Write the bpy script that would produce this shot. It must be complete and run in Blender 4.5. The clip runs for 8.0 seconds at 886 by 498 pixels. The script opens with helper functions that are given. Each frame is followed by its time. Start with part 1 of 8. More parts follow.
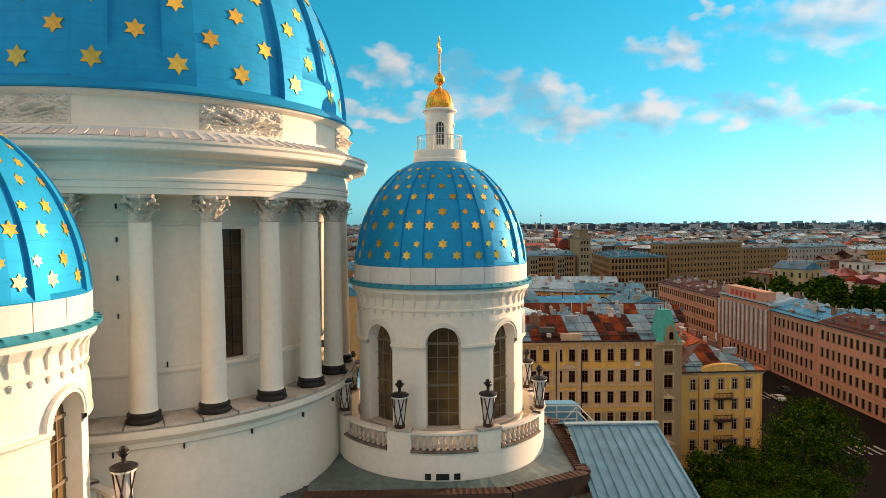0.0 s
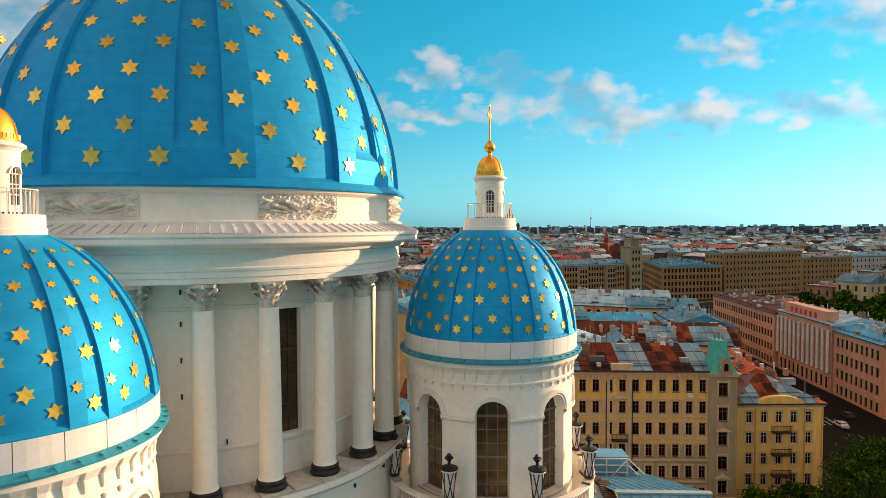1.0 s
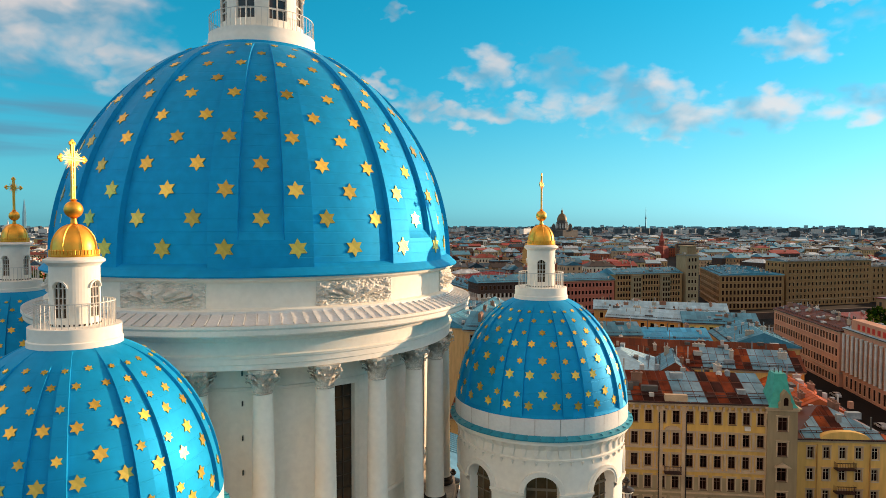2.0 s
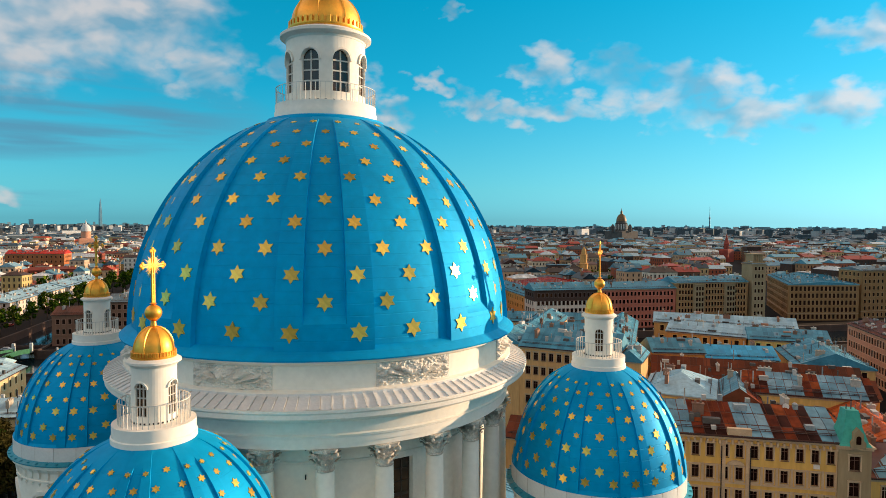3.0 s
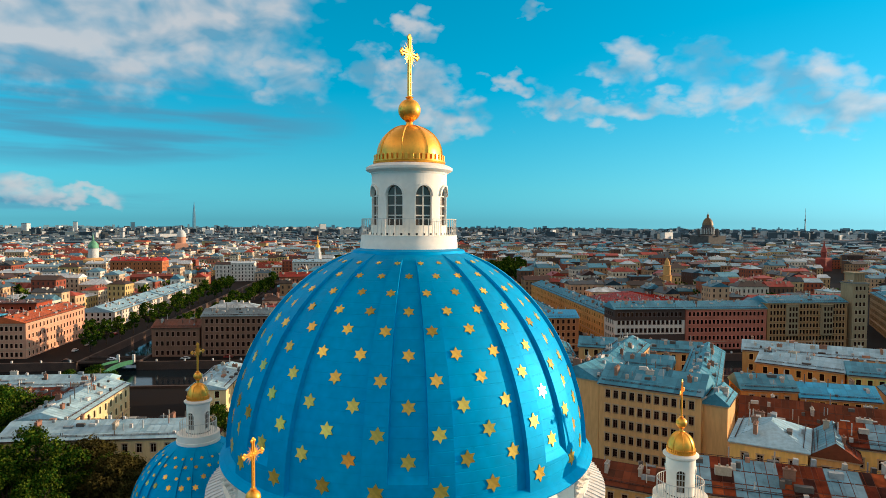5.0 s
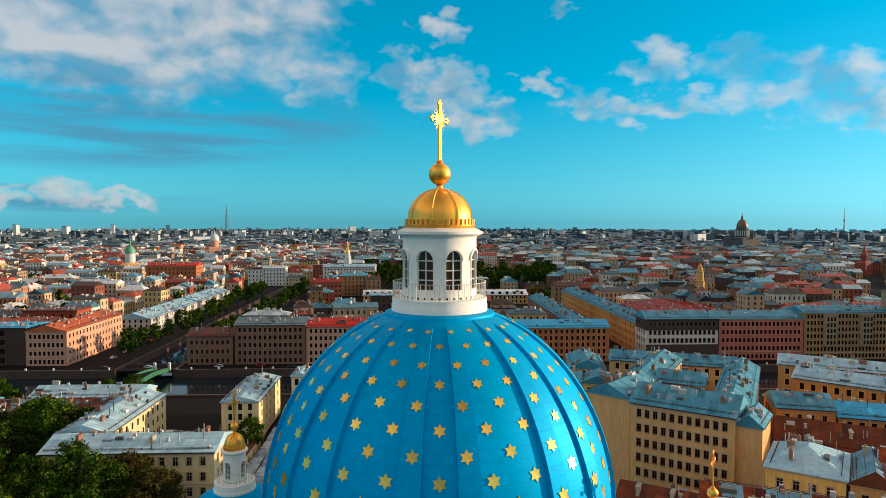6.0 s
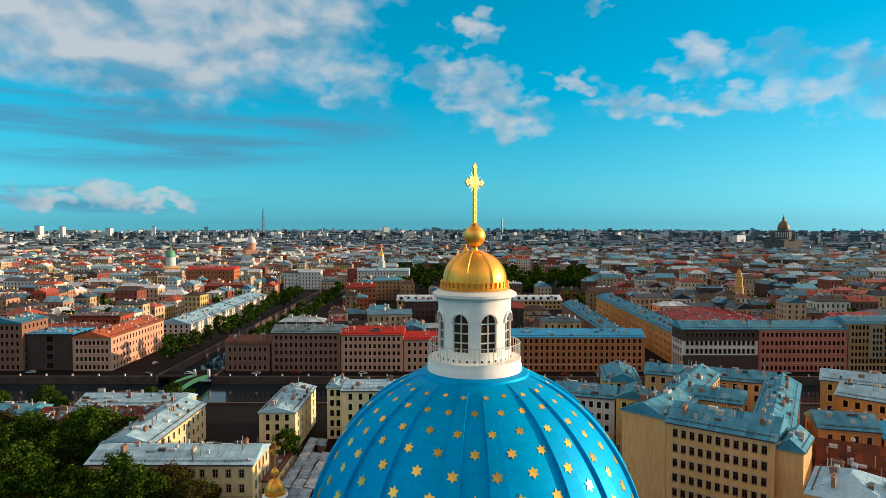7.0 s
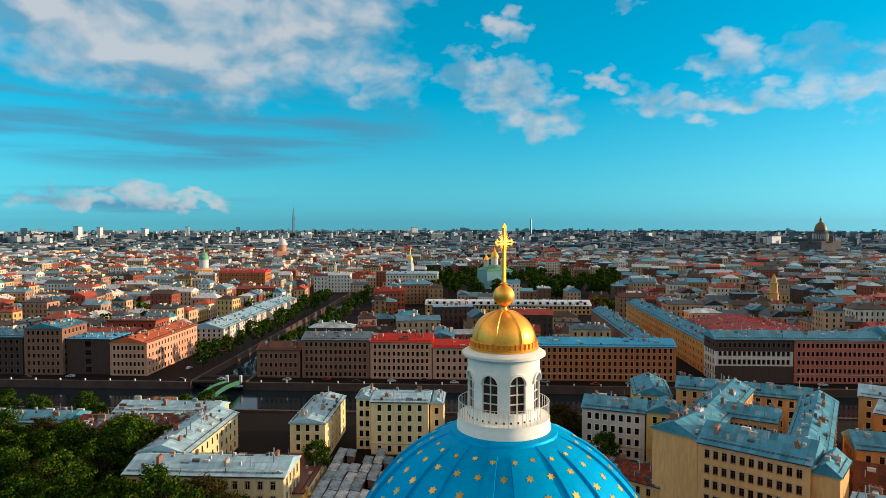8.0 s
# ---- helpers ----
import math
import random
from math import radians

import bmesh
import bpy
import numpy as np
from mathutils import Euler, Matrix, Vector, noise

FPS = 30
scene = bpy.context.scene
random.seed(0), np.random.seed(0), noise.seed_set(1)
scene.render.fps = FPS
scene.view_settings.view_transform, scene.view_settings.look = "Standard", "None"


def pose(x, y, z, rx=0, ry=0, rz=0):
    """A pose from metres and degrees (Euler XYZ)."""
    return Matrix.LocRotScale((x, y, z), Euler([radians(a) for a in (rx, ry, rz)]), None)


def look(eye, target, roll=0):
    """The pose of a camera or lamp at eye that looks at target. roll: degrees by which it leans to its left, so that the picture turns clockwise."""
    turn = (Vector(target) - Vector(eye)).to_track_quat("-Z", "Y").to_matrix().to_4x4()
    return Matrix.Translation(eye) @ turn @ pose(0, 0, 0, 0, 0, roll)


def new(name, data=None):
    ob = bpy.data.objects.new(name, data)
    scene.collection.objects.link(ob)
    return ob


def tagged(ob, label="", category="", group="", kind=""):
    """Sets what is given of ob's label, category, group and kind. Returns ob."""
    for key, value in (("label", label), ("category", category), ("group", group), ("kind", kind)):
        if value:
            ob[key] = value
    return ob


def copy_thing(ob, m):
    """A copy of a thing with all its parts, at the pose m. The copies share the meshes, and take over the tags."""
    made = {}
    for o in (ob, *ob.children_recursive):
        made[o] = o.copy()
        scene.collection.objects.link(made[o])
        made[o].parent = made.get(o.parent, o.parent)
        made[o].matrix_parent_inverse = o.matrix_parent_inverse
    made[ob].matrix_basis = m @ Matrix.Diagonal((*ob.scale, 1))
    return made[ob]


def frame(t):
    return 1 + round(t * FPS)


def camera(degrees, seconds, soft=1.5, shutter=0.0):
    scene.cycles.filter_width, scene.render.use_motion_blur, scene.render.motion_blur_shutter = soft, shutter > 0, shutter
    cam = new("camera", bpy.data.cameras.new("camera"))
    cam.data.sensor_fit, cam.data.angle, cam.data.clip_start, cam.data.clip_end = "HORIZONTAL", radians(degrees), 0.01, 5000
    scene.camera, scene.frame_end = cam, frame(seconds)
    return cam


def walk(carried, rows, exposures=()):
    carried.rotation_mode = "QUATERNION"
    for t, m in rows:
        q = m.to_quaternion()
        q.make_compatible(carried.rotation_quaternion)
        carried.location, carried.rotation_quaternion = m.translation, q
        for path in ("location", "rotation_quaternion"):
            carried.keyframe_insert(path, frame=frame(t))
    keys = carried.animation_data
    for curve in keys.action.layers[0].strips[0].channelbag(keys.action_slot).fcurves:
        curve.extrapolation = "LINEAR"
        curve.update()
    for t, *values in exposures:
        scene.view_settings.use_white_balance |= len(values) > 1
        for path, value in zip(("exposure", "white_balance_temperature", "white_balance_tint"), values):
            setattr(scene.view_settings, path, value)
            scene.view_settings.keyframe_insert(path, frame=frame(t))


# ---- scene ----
cam = camera(69.0, 8.0, soft=0.2)
PATH = [
    (0, (17.409, -40.995, 45.178), (17.47, -38.997, 45.099), -0.3),
    (0.5, (17.315, -41.088, 47.124), (17.305, -39.089, 47.05), -0.3),
    (1, (17.315, -41.26, 49.287), (17.227, -39.264, 49.215), -0.2),
    (1.5, (17.278, -41.426, 51.518), (17.116, -39.434, 51.444), -0.0),
    (2, (17.313, -41.719, 53.735), (17.068, -39.735, 53.659), 0.1),
    (3.5, (17.247, -42.272, 60.284), (16.751, -40.337, 60.203), 0.3),
    (4, (17.241, -42.483, 62.39), (16.678, -40.566, 62.311), 0.2),
    (4.5, (17.222, -42.64, 64.6), (16.614, -40.736, 64.521), 0.3),
    (6, (17.309, -43.296, 71.223), (16.577, -41.436, 71.147), 0.1),
    (6.5, (17.35, -43.567, 73.423), (16.571, -41.727, 73.348), 0.1),
    (7, (17.449, -44.007, 75.684), (16.622, -42.187, 75.609), 0.0),
    (7.5, (17.521, -44.344, 77.943), (16.652, -42.544, 77.867), 0.0),
    (8, (17.522, -44.376, 80.106), (16.616, -42.595, 80.03), 0.0),
]
walk(cam, [(t, look(eye, target, roll)) for t, eye, target, roll in PATH], exposures=[(0.0, 0.77, 7000, 14), (2.0, 0.71, 6550, 10), (4.5, 0.62, 6000, 4), (8.0, 0.60, 5850, 3)])

# ---- light ----
SUN_AZ, SUN_EL = 29.6, 9.3
world = bpy.data.worlds.new("sky")
scene.world = world
world.use_nodes = True


# azimuth, elevation, half width and half height of the cloud groups
CLOUDS = [
    (139, 18.5, 21, 9.5), (126, 17, 7, 6.5), (122, 12.7, 4.5, 3), (115.2, 13, 3, 2.2), (111, 11.3, 4, 3), (108, 9, 4.5, 1.6), (102.7, 12, 1.8, 1.2), (99.6, 10.5, 2.8, 1.4),
    (93, 13, 3.2, 2.2), (93, 9.6, 6.5, 1.3), (87.3, 12.5, 4, 2.6), (84, 10, 5, 1.7), (111.7, 17, 2.8, 1.3), (101.5, 18, 2, 0.9), (142, 2.5, 2.8, 1.2), (147.5, 2.1, 3.2, 0.9), (137.4, 2.0, 3.4, 0.7),
    (81, 11.2, 5, 2.3), (77.5, 8.8, 7, 2), (70.4, 9, 4, 2), (62.7, 9, 5, 1.7), (57, 15, 9, 2.6), (55.5, 8, 6, 1.1), (69, 14, 4, 1.8), (65.8, 17, 2.2, 1), (61, 18.3, 2.2, 1),
]


def sky_nodes():
    nt = world.node_tree
    nt.nodes.clear()
    N, L = nt.nodes.new, nt.links.new
    out, bg = N("ShaderNodeOutputWorld"), N("ShaderNodeBackground")
    sky = N("ShaderNodeTexSky")
    sky.sky_type, sky.sun_disc = "NISHITA", False
    sky.sun_elevation, sky.sun_rotation = radians(SUN_EL), radians(90 - SUN_AZ)
    sky.air_density, sky.dust_density, sky.ozone_density = 1.0, 0.3, 3.0
    co = N("ShaderNodeTexCoord")
    sep = N("ShaderNodeSeparateXYZ")
    L(co.outputs["Generated"], sep.inputs[0])
    # below the horizon the sky goes on as at the horizon
    up = N("ShaderNodeMath"); up.operation = "MAXIMUM"; up.inputs[1].default_value = 0.004
    L(sep.outputs["Z"], up.inputs[0])
    vec = N("ShaderNodeCombineXYZ")
    L(sep.outputs["X"], vec.inputs[0]); L(sep.outputs["Y"], vec.inputs[1]); L(up.outputs[0], vec.inputs[2])
    L(vec.outputs[0], sky.inputs["Vector"])
    # the deep cyan of the evening sky, paler to the horizon
    ramp = N("ShaderNodeValToRGB")
    e = ramp.color_ramp.elements
    e[0].position, e[0].color = 0.006, (0.26, 0.88, 1.08, 1)
    m0 = e.new(0.0105); m0.color = (0.46, 1.06, 1.20, 1)
    # bright warm zenith above the view, added to fill the shade
    e[1].position, e[1].color = 0.60, (7.6, 4.9, 3.3, 1)
    m1 = e.new(0.05); m1.color = (0.24, 0.94, 1.12, 1)
    m2 = e.new(0.2); m2.color = (0.06, 1.06, 1.58, 1)
    m3 = e.new(0.36); m3.color = (0.03, 1.18, 1.84, 1)
    L(up.outputs[0], ramp.inputs[0])
    bw = N("ShaderNodeRGBToBW"); L(sky.outputs[0], bw.inputs[0])
    flat = N("ShaderNodeMix"); flat.data_type = "RGBA"; flat.inputs[0].default_value = 0.9
    L(sky.outputs[0], flat.inputs["A"]); L(bw.outputs[0], flat.inputs["B"])
    tint = N("ShaderNodeMix"); tint.data_type, tint.blend_type = "RGBA", "MULTIPLY"
    tint.inputs[0].default_value = 1.0
    L(flat.outputs["Result"], tint.inputs["A"])
    # paler and warmer low down towards the sun
    near = N("ShaderNodeVectorMath"); near.operation = "DOT_PRODUCT"
    near.inputs[1].default_value = (math.cos(radians(SUN_AZ)), math.sin(radians(SUN_AZ)), 0)
    L(co.outputs["Generated"], near.inputs[0])
    r_az, r_el = N("ShaderNodeMapRange"), N("ShaderNodeMapRange")
    r_az.inputs["From Min"].default_value, r_az.inputs["From Max"].default_value, r_az.inputs["To Max"].default_value = 0.25, 1.0, 0.36
    r_el.inputs["From Min"].default_value, r_el.inputs["From Max"].default_value = 0.36, 0.0
    L(near.outputs["Value"], r_az.inputs["Value"]); L(up.outputs[0], r_el.inputs["Value"])
    glow = N("ShaderNodeMath"); glow.operation = "MULTIPLY"
    L(r_az.outputs[0], glow.inputs[0]); L(r_el.outputs[0], glow.inputs[1])
    pale = N("ShaderNodeMix"); pale.data_type = "RGBA"
    pale.inputs["B"].default_value = (0.72, 0.84, 0.80, 1)
    L(glow.outputs[0], pale.inputs[0]); L(ramp.outputs[0], pale.inputs["A"]); L(pale.outputs["Result"], tint.inputs["B"])
    # clouds, by azimuth and elevation in degrees
    def op(kind, x, y=None):
        n = N("ShaderNodeMath"); n.operation = kind
        for k, v in enumerate((x, y)):
            if v is None:
                continue
            if isinstance(v, (int, float)):
                n.inputs[k].default_value = v
            else:
                L(v, n.inputs[k])
        return n.outputs[0]
    az = op("DEGREES", op("ARCTAN2", sep.outputs["Y"], sep.outputs["X"]))
    el = op("DEGREES", op("ARCSINE", sep.outputs["Z"]))
    cv = N("ShaderNodeCombineXYZ")
    L(op("MULTIPLY", az, 0.19), cv.inputs[0]); L(op("MULTIPLY", el, 0.29), cv.inputs[1]); cv.inputs[2].default_value = 4.2
    big = N("ShaderNodeTexNoise"); big.inputs["Scale"].default_value = 1.0; big.inputs["Detail"].default_value = 5.0
    big.inputs["Roughness"].default_value = 0.46; big.inputs["Distortion"].default_value = 0.35
    L(cv.outputs[0], big.inputs["Vector"])
    # ragged outlines
    rag = N("ShaderNodeTexNoise"); rag.inputs["Scale"].default_value = 2.6; rag.inputs["Detail"].default_value = 5.0; rag.inputs["Roughness"].default_value = 0.45
    L(cv.outputs[0], rag.inputs["Vector"])
    rs = N("ShaderNodeSeparateColor"); L(rag.outputs["Color"], rs.inputs[0])
    az0, el0 = az, el
    az = op("ADD", az, op("MULTIPLY", op("SUBTRACT", rs.outputs[0], 0.5), 9.0))
    el = op("ADD", el, op("MULTIPLY", op("SUBTRACT", rs.outputs[1], 0.5), 5.0))
    cover = None
    for a0, e0, wa, we in CLOUDS:
        qa = op("POWER", op("ABSOLUTE", op("DIVIDE", op("SUBTRACT", az, a0), wa)), 2.0)
        qe = op("POWER", op("ABSOLUTE", op("DIVIDE", op("SUBTRACT", el, e0), we)), 2.0)
        g = op("SUBTRACT", 1.9 if wa > 15 else 1.0, op("MULTIPLY", op("ADD", qa, qe), 1.9 if wa > 15 else 1.0))
        cover = g if cover is None else op("MAXIMUM", cover, g)
    cover = op("MINIMUM", op("MAXIMUM", cover, -1.2), 1.3)
    # loose cloud high up, out of sight, added as overhead fill light
    high = N("ShaderNodeMapRange"); high.inputs["From Min"].default_value = 24.0; high.inputs["From Max"].default_value = 40.0
    high.inputs["To Min"].default_value = -1.2; high.inputs["To Max"].default_value = 0.35
    L(el0, high.inputs["Value"])
    cover = op("MAXIMUM", cover, high.outputs[0])
    # an unseen broken cloud bank round the southern sky, added to light shaded walls
    back = N("ShaderNodeMapRange"); back.interpolation_type = "SMOOTHSTEP"
    back.inputs["From Min"].default_value, back.inputs["From Max"].default_value = -0.10, -0.55
    back.inputs["To Min"].default_value, back.inputs["To Max"].default_value = -1.2, 0.62
    L(sep.outputs["Y"], back.inputs["Value"])
    cover = op("MAXIMUM", cover, back.outputs[0])
    dens = op("ADD", op("MULTIPLY", cover, 1.0), op("MULTIPLY", op("SUBTRACT", big.outputs["Fac"], 0.5), 1.5))
    msk = N("ShaderNodeMapRange"); msk.interpolation_type = "SMOOTHSTEP"
    msk.inputs["From Min"].default_value = 0.0; msk.inputs["From Max"].default_value = 1.4; msk.inputs["To Max"].default_value = 0.84
    L(dens, msk.inputs["Value"])
    # the puffs are lit from the upper right, towards the sun
    off = N("ShaderNodeVectorMath"); off.operation = "ADD"; off.inputs[1].default_value = (-0.30, 0.34, 0.0)
    L(cv.outputs[0], off.inputs[0])
    sh = N("ShaderNodeTexNoise"); sh.inputs["Scale"].default_value = 1.0; sh.inputs["Detail"].default_value = 3.0; sh.inputs["Distortion"].default_value = 0.35
    L(off.outputs[0], sh.inputs["Vector"])
    relief = op("ADD", op("MULTIPLY", op("SUBTRACT", big.outputs["Fac"], sh.outputs["Fac"]), 1.7), 0.48)
    cc = N("ShaderNodeValToRGB")
    k = cc.color_ramp.elements
    k[0].position, k[0].color = 0.24, (1.1, 2.0, 2.65, 1)
    k[1].position, k[1].color = 0.66, (3.75, 3.40, 3.3, 1)
    L(relief, cc.inputs[0])
    # brighter towards the sun
    lit = N("ShaderNodeVectorMath"); lit.operation = "SCALE"
    # the unseen clouds opposite the low sun are brightened too, to strengthen the fill
    r_op = N("ShaderNodeMapRange")
    r_op.inputs["From Min"].default_value, r_op.inputs["From Max"].default_value, r_op.inputs["To Max"].default_value = -0.5, -0.95, 1.0
    L(near.outputs["Value"], r_op.inputs["Value"])
    L(cc.outputs[0], lit.inputs[0]); L(op("ADD", op("ADD", 0.94, r_op.outputs[0]), op("MULTIPLY", r_az.outputs[0], 0.9)), lit.inputs["Scale"])
    # thin grey-blue streaks under the western clouds
    sv = N("ShaderNodeCombineXYZ")
    L(op("MULTIPLY", az0, 0.07), sv.inputs[0]); L(op("MULTIPLY", el0, 0.75), sv.inputs[1]); sv.inputs[2].default_value = 1.3
    st = N("ShaderNodeTexNoise"); st.inputs["Scale"].default_value = 1.0; st.inputs["Detail"].default_value = 4.0
    L(sv.outputs[0], st.inputs["Vector"])
    zone = None
    for a0, e0, wa, we in ((140, 8.5, 24, 4.6), (143, 1.8, 15, 1.3)):
        q = op("SUBTRACT", 1.0, op("ADD", op("POWER", op("ABSOLUTE", op("DIVIDE", op("SUBTRACT", az0, a0), wa)), 2.0), op("POWER", op("ABSOLUTE", op("DIVIDE", op("SUBTRACT", el0, e0), we)), 2.0)))
        zone = q if zone is None else op("MAXIMUM", zone, q)
    zone = op("MAXIMUM", zone, 0.0)
    vf = N("ShaderNodeMapRange"); vf.interpolation_type = "SMOOTHSTEP"
    vf.inputs["From Min"].default_value, vf.inputs["From Max"].default_value, vf.inputs["To Max"].default_value = 0.36, 0.66, 0.8
    L(st.outputs["Fac"], vf.inputs["Value"])
    veil = N("ShaderNodeMix"); veil.data_type = "RGBA"; veil.inputs["B"].default_value = (0.55, 1.45, 2.15, 1)
    L(op("MULTIPLY", vf.outputs[0], op("MINIMUM", op("MULTIPLY", zone, 1.6), 1.0)), veil.inputs[0]); L(tint.outputs["Result"], veil.inputs["A"])
    mx = N("ShaderNodeMix"); mx.data_type = "RGBA"
    L(msk.outputs[0], mx.inputs[0]); L(veil.outputs["Result"], mx.inputs["A"]); L(lit.outputs[0], mx.inputs["B"])
    L(mx.outputs["Result"], bg.inputs["Color"])
    bg.inputs["Strength"].default_value = 0.125
    L(bg.outputs[0], out.inputs["Surface"])


sky_nodes()
sun_data = bpy.data.lights.new("sun", "SUN")
sun_data.energy, sun_data.angle, sun_data.color = 4.35, radians(0.6), (1.0, 0.66, 0.40)
sun = new("sun", sun_data)
sun_way = Vector((math.cos(radians(SUN_EL)) * math.cos(radians(SUN_AZ)), math.cos(radians(SUN_EL)) * math.sin(radians(SUN_AZ)), math.sin(radians(SUN_EL))))
sun.matrix_world = look(sun_way * 300, (0, 0, 0))


# ---- materials ----
def mat(name, col, rough=0.7, metal=0.0, vary=0.12, scale=1.0, grain=8.0, bump=0.15, col2=None, patch=0.5, obj_vary=0.0, isl_vary=0.0, streak=False, spec=0.5):
    m = bpy.data.materials.new(name)
    m.use_nodes = True
    nt = m.node_tree
    N, L = nt.nodes.new, nt.links.new
    p = nt.nodes["Principled BSDF"]
    p.inputs["Roughness"].default_value, p.inputs["Metallic"].default_value = rough, metal
    p.inputs["Specular IOR Level"].default_value = spec
    co = N("ShaderNodeTexCoord")
    mp = N("ShaderNodeMapping")
    mp.inputs["Scale"].default_value = (scale, scale, scale * (0.18 if streak else 1.0))
    L(co.outputs["Object"], mp.inputs[0])
    n1, n2 = N("ShaderNodeTexNoise"), N("ShaderNodeTexNoise")
    n1.inputs["Scale"].default_value, n1.inputs["Detail"].default_value = 0.6, 6.0
    n2.inputs["Scale"].default_value, n2.inputs["Detail"].default_value = grain, 3.0
    L(mp.outputs[0], n1.inputs["Vector"]); L(mp.outputs[0], n2.inputs["Vector"])
    r1 = N("ShaderNodeValToRGB")
    e = r1.color_ramp.elements
    second = col2 or [v * (1 - 2.2 * vary) for v in col]
    e[0].position, e[0].color = patch - 0.16, (*second, 1)
    e[1].position, e[1].color = patch + 0.16, (*col, 1)
    L(n1.outputs["Fac"], r1.inputs[0])
    r2 = N("ShaderNodeMapRange")
    r2.inputs["From Min"].default_value, r2.inputs["From Max"].default_value = 0.3, 0.7
    r2.inputs["To Min"].default_value, r2.inputs["To Max"].default_value = 1 - vary, 1 + vary * 0.6
    L(n2.outputs["Fac"], r2.inputs["Value"])
    mul = N("ShaderNodeVectorMath"); mul.operation = "SCALE"
    L(r1.outputs[0], mul.inputs[0]); L(r2.outputs[0], mul.inputs["Scale"])
    last = mul.outputs[0]
    if obj_vary or isl_vary:
        src = N("ShaderNodeObjectInfo").outputs["Random"] if obj_vary else N("ShaderNodeNewGeometry").outputs["Random Per Island"]
        amount = obj_vary or isl_vary
        r3 = N("ShaderNodeMapRange")
        r3.inputs["To Min"].default_value, r3.inputs["To Max"].default_value = 1 - amount, 1 + amount * 0.5
        L(src, r3.inputs["Value"])
        mu = N("ShaderNodeVectorMath"); mu.operation = "SCALE"
        L(last, mu.inputs[0]); L(r3.outputs[0], mu.inputs["Scale"])
        last = mu.outputs[0]
    L(last, p.inputs["Base Color"])
    rr = N("ShaderNodeMapRange")
    rr.inputs["To Min"].default_value, rr.inputs["To Max"].default_value = max(0.03, rough - 0.12), min(1, rough + 0.12)
    L(n1.outputs["Fac"], rr.inputs["Value"]); L(rr.outputs[0], p.inputs["Roughness"])
    if bump:
        b = N("ShaderNodeBump"); b.inputs["Strength"].default_value = bump; b.inputs["Distance"].default_value = 0.03
        L(n2.outputs["Fac"], b.inputs["Height"]); L(b.outputs[0], p.inputs["Normal"])
    return m


def ramp_mat(name, colours, rough=0.7, metal=0.0, by="island", grain=3.0, vary=0.15, scale=1.0, bump=0.1, streak=False, spec=0.5):
    """A material whose colour is picked from a list for each piece."""
    m = mat(name, (1, 1, 1), rough, metal, vary, scale, grain, bump, streak=streak, spec=spec)
    nt = m.node_tree
    N, L = nt.nodes.new, nt.links.new
    p = nt.nodes["Principled BSDF"]
    src = N("ShaderNodeNewGeometry").outputs["Random Per Island"] if by in ("island", "patch") else N("ShaderNodeObjectInfo").outputs["Random"]
    r = N("ShaderNodeValToRGB")
    r.color_ramp.interpolation = "CONSTANT"
    e = r.color_ramp.elements
    e[0].color = (*colours[0], 1)
    e.remove(e[1])
    for i, c in enumerate(colours[1:], 1):
        q = e.new(i / len(colours)); q.color = (*c, 1)
    if by == "patch":
        # patches several metres wide, ragged by piece
        n = N("ShaderNodeTexNoise"); n.inputs["Scale"].default_value, n.inputs["Detail"].default_value = 0.13, 2.0
        geo = N("ShaderNodeNewGeometry"); L(geo.outputs["Position"], n.inputs["Vector"])
        a = N("ShaderNodeMath"); a.operation = "MULTIPLY_ADD"; a.inputs[1].default_value, a.inputs[2].default_value = 2.4, -0.87
        L(n.outputs["Fac"], a.inputs[0])
        b = N("ShaderNodeMath"); b.operation = "MULTIPLY_ADD"; b.inputs[1].default_value = 0.34
        L(geo.outputs["Random Per Island"], b.inputs[0]); L(a.outputs[0], b.inputs[2])
        src = b.outputs[0]
    L(src, r.inputs[0])
    was = p.inputs["Base Color"].links[0].from_socket
    mu = N("ShaderNodeVectorMath"); mu.operation = "MULTIPLY"
    L(was, mu.inputs[0]); L(r.outputs[0], mu.inputs[1])
    L(mu.outputs[0], p.inputs["Base Color"])
    return m


M_WHITE = mat("white_plaster", (0.90, 0.84, 0.73), 0.75, 0, 0.05, 0.5, 6, 0.06, col2=(0.85, 0.78, 0.65), patch=0.42)
M_TRIM = mat("white_trim", (0.89, 0.83, 0.72), 0.7, 0, 0.05, 0.8, 9, 0.06)
M_STONE = mat("relief_stone", (0.80, 0.75, 0.66), 0.85, 0, 0.12, 2.0, 10, 0.2, col2=(0.58, 0.52, 0.44), patch=0.40)
M_CAP = mat("carved_capital_stone", (0.78, 0.72, 0.62), 0.85, 0, 0.25, 1.6, 9, 0.35, col2=(0.34, 0.29, 0.23), patch=0.46)
M_SLAB = mat("grey_slab", (0.62, 0.56, 0.48), 0.85, 0, 0.2, 1.5, 8, 0.2, col2=(0.36, 0.31, 0.26), patch=0.44)
# dark metal parts; its darkness also stands for shade inside towers and vents
M_DARK = mat("dark_metal_and_dim_inside", (0.035, 0.03, 0.028), 0.5, 0.4, 0.2, 3, 8, 0.1)
M_BLUE = mat("blue_dome_sheet", (0.006, 0.37, 0.68), 0.6, 0.38, 0.08, 0.35, 5, 0.05, col2=(0.006, 0.31, 0.60), spec=0.12)


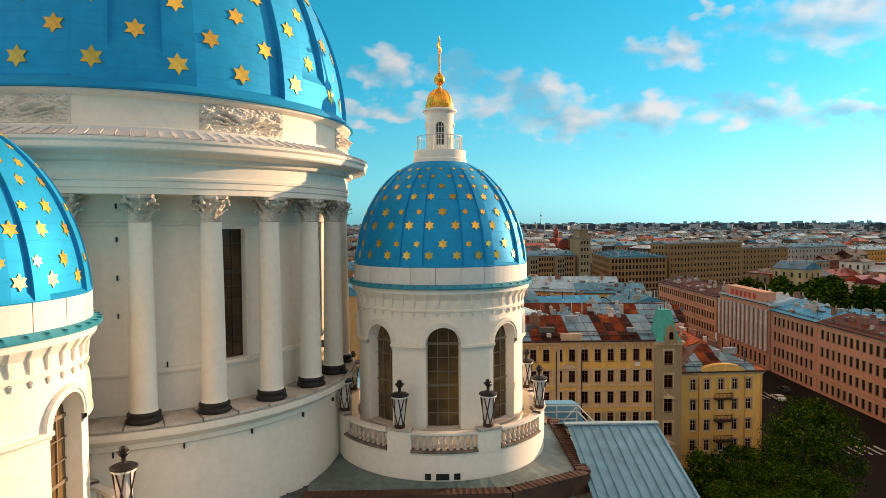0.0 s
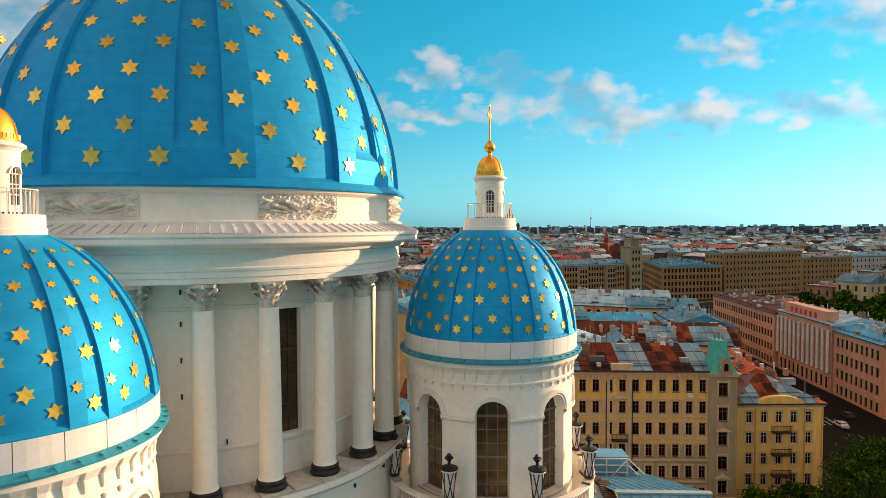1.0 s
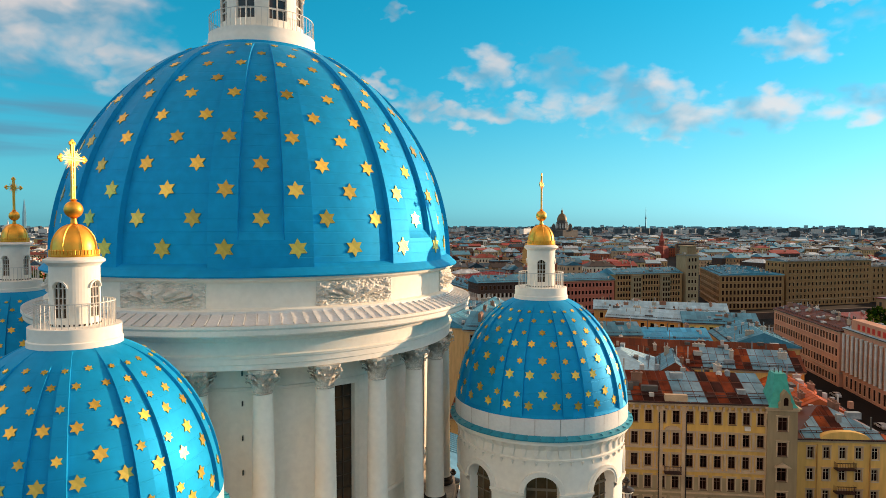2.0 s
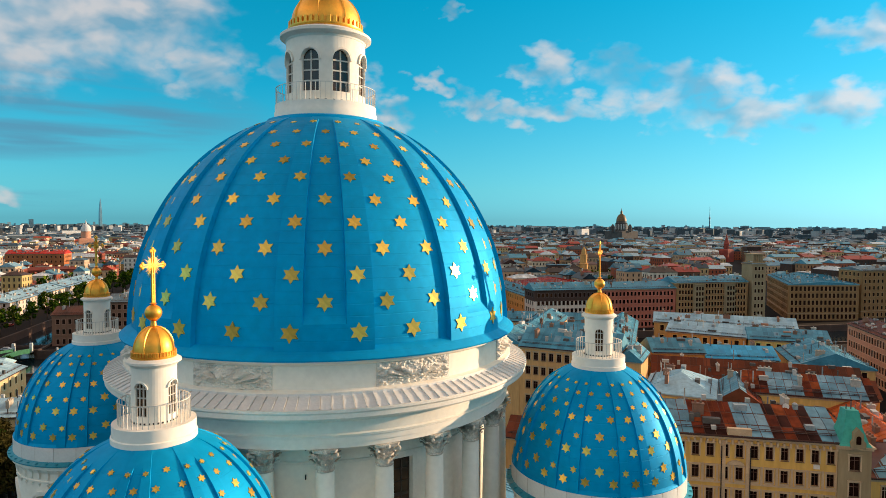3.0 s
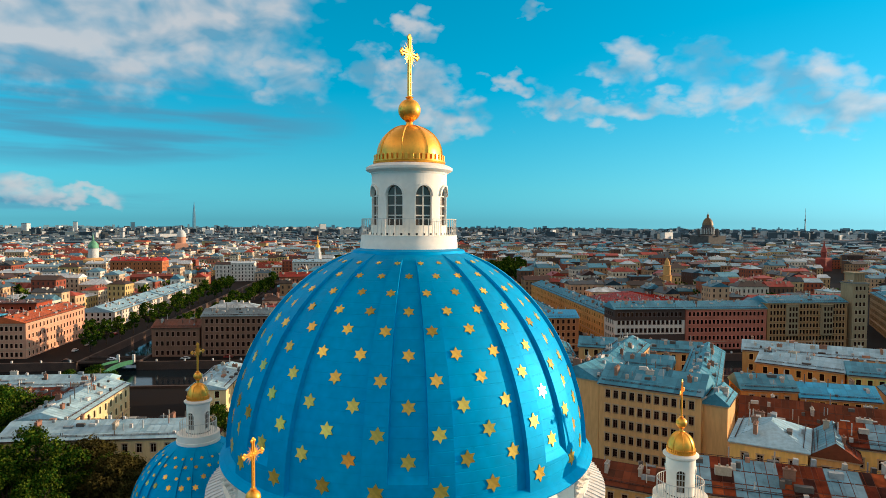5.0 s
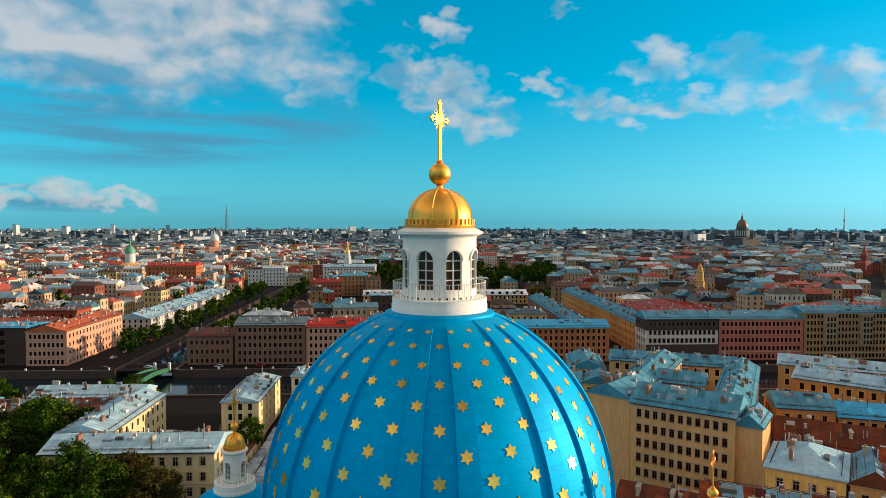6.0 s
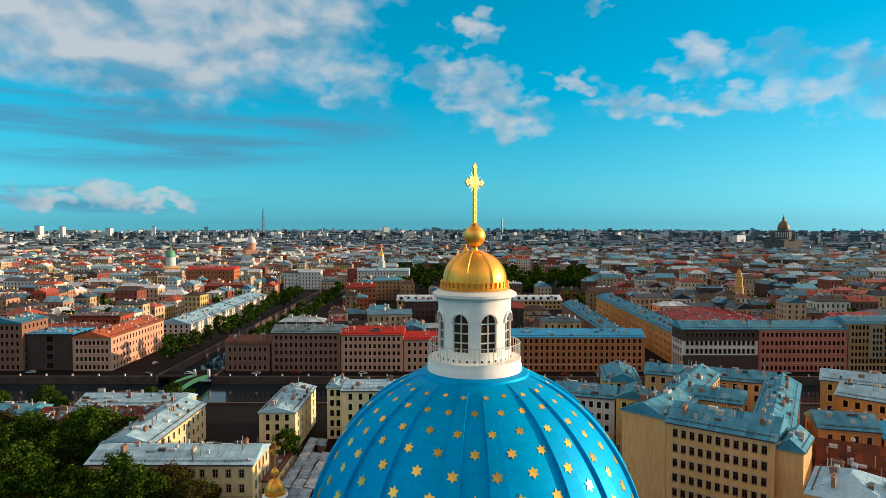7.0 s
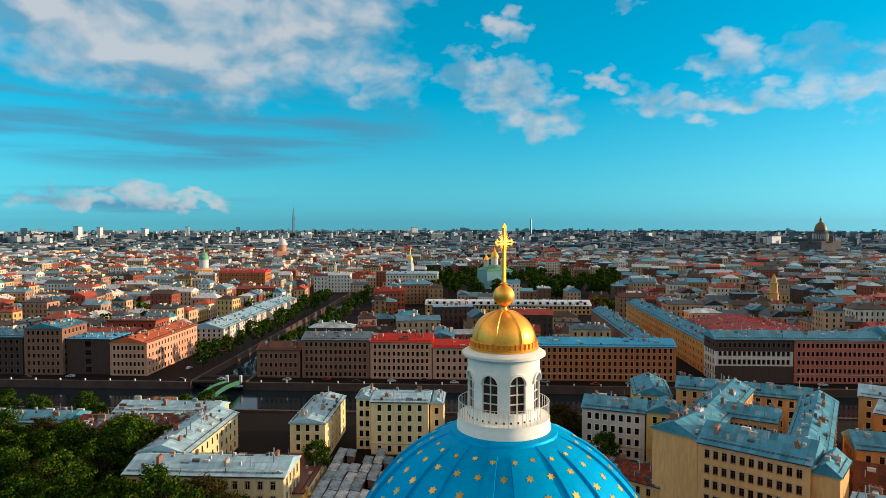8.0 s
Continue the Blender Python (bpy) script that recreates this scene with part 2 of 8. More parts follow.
def sheet_courses(m, rise=0.62):
    """Level joints of the dome's metal courses, as fine relief."""
    nt = m.node_tree
    N, L = nt.nodes.new, nt.links.new
    co, sep = N("ShaderNodeTexCoord"), N("ShaderNodeSeparateXYZ")
    L(co.outputs["Object"], sep.inputs[0])
    a, b, c = N("ShaderNodeMath"), N("ShaderNodeMath"), N("ShaderNodeMath")
    a.operation, b.operation, c.operation = "DIVIDE", "FRACT", "GREATER_THAN"
    a.inputs[1].default_value, c.inputs[1].default_value = rise, 0.09
    L(sep.outputs["Z"], a.inputs[0]); L(a.outputs[0], b.inputs[0]); L(b.outputs[0], c.inputs[0])
    k = N("ShaderNodeBump"); k.inputs["Strength"].default_value, k.inputs["Distance"].default_value = 0.7, 0.03
    p = nt.nodes["Principled BSDF"]
    L(p.inputs["Normal"].links[0].from_socket, k.inputs["Normal"])
    L(c.outputs[0], k.inputs["Height"]); L(k.outputs[0], p.inputs["Normal"])


sheet_courses(M_BLUE)
M_AQUA = mat("aqua_skirt_sheet", (0.02, 0.33, 0.44), 0.45, 0.0, 0.12, 1.0, 5, 0.1)
M_GOLD = mat("gilt", (1.0, 0.50, 0.06), 0.38, 0.65, 0.10, 1.2, 4, 0.04, col2=(1.0, 0.42, 0.045))
M_STAR = mat("gilt_star", (1.0, 0.62, 0.10), 0.30, 0.50, 0.1, 2.0, 3, 0.10, obj_vary=0.36, spec=0.45)
M_GLASS = mat("dark_window_glass", (0.105, 0.058, 0.026), 0.12, 0.0, 0.3, 0.6, 2, 0.0, obj_vary=0.4, spec=0.5, col2=(0.03, 0.022, 0.016))
M_FRAME = mat("window_frame", (0.055, 0.036, 0.022), 0.6, 0, 0.1)
M_WFRAME = mat("white_window_frame", (0.72, 0.69, 0.62), 0.6, 0, 0.1)
M_ROOF = mat("church_roof_sheet", (0.17, 0.39, 0.52), 0.42, 0.35, 0.2, 0.3, 4, 0.1, col2=(0.12, 0.29, 0.40))
M_GROOF = mat("grey_roof_sheet", (0.15, 0.17, 0.17), 0.55, 0.2, 0.25, 0.5, 4, 0.1, obj_vary=0.2)
M_BROWN = mat("brown_coping", (0.10, 0.045, 0.025), 0.75, 0, 0.2, 2, 8, 0.2)
M_BRACE = mat("rusty_iron", (0.07, 0.03, 0.022), 0.7, 0.2, 0.2, 3, 8, 0.1)
M_TORCH = mat("lamp_glass", (0.74, 0.68, 0.62), 0.5, 0, 0.1, 3, 6, 0.05)


# ---- mesh helpers ----
def part(name, bm, material, parent=None, label="", smooth=None):
    """Links a bmesh (or a mesh) as one mesh object under a thing or part."""
    if isinstance(bm, bmesh.types.BMesh):
        me = bpy.data.meshes.new(name)
        bm.normal_update()
        bm.to_mesh(me)
        bm.free()
        if smooth is not None:
            for p in me.polygons:
                p.use_smooth = True
            me.set_sharp_from_angle(angle=radians(smooth))
    else:
        me = bm
    if material is not None and not me.materials:
        for m in material if isinstance(material, (list, tuple)) else (material,):
            me.materials.append(m)
    ob = new(name, me)
    ob.parent = parent
    if label:
        tagged(ob, label)
    return ob


def thing(name, label, category, m=None, group="", kind=""):
    ob = new(name)
    ob.empty_display_size = 0.5
    if m is not None:
        ob.matrix_world = m
    return tagged(ob, label, category, group, kind)


def add_box(bm, x0, y0, z0, x1, y1, z1, m=None, mi=0):
    v = [bm.verts.new(m @ Vector(c) if m is not None else c) for c in ((x0, y0, z0), (x1, y0, z0), (x1, y1, z0), (x0, y1, z0), (x0, y0, z1), (x1, y0, z1), (x1, y1, z1), (x0, y1, z1))]
    for f in ((0, 3, 2, 1), (4, 5, 6, 7), (0, 1, 5, 4), (1, 2, 6, 5), (2, 3, 7, 6), (3, 0, 4, 7)):
        bm.faces.new([v[i] for i in f]).material_index = mi
    return v


def add_revolve(bm, prof, segs, a0=0.0, a1=360.0, mi=0, centre=(0, 0)):
    """Turns a profile of (radius, height) about the upright axis."""
    full = abs(a1 - a0 - 360) < 1e-6
    n = segs if full else segs + 1
    rings = []
    for r, z in prof:
        ring = []
        for i in range(n):
            a = radians(a0 + (a1 - a0) * i / segs)
            ring.append(bm.verts.new((centre[0] + r * math.cos(a), centre[1] + r * math.sin(a), z)))
        rings.append(ring)
    for lo, hi in zip(rings, rings[1:]):
        for i in range(segs):
            j = (i + 1) % n
            bm.faces.new((lo[i], lo[j], hi[j], hi[i])).material_index = mi


def revolve(prof, segs, a0=0.0, a1=360.0):
    bm = bmesh.new()
    add_revolve(bm, prof, segs, a0, a1)
    return bm


def box(x0, y0, z0, x1, y1, z1, bev=0.0):
    bm = bmesh.new()
    add_box(bm, x0, y0, z0, x1, y1, z1)
    if bev:
        bmesh.ops.bevel(bm, geom=bm.edges[:], offset=bev, segments=1, affect="EDGES")
    return bm


def at_angle(deg, r, z=0.0, turn=0.0):
    """A pose on a circle about the axis, its x axis pointing outwards."""
    return pose(r * math.cos(radians(deg)), r * math.sin(radians(deg)), z, 0, 0, deg + turn)


def ring_of(mesh_ob, degs, r, z=0.0):
    """Places the object at the first angle and copies it to the others."""
    for i, a in enumerate(degs):
        ob = mesh_ob if i == 0 else mesh_ob.copy()
        if i:
            scene.collection.objects.link(ob)
        ob.matrix_basis = at_angle(a, r, z)


def arched_wall(bm, r_out, r_in, z0, z1, bays, first, half, sill, spring, rise, steps=10):
    """A round wall with one arched opening in each bay, cut through its thickness."""
    pitch = 360.0 / bays

    def put(r, a, z):
        return bm.verts.new((r * math.cos(radians(a)), r * math.sin(radians(a)), z))

    def quad(r, a, b, za0, za1, zb0, zb1):
        if max(za1 - za0, zb1 - zb0) > 1e-4:
            bm.faces.new((put(r, a, za0), put(r, b, zb0), put(r, b, zb1), put(r, a, za1)))

    for k in range(bays):
        c = first + pitch * k
        plain = [c - pitch / 2 + (pitch / 2 - half) * i / 4 for i in range(5)]
        plain2 = [c + half + (pitch / 2 - half) * i / 4 for i in range(5)]
        for seq in (plain, plain2):
            for a, b in zip(seq, seq[1:]):
                quad(r_out, a, b, z0, z1, z0, z1)
                quad(r_in, b, a, z0, z1, z0, z1)
        xs = [c - half * math.cos(math.pi * i / steps) for i in range(steps + 1)]
        top = [spring + rise * math.sin(math.pi * i / steps) for i in range(steps + 1)]
        for i in range(steps):
            a, b, ta, tb = xs[i], xs[i + 1], top[i], top[i + 1]
            quad(r_out, a, b, z0, sill, z0, sill)
            quad(r_out, a, b, ta, z1, tb, z1)
            quad(r_in, b, a, z0, sill, z0, sill)
            quad(r_in, b, a, tb, z1, ta, z1)
            bm.faces.new((put(r_out, a, ta), put(r_out, b, tb), put(r_in, b, tb), put(r_in, a, ta)))
            bm.faces.new((put(r_out, b, sill), put(r_out, a, sill), put(r_in, a, sill), put(r_in, b, sill)))
        for a, s in ((c - half, 1), (c + half, -1)):
            f = [put(r_out, a, sill), put(r_out, a, spring), put(r_in, a, spring), put(r_in, a, sill)]
            bm.faces.new(f if s > 0 else f[::-1])


def star_mesh(size, thick=0.03):
    """A flat six-pointed star in the local yz plane, facing x."""
    bm = bmesh.new()
    rim, back = [], []
    for i in range(12):
        r = size / 2 if i % 2 == 0 else size / 2 * 0.56
        a = math.pi / 2 + math.pi * i / 6
        rim.append(bm.verts.new((thick * 0.6, r * math.cos(a), r * math.sin(a))))
        back.append(bm.verts.new((-0.04, r * math.cos(a), r * math.sin(a))))
    mid = bm.verts.new((thick * 0.62, 0, 0))
    for i in range(12):
        j = (i + 1) % 12
        bm.faces.new((mid, rim[i], rim[j]))
        bm.faces.new((rim[i], back[i], back[j], rim[j]))
    me = bpy.data.meshes.new("star")
    bm.normal_update(); bm.to_mesh(me); bm.free()
    me.materials.append(M_STAR)
    return me


# ---- the domes ----
M_LFRAME = mat("lantern_window_frame", (0.70, 0.65, 0.57), 0.6, 0, 0.1)

def dome_radius(z, r, z0, b):
    return r * math.sqrt(max(0.0, 1 - ((z - z0) / b) ** 2))


def dome_shell(r, z0, b, z_lo, z_hi, band, groove, h_band, h_groove, z_groove, rows=30):
    """A ribbed dome: eight raised bands, each with a sunk strip along its middle."""
    cuts = []
    for k in range(8):
        c = 22.5 + 45 * k
        e = 0.25
        cuts += [(c - band - e, 0), (c - band, 1), (c - (band + groove) / 2, 1), (c - groove - e, 1), (c - groove, 2), (c, 2), (c + groove, 2), (c + groove + e, 1), (c + (band + groove) / 2, 1), (c + band, 1), (c + band + e, 0)]
        w = 45 - 2 * band - 2 * e
        cuts += [(c + band + e + w * i / 4, 0) for i in (1, 2, 3)]
    t0, t1 = math.asin((z_lo - z0) / b), math.asin((z_hi - z0) / b)
    zs = [z0 + b * math.sin(t0 + (t1 - t0) * i / rows) for i in range(rows + 1)]
    bm = bmesh.new()
    rings = []
    for i, z in enumerate(zs):
        rad = dome_radius(z, r, z0, b)
        ring = []
        for a, kind in cuts:
            near_top = min(1.0, (z_hi - z) / 0.8)
            d = 0.0 if kind == 0 else h_band if kind == 1 or not (z_groove < z < z_hi - 0.5) else h_groove
            d *= max(0.0, near_top)
            ring.append(bm.verts.new(((rad + d) * math.cos(radians(a)), (rad + d) * math.sin(radians(a)), z)))
        rings.append(ring)
    n = len(cuts)
    for lo, hi in zip(rings, rings[1:]):
        for i in range(n):
            bm.faces.new((lo[i], lo[(i + 1) % n], hi[(i + 1) % n], hi[i]))
    return bm


def dome_stars(parent, rows, r, z0, b, lift_of, spread=15.0, pull=0.0):
    """rows: height, phase in degrees, size on the axis panels, size elsewhere."""
    meshes = {}
    for z, phase, s_axis, s_else in rows:
        rad = dome_radius(z, r, z0, b)
        slope = math.degrees(math.atan2(rad / (r * r), (z - z0) / (b * b)))
        for k in range(24):
            j = k % 3
            a = 15 * (k - j) + ((0, 15 + pull, 30 - pull)[j] if phase == 0 else (22.5 - spread, 22.5, 22.5 + spread)[j])
            s = s_axis if abs((a + 9) % 45 - 9) < 1 else s_else
            if s not in meshes:
                meshes[s] = star_mesh(s, 0.014)
            ob = new("star", meshes[s])
            ob.parent = parent
            rr = rad + lift_of(a, z)
            wob = random.uniform(-4, 4)
            ob.matrix_basis = at_angle(a, rr, z) @ pose(0, 0, 0, 0, slope - 90, 0) @ pose(0, 0, 0, wob, random.uniform(-3, 3), random.uniform(-3, 3))


def lift_rule(band, groove, h_band, h_groove, z_groove):
    def rule(a, z):
        d = abs((a + 360) % 45 - 22.5)
        if d > band:
            return 0.02
        return (h_groove if d < groove and z > z_groove else h_band) + 0.02
    return rule


def lantern(parent, scale, z, r_base, r_wall, z_wall, z_top, bays, half, sill, spring, rise, r_rail, rail_h, posts, r_cornice):
    """The white lantern with its arched windows, railing, gilt cap, ball and cross."""
    part("lantern_base", revolve([(r_base - 0.4, z - 0.3), (r_base + 0.05, z - 0.3), (r_base + 0.05, z + 0.12 * scale), (r_base, z + 0.16 * scale), (r_base, z_wall), (0.1, z_wall + 0.02)], 48), M_WHITE, parent, smooth=40)
    bm = bmesh.new()
    arched_wall(bm, r_wall, r_wall - 0.14 * scale, z_wall, z_top, bays, -90, half, sill, spring, rise, 8)
    wall = part("lantern_wall", bm, M_WHITE, parent, smooth=40)
    phase = -90
    chord = r_wall * math.sin(radians(half))
    dep = r_wall * math.cos(radians(half))
    # window: glass and bars
    bm = bmesh.new()
    pts = [(-chord, sill), (chord, sill), (chord, spring)] + [(chord * math.cos(math.pi * i / 8), spring + rise * math.sin(math.pi * i / 8)) for i in range(1, 8)] + [(-chord, spring)]
    f = bm.faces.new([bm.verts.new((0, y, zz)) for y, zz in pts])
    f.material_index = 1
    bw = 0.022 * scale
    for y in (-chord * 0.33, chord * 0.33) if scale < 1.5 else (0,):
        add_box(bm, -0.02, y - bw, sill, 0.06, y + bw, spring + rise * 0.9)
    for q in range(1, 4):
        zz = sill + (spring - sill) * q / 3
        add_box(bm, -0.02, -chord, zz - bw, 0.055, chord, zz + bw)
    for y in (-chord, chord):
        add_box(bm, -0.02, y - bw * 1.4, sill, 0.07, y + bw * 1.4, spring)
    win = part("window", bm, [M_LFRAME, M_GLASS], wall)
    ring_of(win, [phase + 360 / bays * k for k in range(bays)], dep - 0.09 * scale)
    # raised arch round each opening
    bm = bmesh.new()
    out = []
    n = 12
    for i in range(n + 1):
        a = math.pi * i / n
        ring = []
        for rr, dx in ((1.0, 0.0), (1.0, 0.06 * scale), (1.22, 0.06 * scale), (1.22, 0.0)):
            ang = half * rr * -math.cos(a)
            zz = spring + (rise + (rr - 1) * chord) * math.sin(a)
            R = r_wall + dx
            ring.append(bm.verts.new((R * math.cos(radians(ang)), R * math.sin(radians(ang)), zz)))
        out.append(ring)
    for p, q in zip(out, out[1:]):
        for i in range(3):
            bm.faces.new((p[i], q[i], q[i + 1], p[i + 1]))
    arch = part("archivolt", bm, M_TRIM, wall)
    for k in range(bays):
        ob = arch if k == 0 else arch.copy()
        if k:
            scene.collection.objects.link(ob)
        ob.matrix_basis = pose(0, 0, 0, 0, 0, phase + 360 / bays * k)
    # added dark cylinder: the lantern's inner shade as a colour
    part("dark_core", revolve([(0.02, z_wall), (r_wall * 0.45, z_wall + 0.03), (r_wall * 0.45, z_top)], 16), M_DARK, parent, "dark cylinder standing in for the dim lantern interior")
    part("lantern_cornice", revolve([(r_wall - 0.2, z_top - 0.02), (r_wall + 0.03, z_top), (r_wall + 0.06, z_top + 0.06 * scale), (r_cornice - 0.06 * scale, z_top + 0.11 * scale), (r_cornice, z_top + 0.15 * scale), (r_cornice, z_top + 0.24 * scale), (r_cornice - 0.1 * scale, z_top + 0.30 * scale), (r_wall * 0.97, z_top + 0.36 * scale), (0.05, z_top + 0.4 * scale)], 48), M_TRIM, parent, smooth=40)
    # railing
    rail = part("railing", revolve([(r_rail - 0.02, z_wall + rail_h - 0.035), (r_rail + 0.02, z_wall + rail_h - 0.035), (r_rail + 0.02, z_wall + rail_h), (r_rail - 0.02, z_wall + rail_h), (r_rail - 0.02, z_wall + rail_h - 0.035)], 48), M_WFRAME, parent, "thin white iron railing")
    post = part("railing_post", box(-0.013, -0.013, 0, 0.013, 0.013, rail_h - 0.02), M_WFRAME, rail)
    # solid dark blocks; the shade inside the vents is their colour
    bm = bmesh.new()
    for k in range(32):
        a = 360 / 32 * k
        add_box(bm, -0.02, -0.035 * scale, 0, 0.02, 0.035 * scale, 0.07 * scale, at_angle(a, r_wall, z_wall + 0.03))
    tagged(part("vent_row", bm, M_DARK, wall, "row of small dark blocks standing in for vents"), kind="stuff")
    ring_of(post, [360 / posts * k for k in range(posts)], r_rail, z_wall)


def gilt_cap(parent, scale, z, r, h, z_ball, r_ball, z_cross, arm):
    """Fluted gilt cap, ball and open-work cross with rays."""
    prof = [(r * 1.03, z - 0.05 * scale), (r * 1.05, z), (r * 1.05, z + 0.05 * scale), (r * 0.97, z + 0.07 * scale), (r * 0.97, z + h * 0.17)]
    for i in range(0, 13):
        a = math.pi / 2 * i / 13
        prof.append((r * 0.95 * math.cos(a), z + h * 0.18 + h * 0.80 * math.sin(a)))
    prof += [(0.13 * scale, z + h * 1.0), (0.10 * scale, z_ball - r_ball)]
    cap = part("gilt_cap", revolve(prof, 48), M_GOLD, parent, "gilded hemispherical cap with fluted band", smooth=35)
    flute = part("flute", box(-0.03 * scale, -0.055 * scale, 0, 0.035 * scale, 0.055 * scale, h * 0.15, 0.012), M_GOLD, cap)
    ring_of(flute, [360 / 40 * k for k in range(40)], r, z + 0.05 * scale)
    seam = bmesh.new()
    n = 12
    prev = None
    for i in range(n + 1):
        a = math.pi / 2 * i / n
        R, Z = r * 0.95 * math.cos(a) + 0.012 * scale, z + h * 0.18 + h * 0.80 * math.sin(a)
        w = 0.025 * scale
        cur = [seam.verts.new((R - 0.02, -w, Z)), seam.verts.new((R + 0.03 * scale, 0, Z + 0.02)), seam.verts.new((R - 0.02, w, Z))]
        if prev:
            seam.faces.new((prev[0], prev[1], cur[1], cur[0])); seam.faces.new((prev[1], prev[2], cur[2], cur[1]))
        prev = cur
    sm = part("seam", seam, M_GOLD, cap)
    for k in range(8):
        ob = sm if k == 0 else sm.copy()
        if k:
            scene.collection.objects.link(ob)
        ob.matrix_basis = pose(0, 0, 0, 0, 0, 45 * k + 10)
    ballp = [(0.10 * scale, z_ball - r_ball * 1.02), (0.16 * scale, z_ball - r_ball * 1.0)]
    for i in range(1, 16):
        a = -math.pi / 2 + math.pi * i / 16
        ballp.append((r_ball * math.cos(a), z_ball + r_ball * math.sin(a)))
    ballp += [(0.09 * scale, z_ball + r_ball), (0.15 * scale, z_ball + r_ball * 1.12), (0.07 * scale, z_ball + r_ball * 1.25), (0.01, z_ball + r_ball * 1.27)]
    part("gilt_ball", revolve(ballp, 32), M_GOLD, parent, smooth=50)
    # cross: arms lie north and south
    bm = bmesh.new()
    z0, z1 = z_ball + r_ball, z_cross
    L = z1 - z0
    zc = z0 + L * 0.70
    w = 0.05 * scale
    t = 0.045 * scale
    for y in (-w, w):
        add_box(bm, -t, y - w * 0.45, z0, t, y + w * 0.45, z1 - arm * 0.25)
    for zz in (zc - w, zc + w):
        add_box(bm, -t, -arm, zz - w * 0.45, t, arm, zz + w * 0.45)
    for k in range(6):
        zz = z0 + L * (0.05 + 0.1 * k)
        add_box(bm, -t * 0.8, -w, zz, t * 0.8, w, zz + w * 0.6)
    # trefoil ends
    for cy, cz, dy, dz in ((0, z1 - arm * 0.2, 0, 1), (-arm, zc, -1, 0), (arm, zc, 1, 0)):
        for oy, oz in ((dy, dz), (dz, -dy), (-dz, dy)):
            m = Matrix.Translation((0, cy + oy * arm * 0.16, cz + oz * arm * 0.16))
            q = bmesh.ops.create_uvsphere(bm, u_segments=8, v_segments=5, radius=arm * 0.17)
            for v in q["verts"]:
                v.co = m @ Vector((v.co.x * 0.5, v.co.y, v.co.z))
    for k in range(32):
        a = 2 * math.pi * k / 32
        ln = arm * (0.98 if k % 2 else 0.74)
        p = Vector((0, math.cos(a), math.sin(a)))
        s = Vector((0, -math.sin(a), math.cos(a))) * w * 0.35
        c = Vector((0, 0, zc))
        q = [bm.verts.new(c + p * arm * 0.15 + s + Vector((dx, 0, 0))) for dx in (-t * 0.5, t * 0.5)]
        q += [bm.verts.new(c + p * arm * 0.15 - s + Vector((dx, 0, 0))) for dx in (t * 0.5, -t * 0.5)]
        tip = bm.verts.new(c + p * ln)
        for i in range(4):
            bm.faces.new((q[i], q[(i + 1) % 4], tip))
    q = bmesh.ops.create_uvsphere(bm, u_segments=12, v_segments=8, radius=arm * 0.2)
    for v in q["verts"]:
        v.co = Vector((v.co.x * 0.5, v.co.y, v.co.z + zc))
    bm.transform(pose(0, 0, 0, 0, 0, -12))
    part("cross", bm, M_GOLD, parent, "gilded openwork cross with rays")


def capital_mesh():
    """A leafy Corinthian capital, 1.3 m high."""
    bm = bmesh.new()
    add_revolve(bm, [(0.42, 0), (0.50, 0.03), (0.50, 0.09), (0.43, 0.12), (0.45, 0.5), (0.52, 0.9), (0.66, 1.08)], 16)
    for row, (n, z, h, out, off) in enumerate(((8, 0.12, 0.50, 0.20, 0), (8, 0.36, 0.52, 0.26, 22.5))):
        for k in range(n):
            m = pose(0, 0, 0, 0, 0, 360 / n * k + off)
            pts = [(0.44, 0.15, z), (0.50, 0.19, z + h * 0.5), (0.56 + out * 0.5, 0.15, z + h * 0.85), (0.60 + out, 0.08, z + h * 0.98), (0.58 + out, 0.05, z + h * 0.80)]
            prev = None
            for x, w, zz in pts:
                cur = [bm.verts.new(m @ Vector((x - 0.03, -w, zz))), bm.verts.new(m @ Vector((x + 0.05, 0, zz + 0.03))), bm.verts.new(m @ Vector((x - 0.03, w, zz)))]
                if prev:
                    bm.faces.new((prev[0], prev[1], cur[1], cur[0])); bm.faces.new((prev[1], prev[2], cur[2], cur[1]))
                prev = cur
    for k in range(4):
        m = pose(0, 0, 0, 0, 0, 45 + 90 * k)
        for q in range(3):
            add_box(bm, 0.52 + 0.12 * q, -0.07, 0.78 + 0.08 * q, 0.66 + 0.12 * q, 0.07, 0.94 + 0.06 * q, m)
        ret = bmesh.ops.create_uvsphere(bm, u_segments=8, v_segments=6, radius=0.13)
        for v in ret["verts"]:
            v.co = m @ Vector((v.co.x + 0.84, v.co.y * 0.8, v.co.z + 0.97))
        m = pose(0, 0, 0, 0, 0, 90 * k)
        ret = bmesh.ops.create_uvsphere(bm, u_segments=7, v_segments=5, radius=0.11)
        for v in ret["verts"]:
            v.co = m @ Vector((v.co.x + 0.66, v.co.y, v.co.z + 1.13))
    # abacus with hollow sides
    pts = []
    for k in range(4):
        for i, (d, r) in enumerate(((-38, 0.82), (-20, 0.69), (0, 0.64), (20, 0.69), (38, 0.82))):
            a = radians(90 * k + d)
            pts.append((r * math.cos(a), r * math.sin(a)))
    lo = [bm.verts.new((x, y, 1.10)) for x, y in pts]
    hi = [bm.verts.new((x * 1.05, y * 1.05, 1.26)) for x, y in pts]
    bm.faces.new(lo[::-1]); bm.faces.new(hi)
    for i in range(20):
        bm.faces.new((lo[i], lo[(i + 1) % 20], hi[(i + 1) % 20], hi[i]))
    return bm


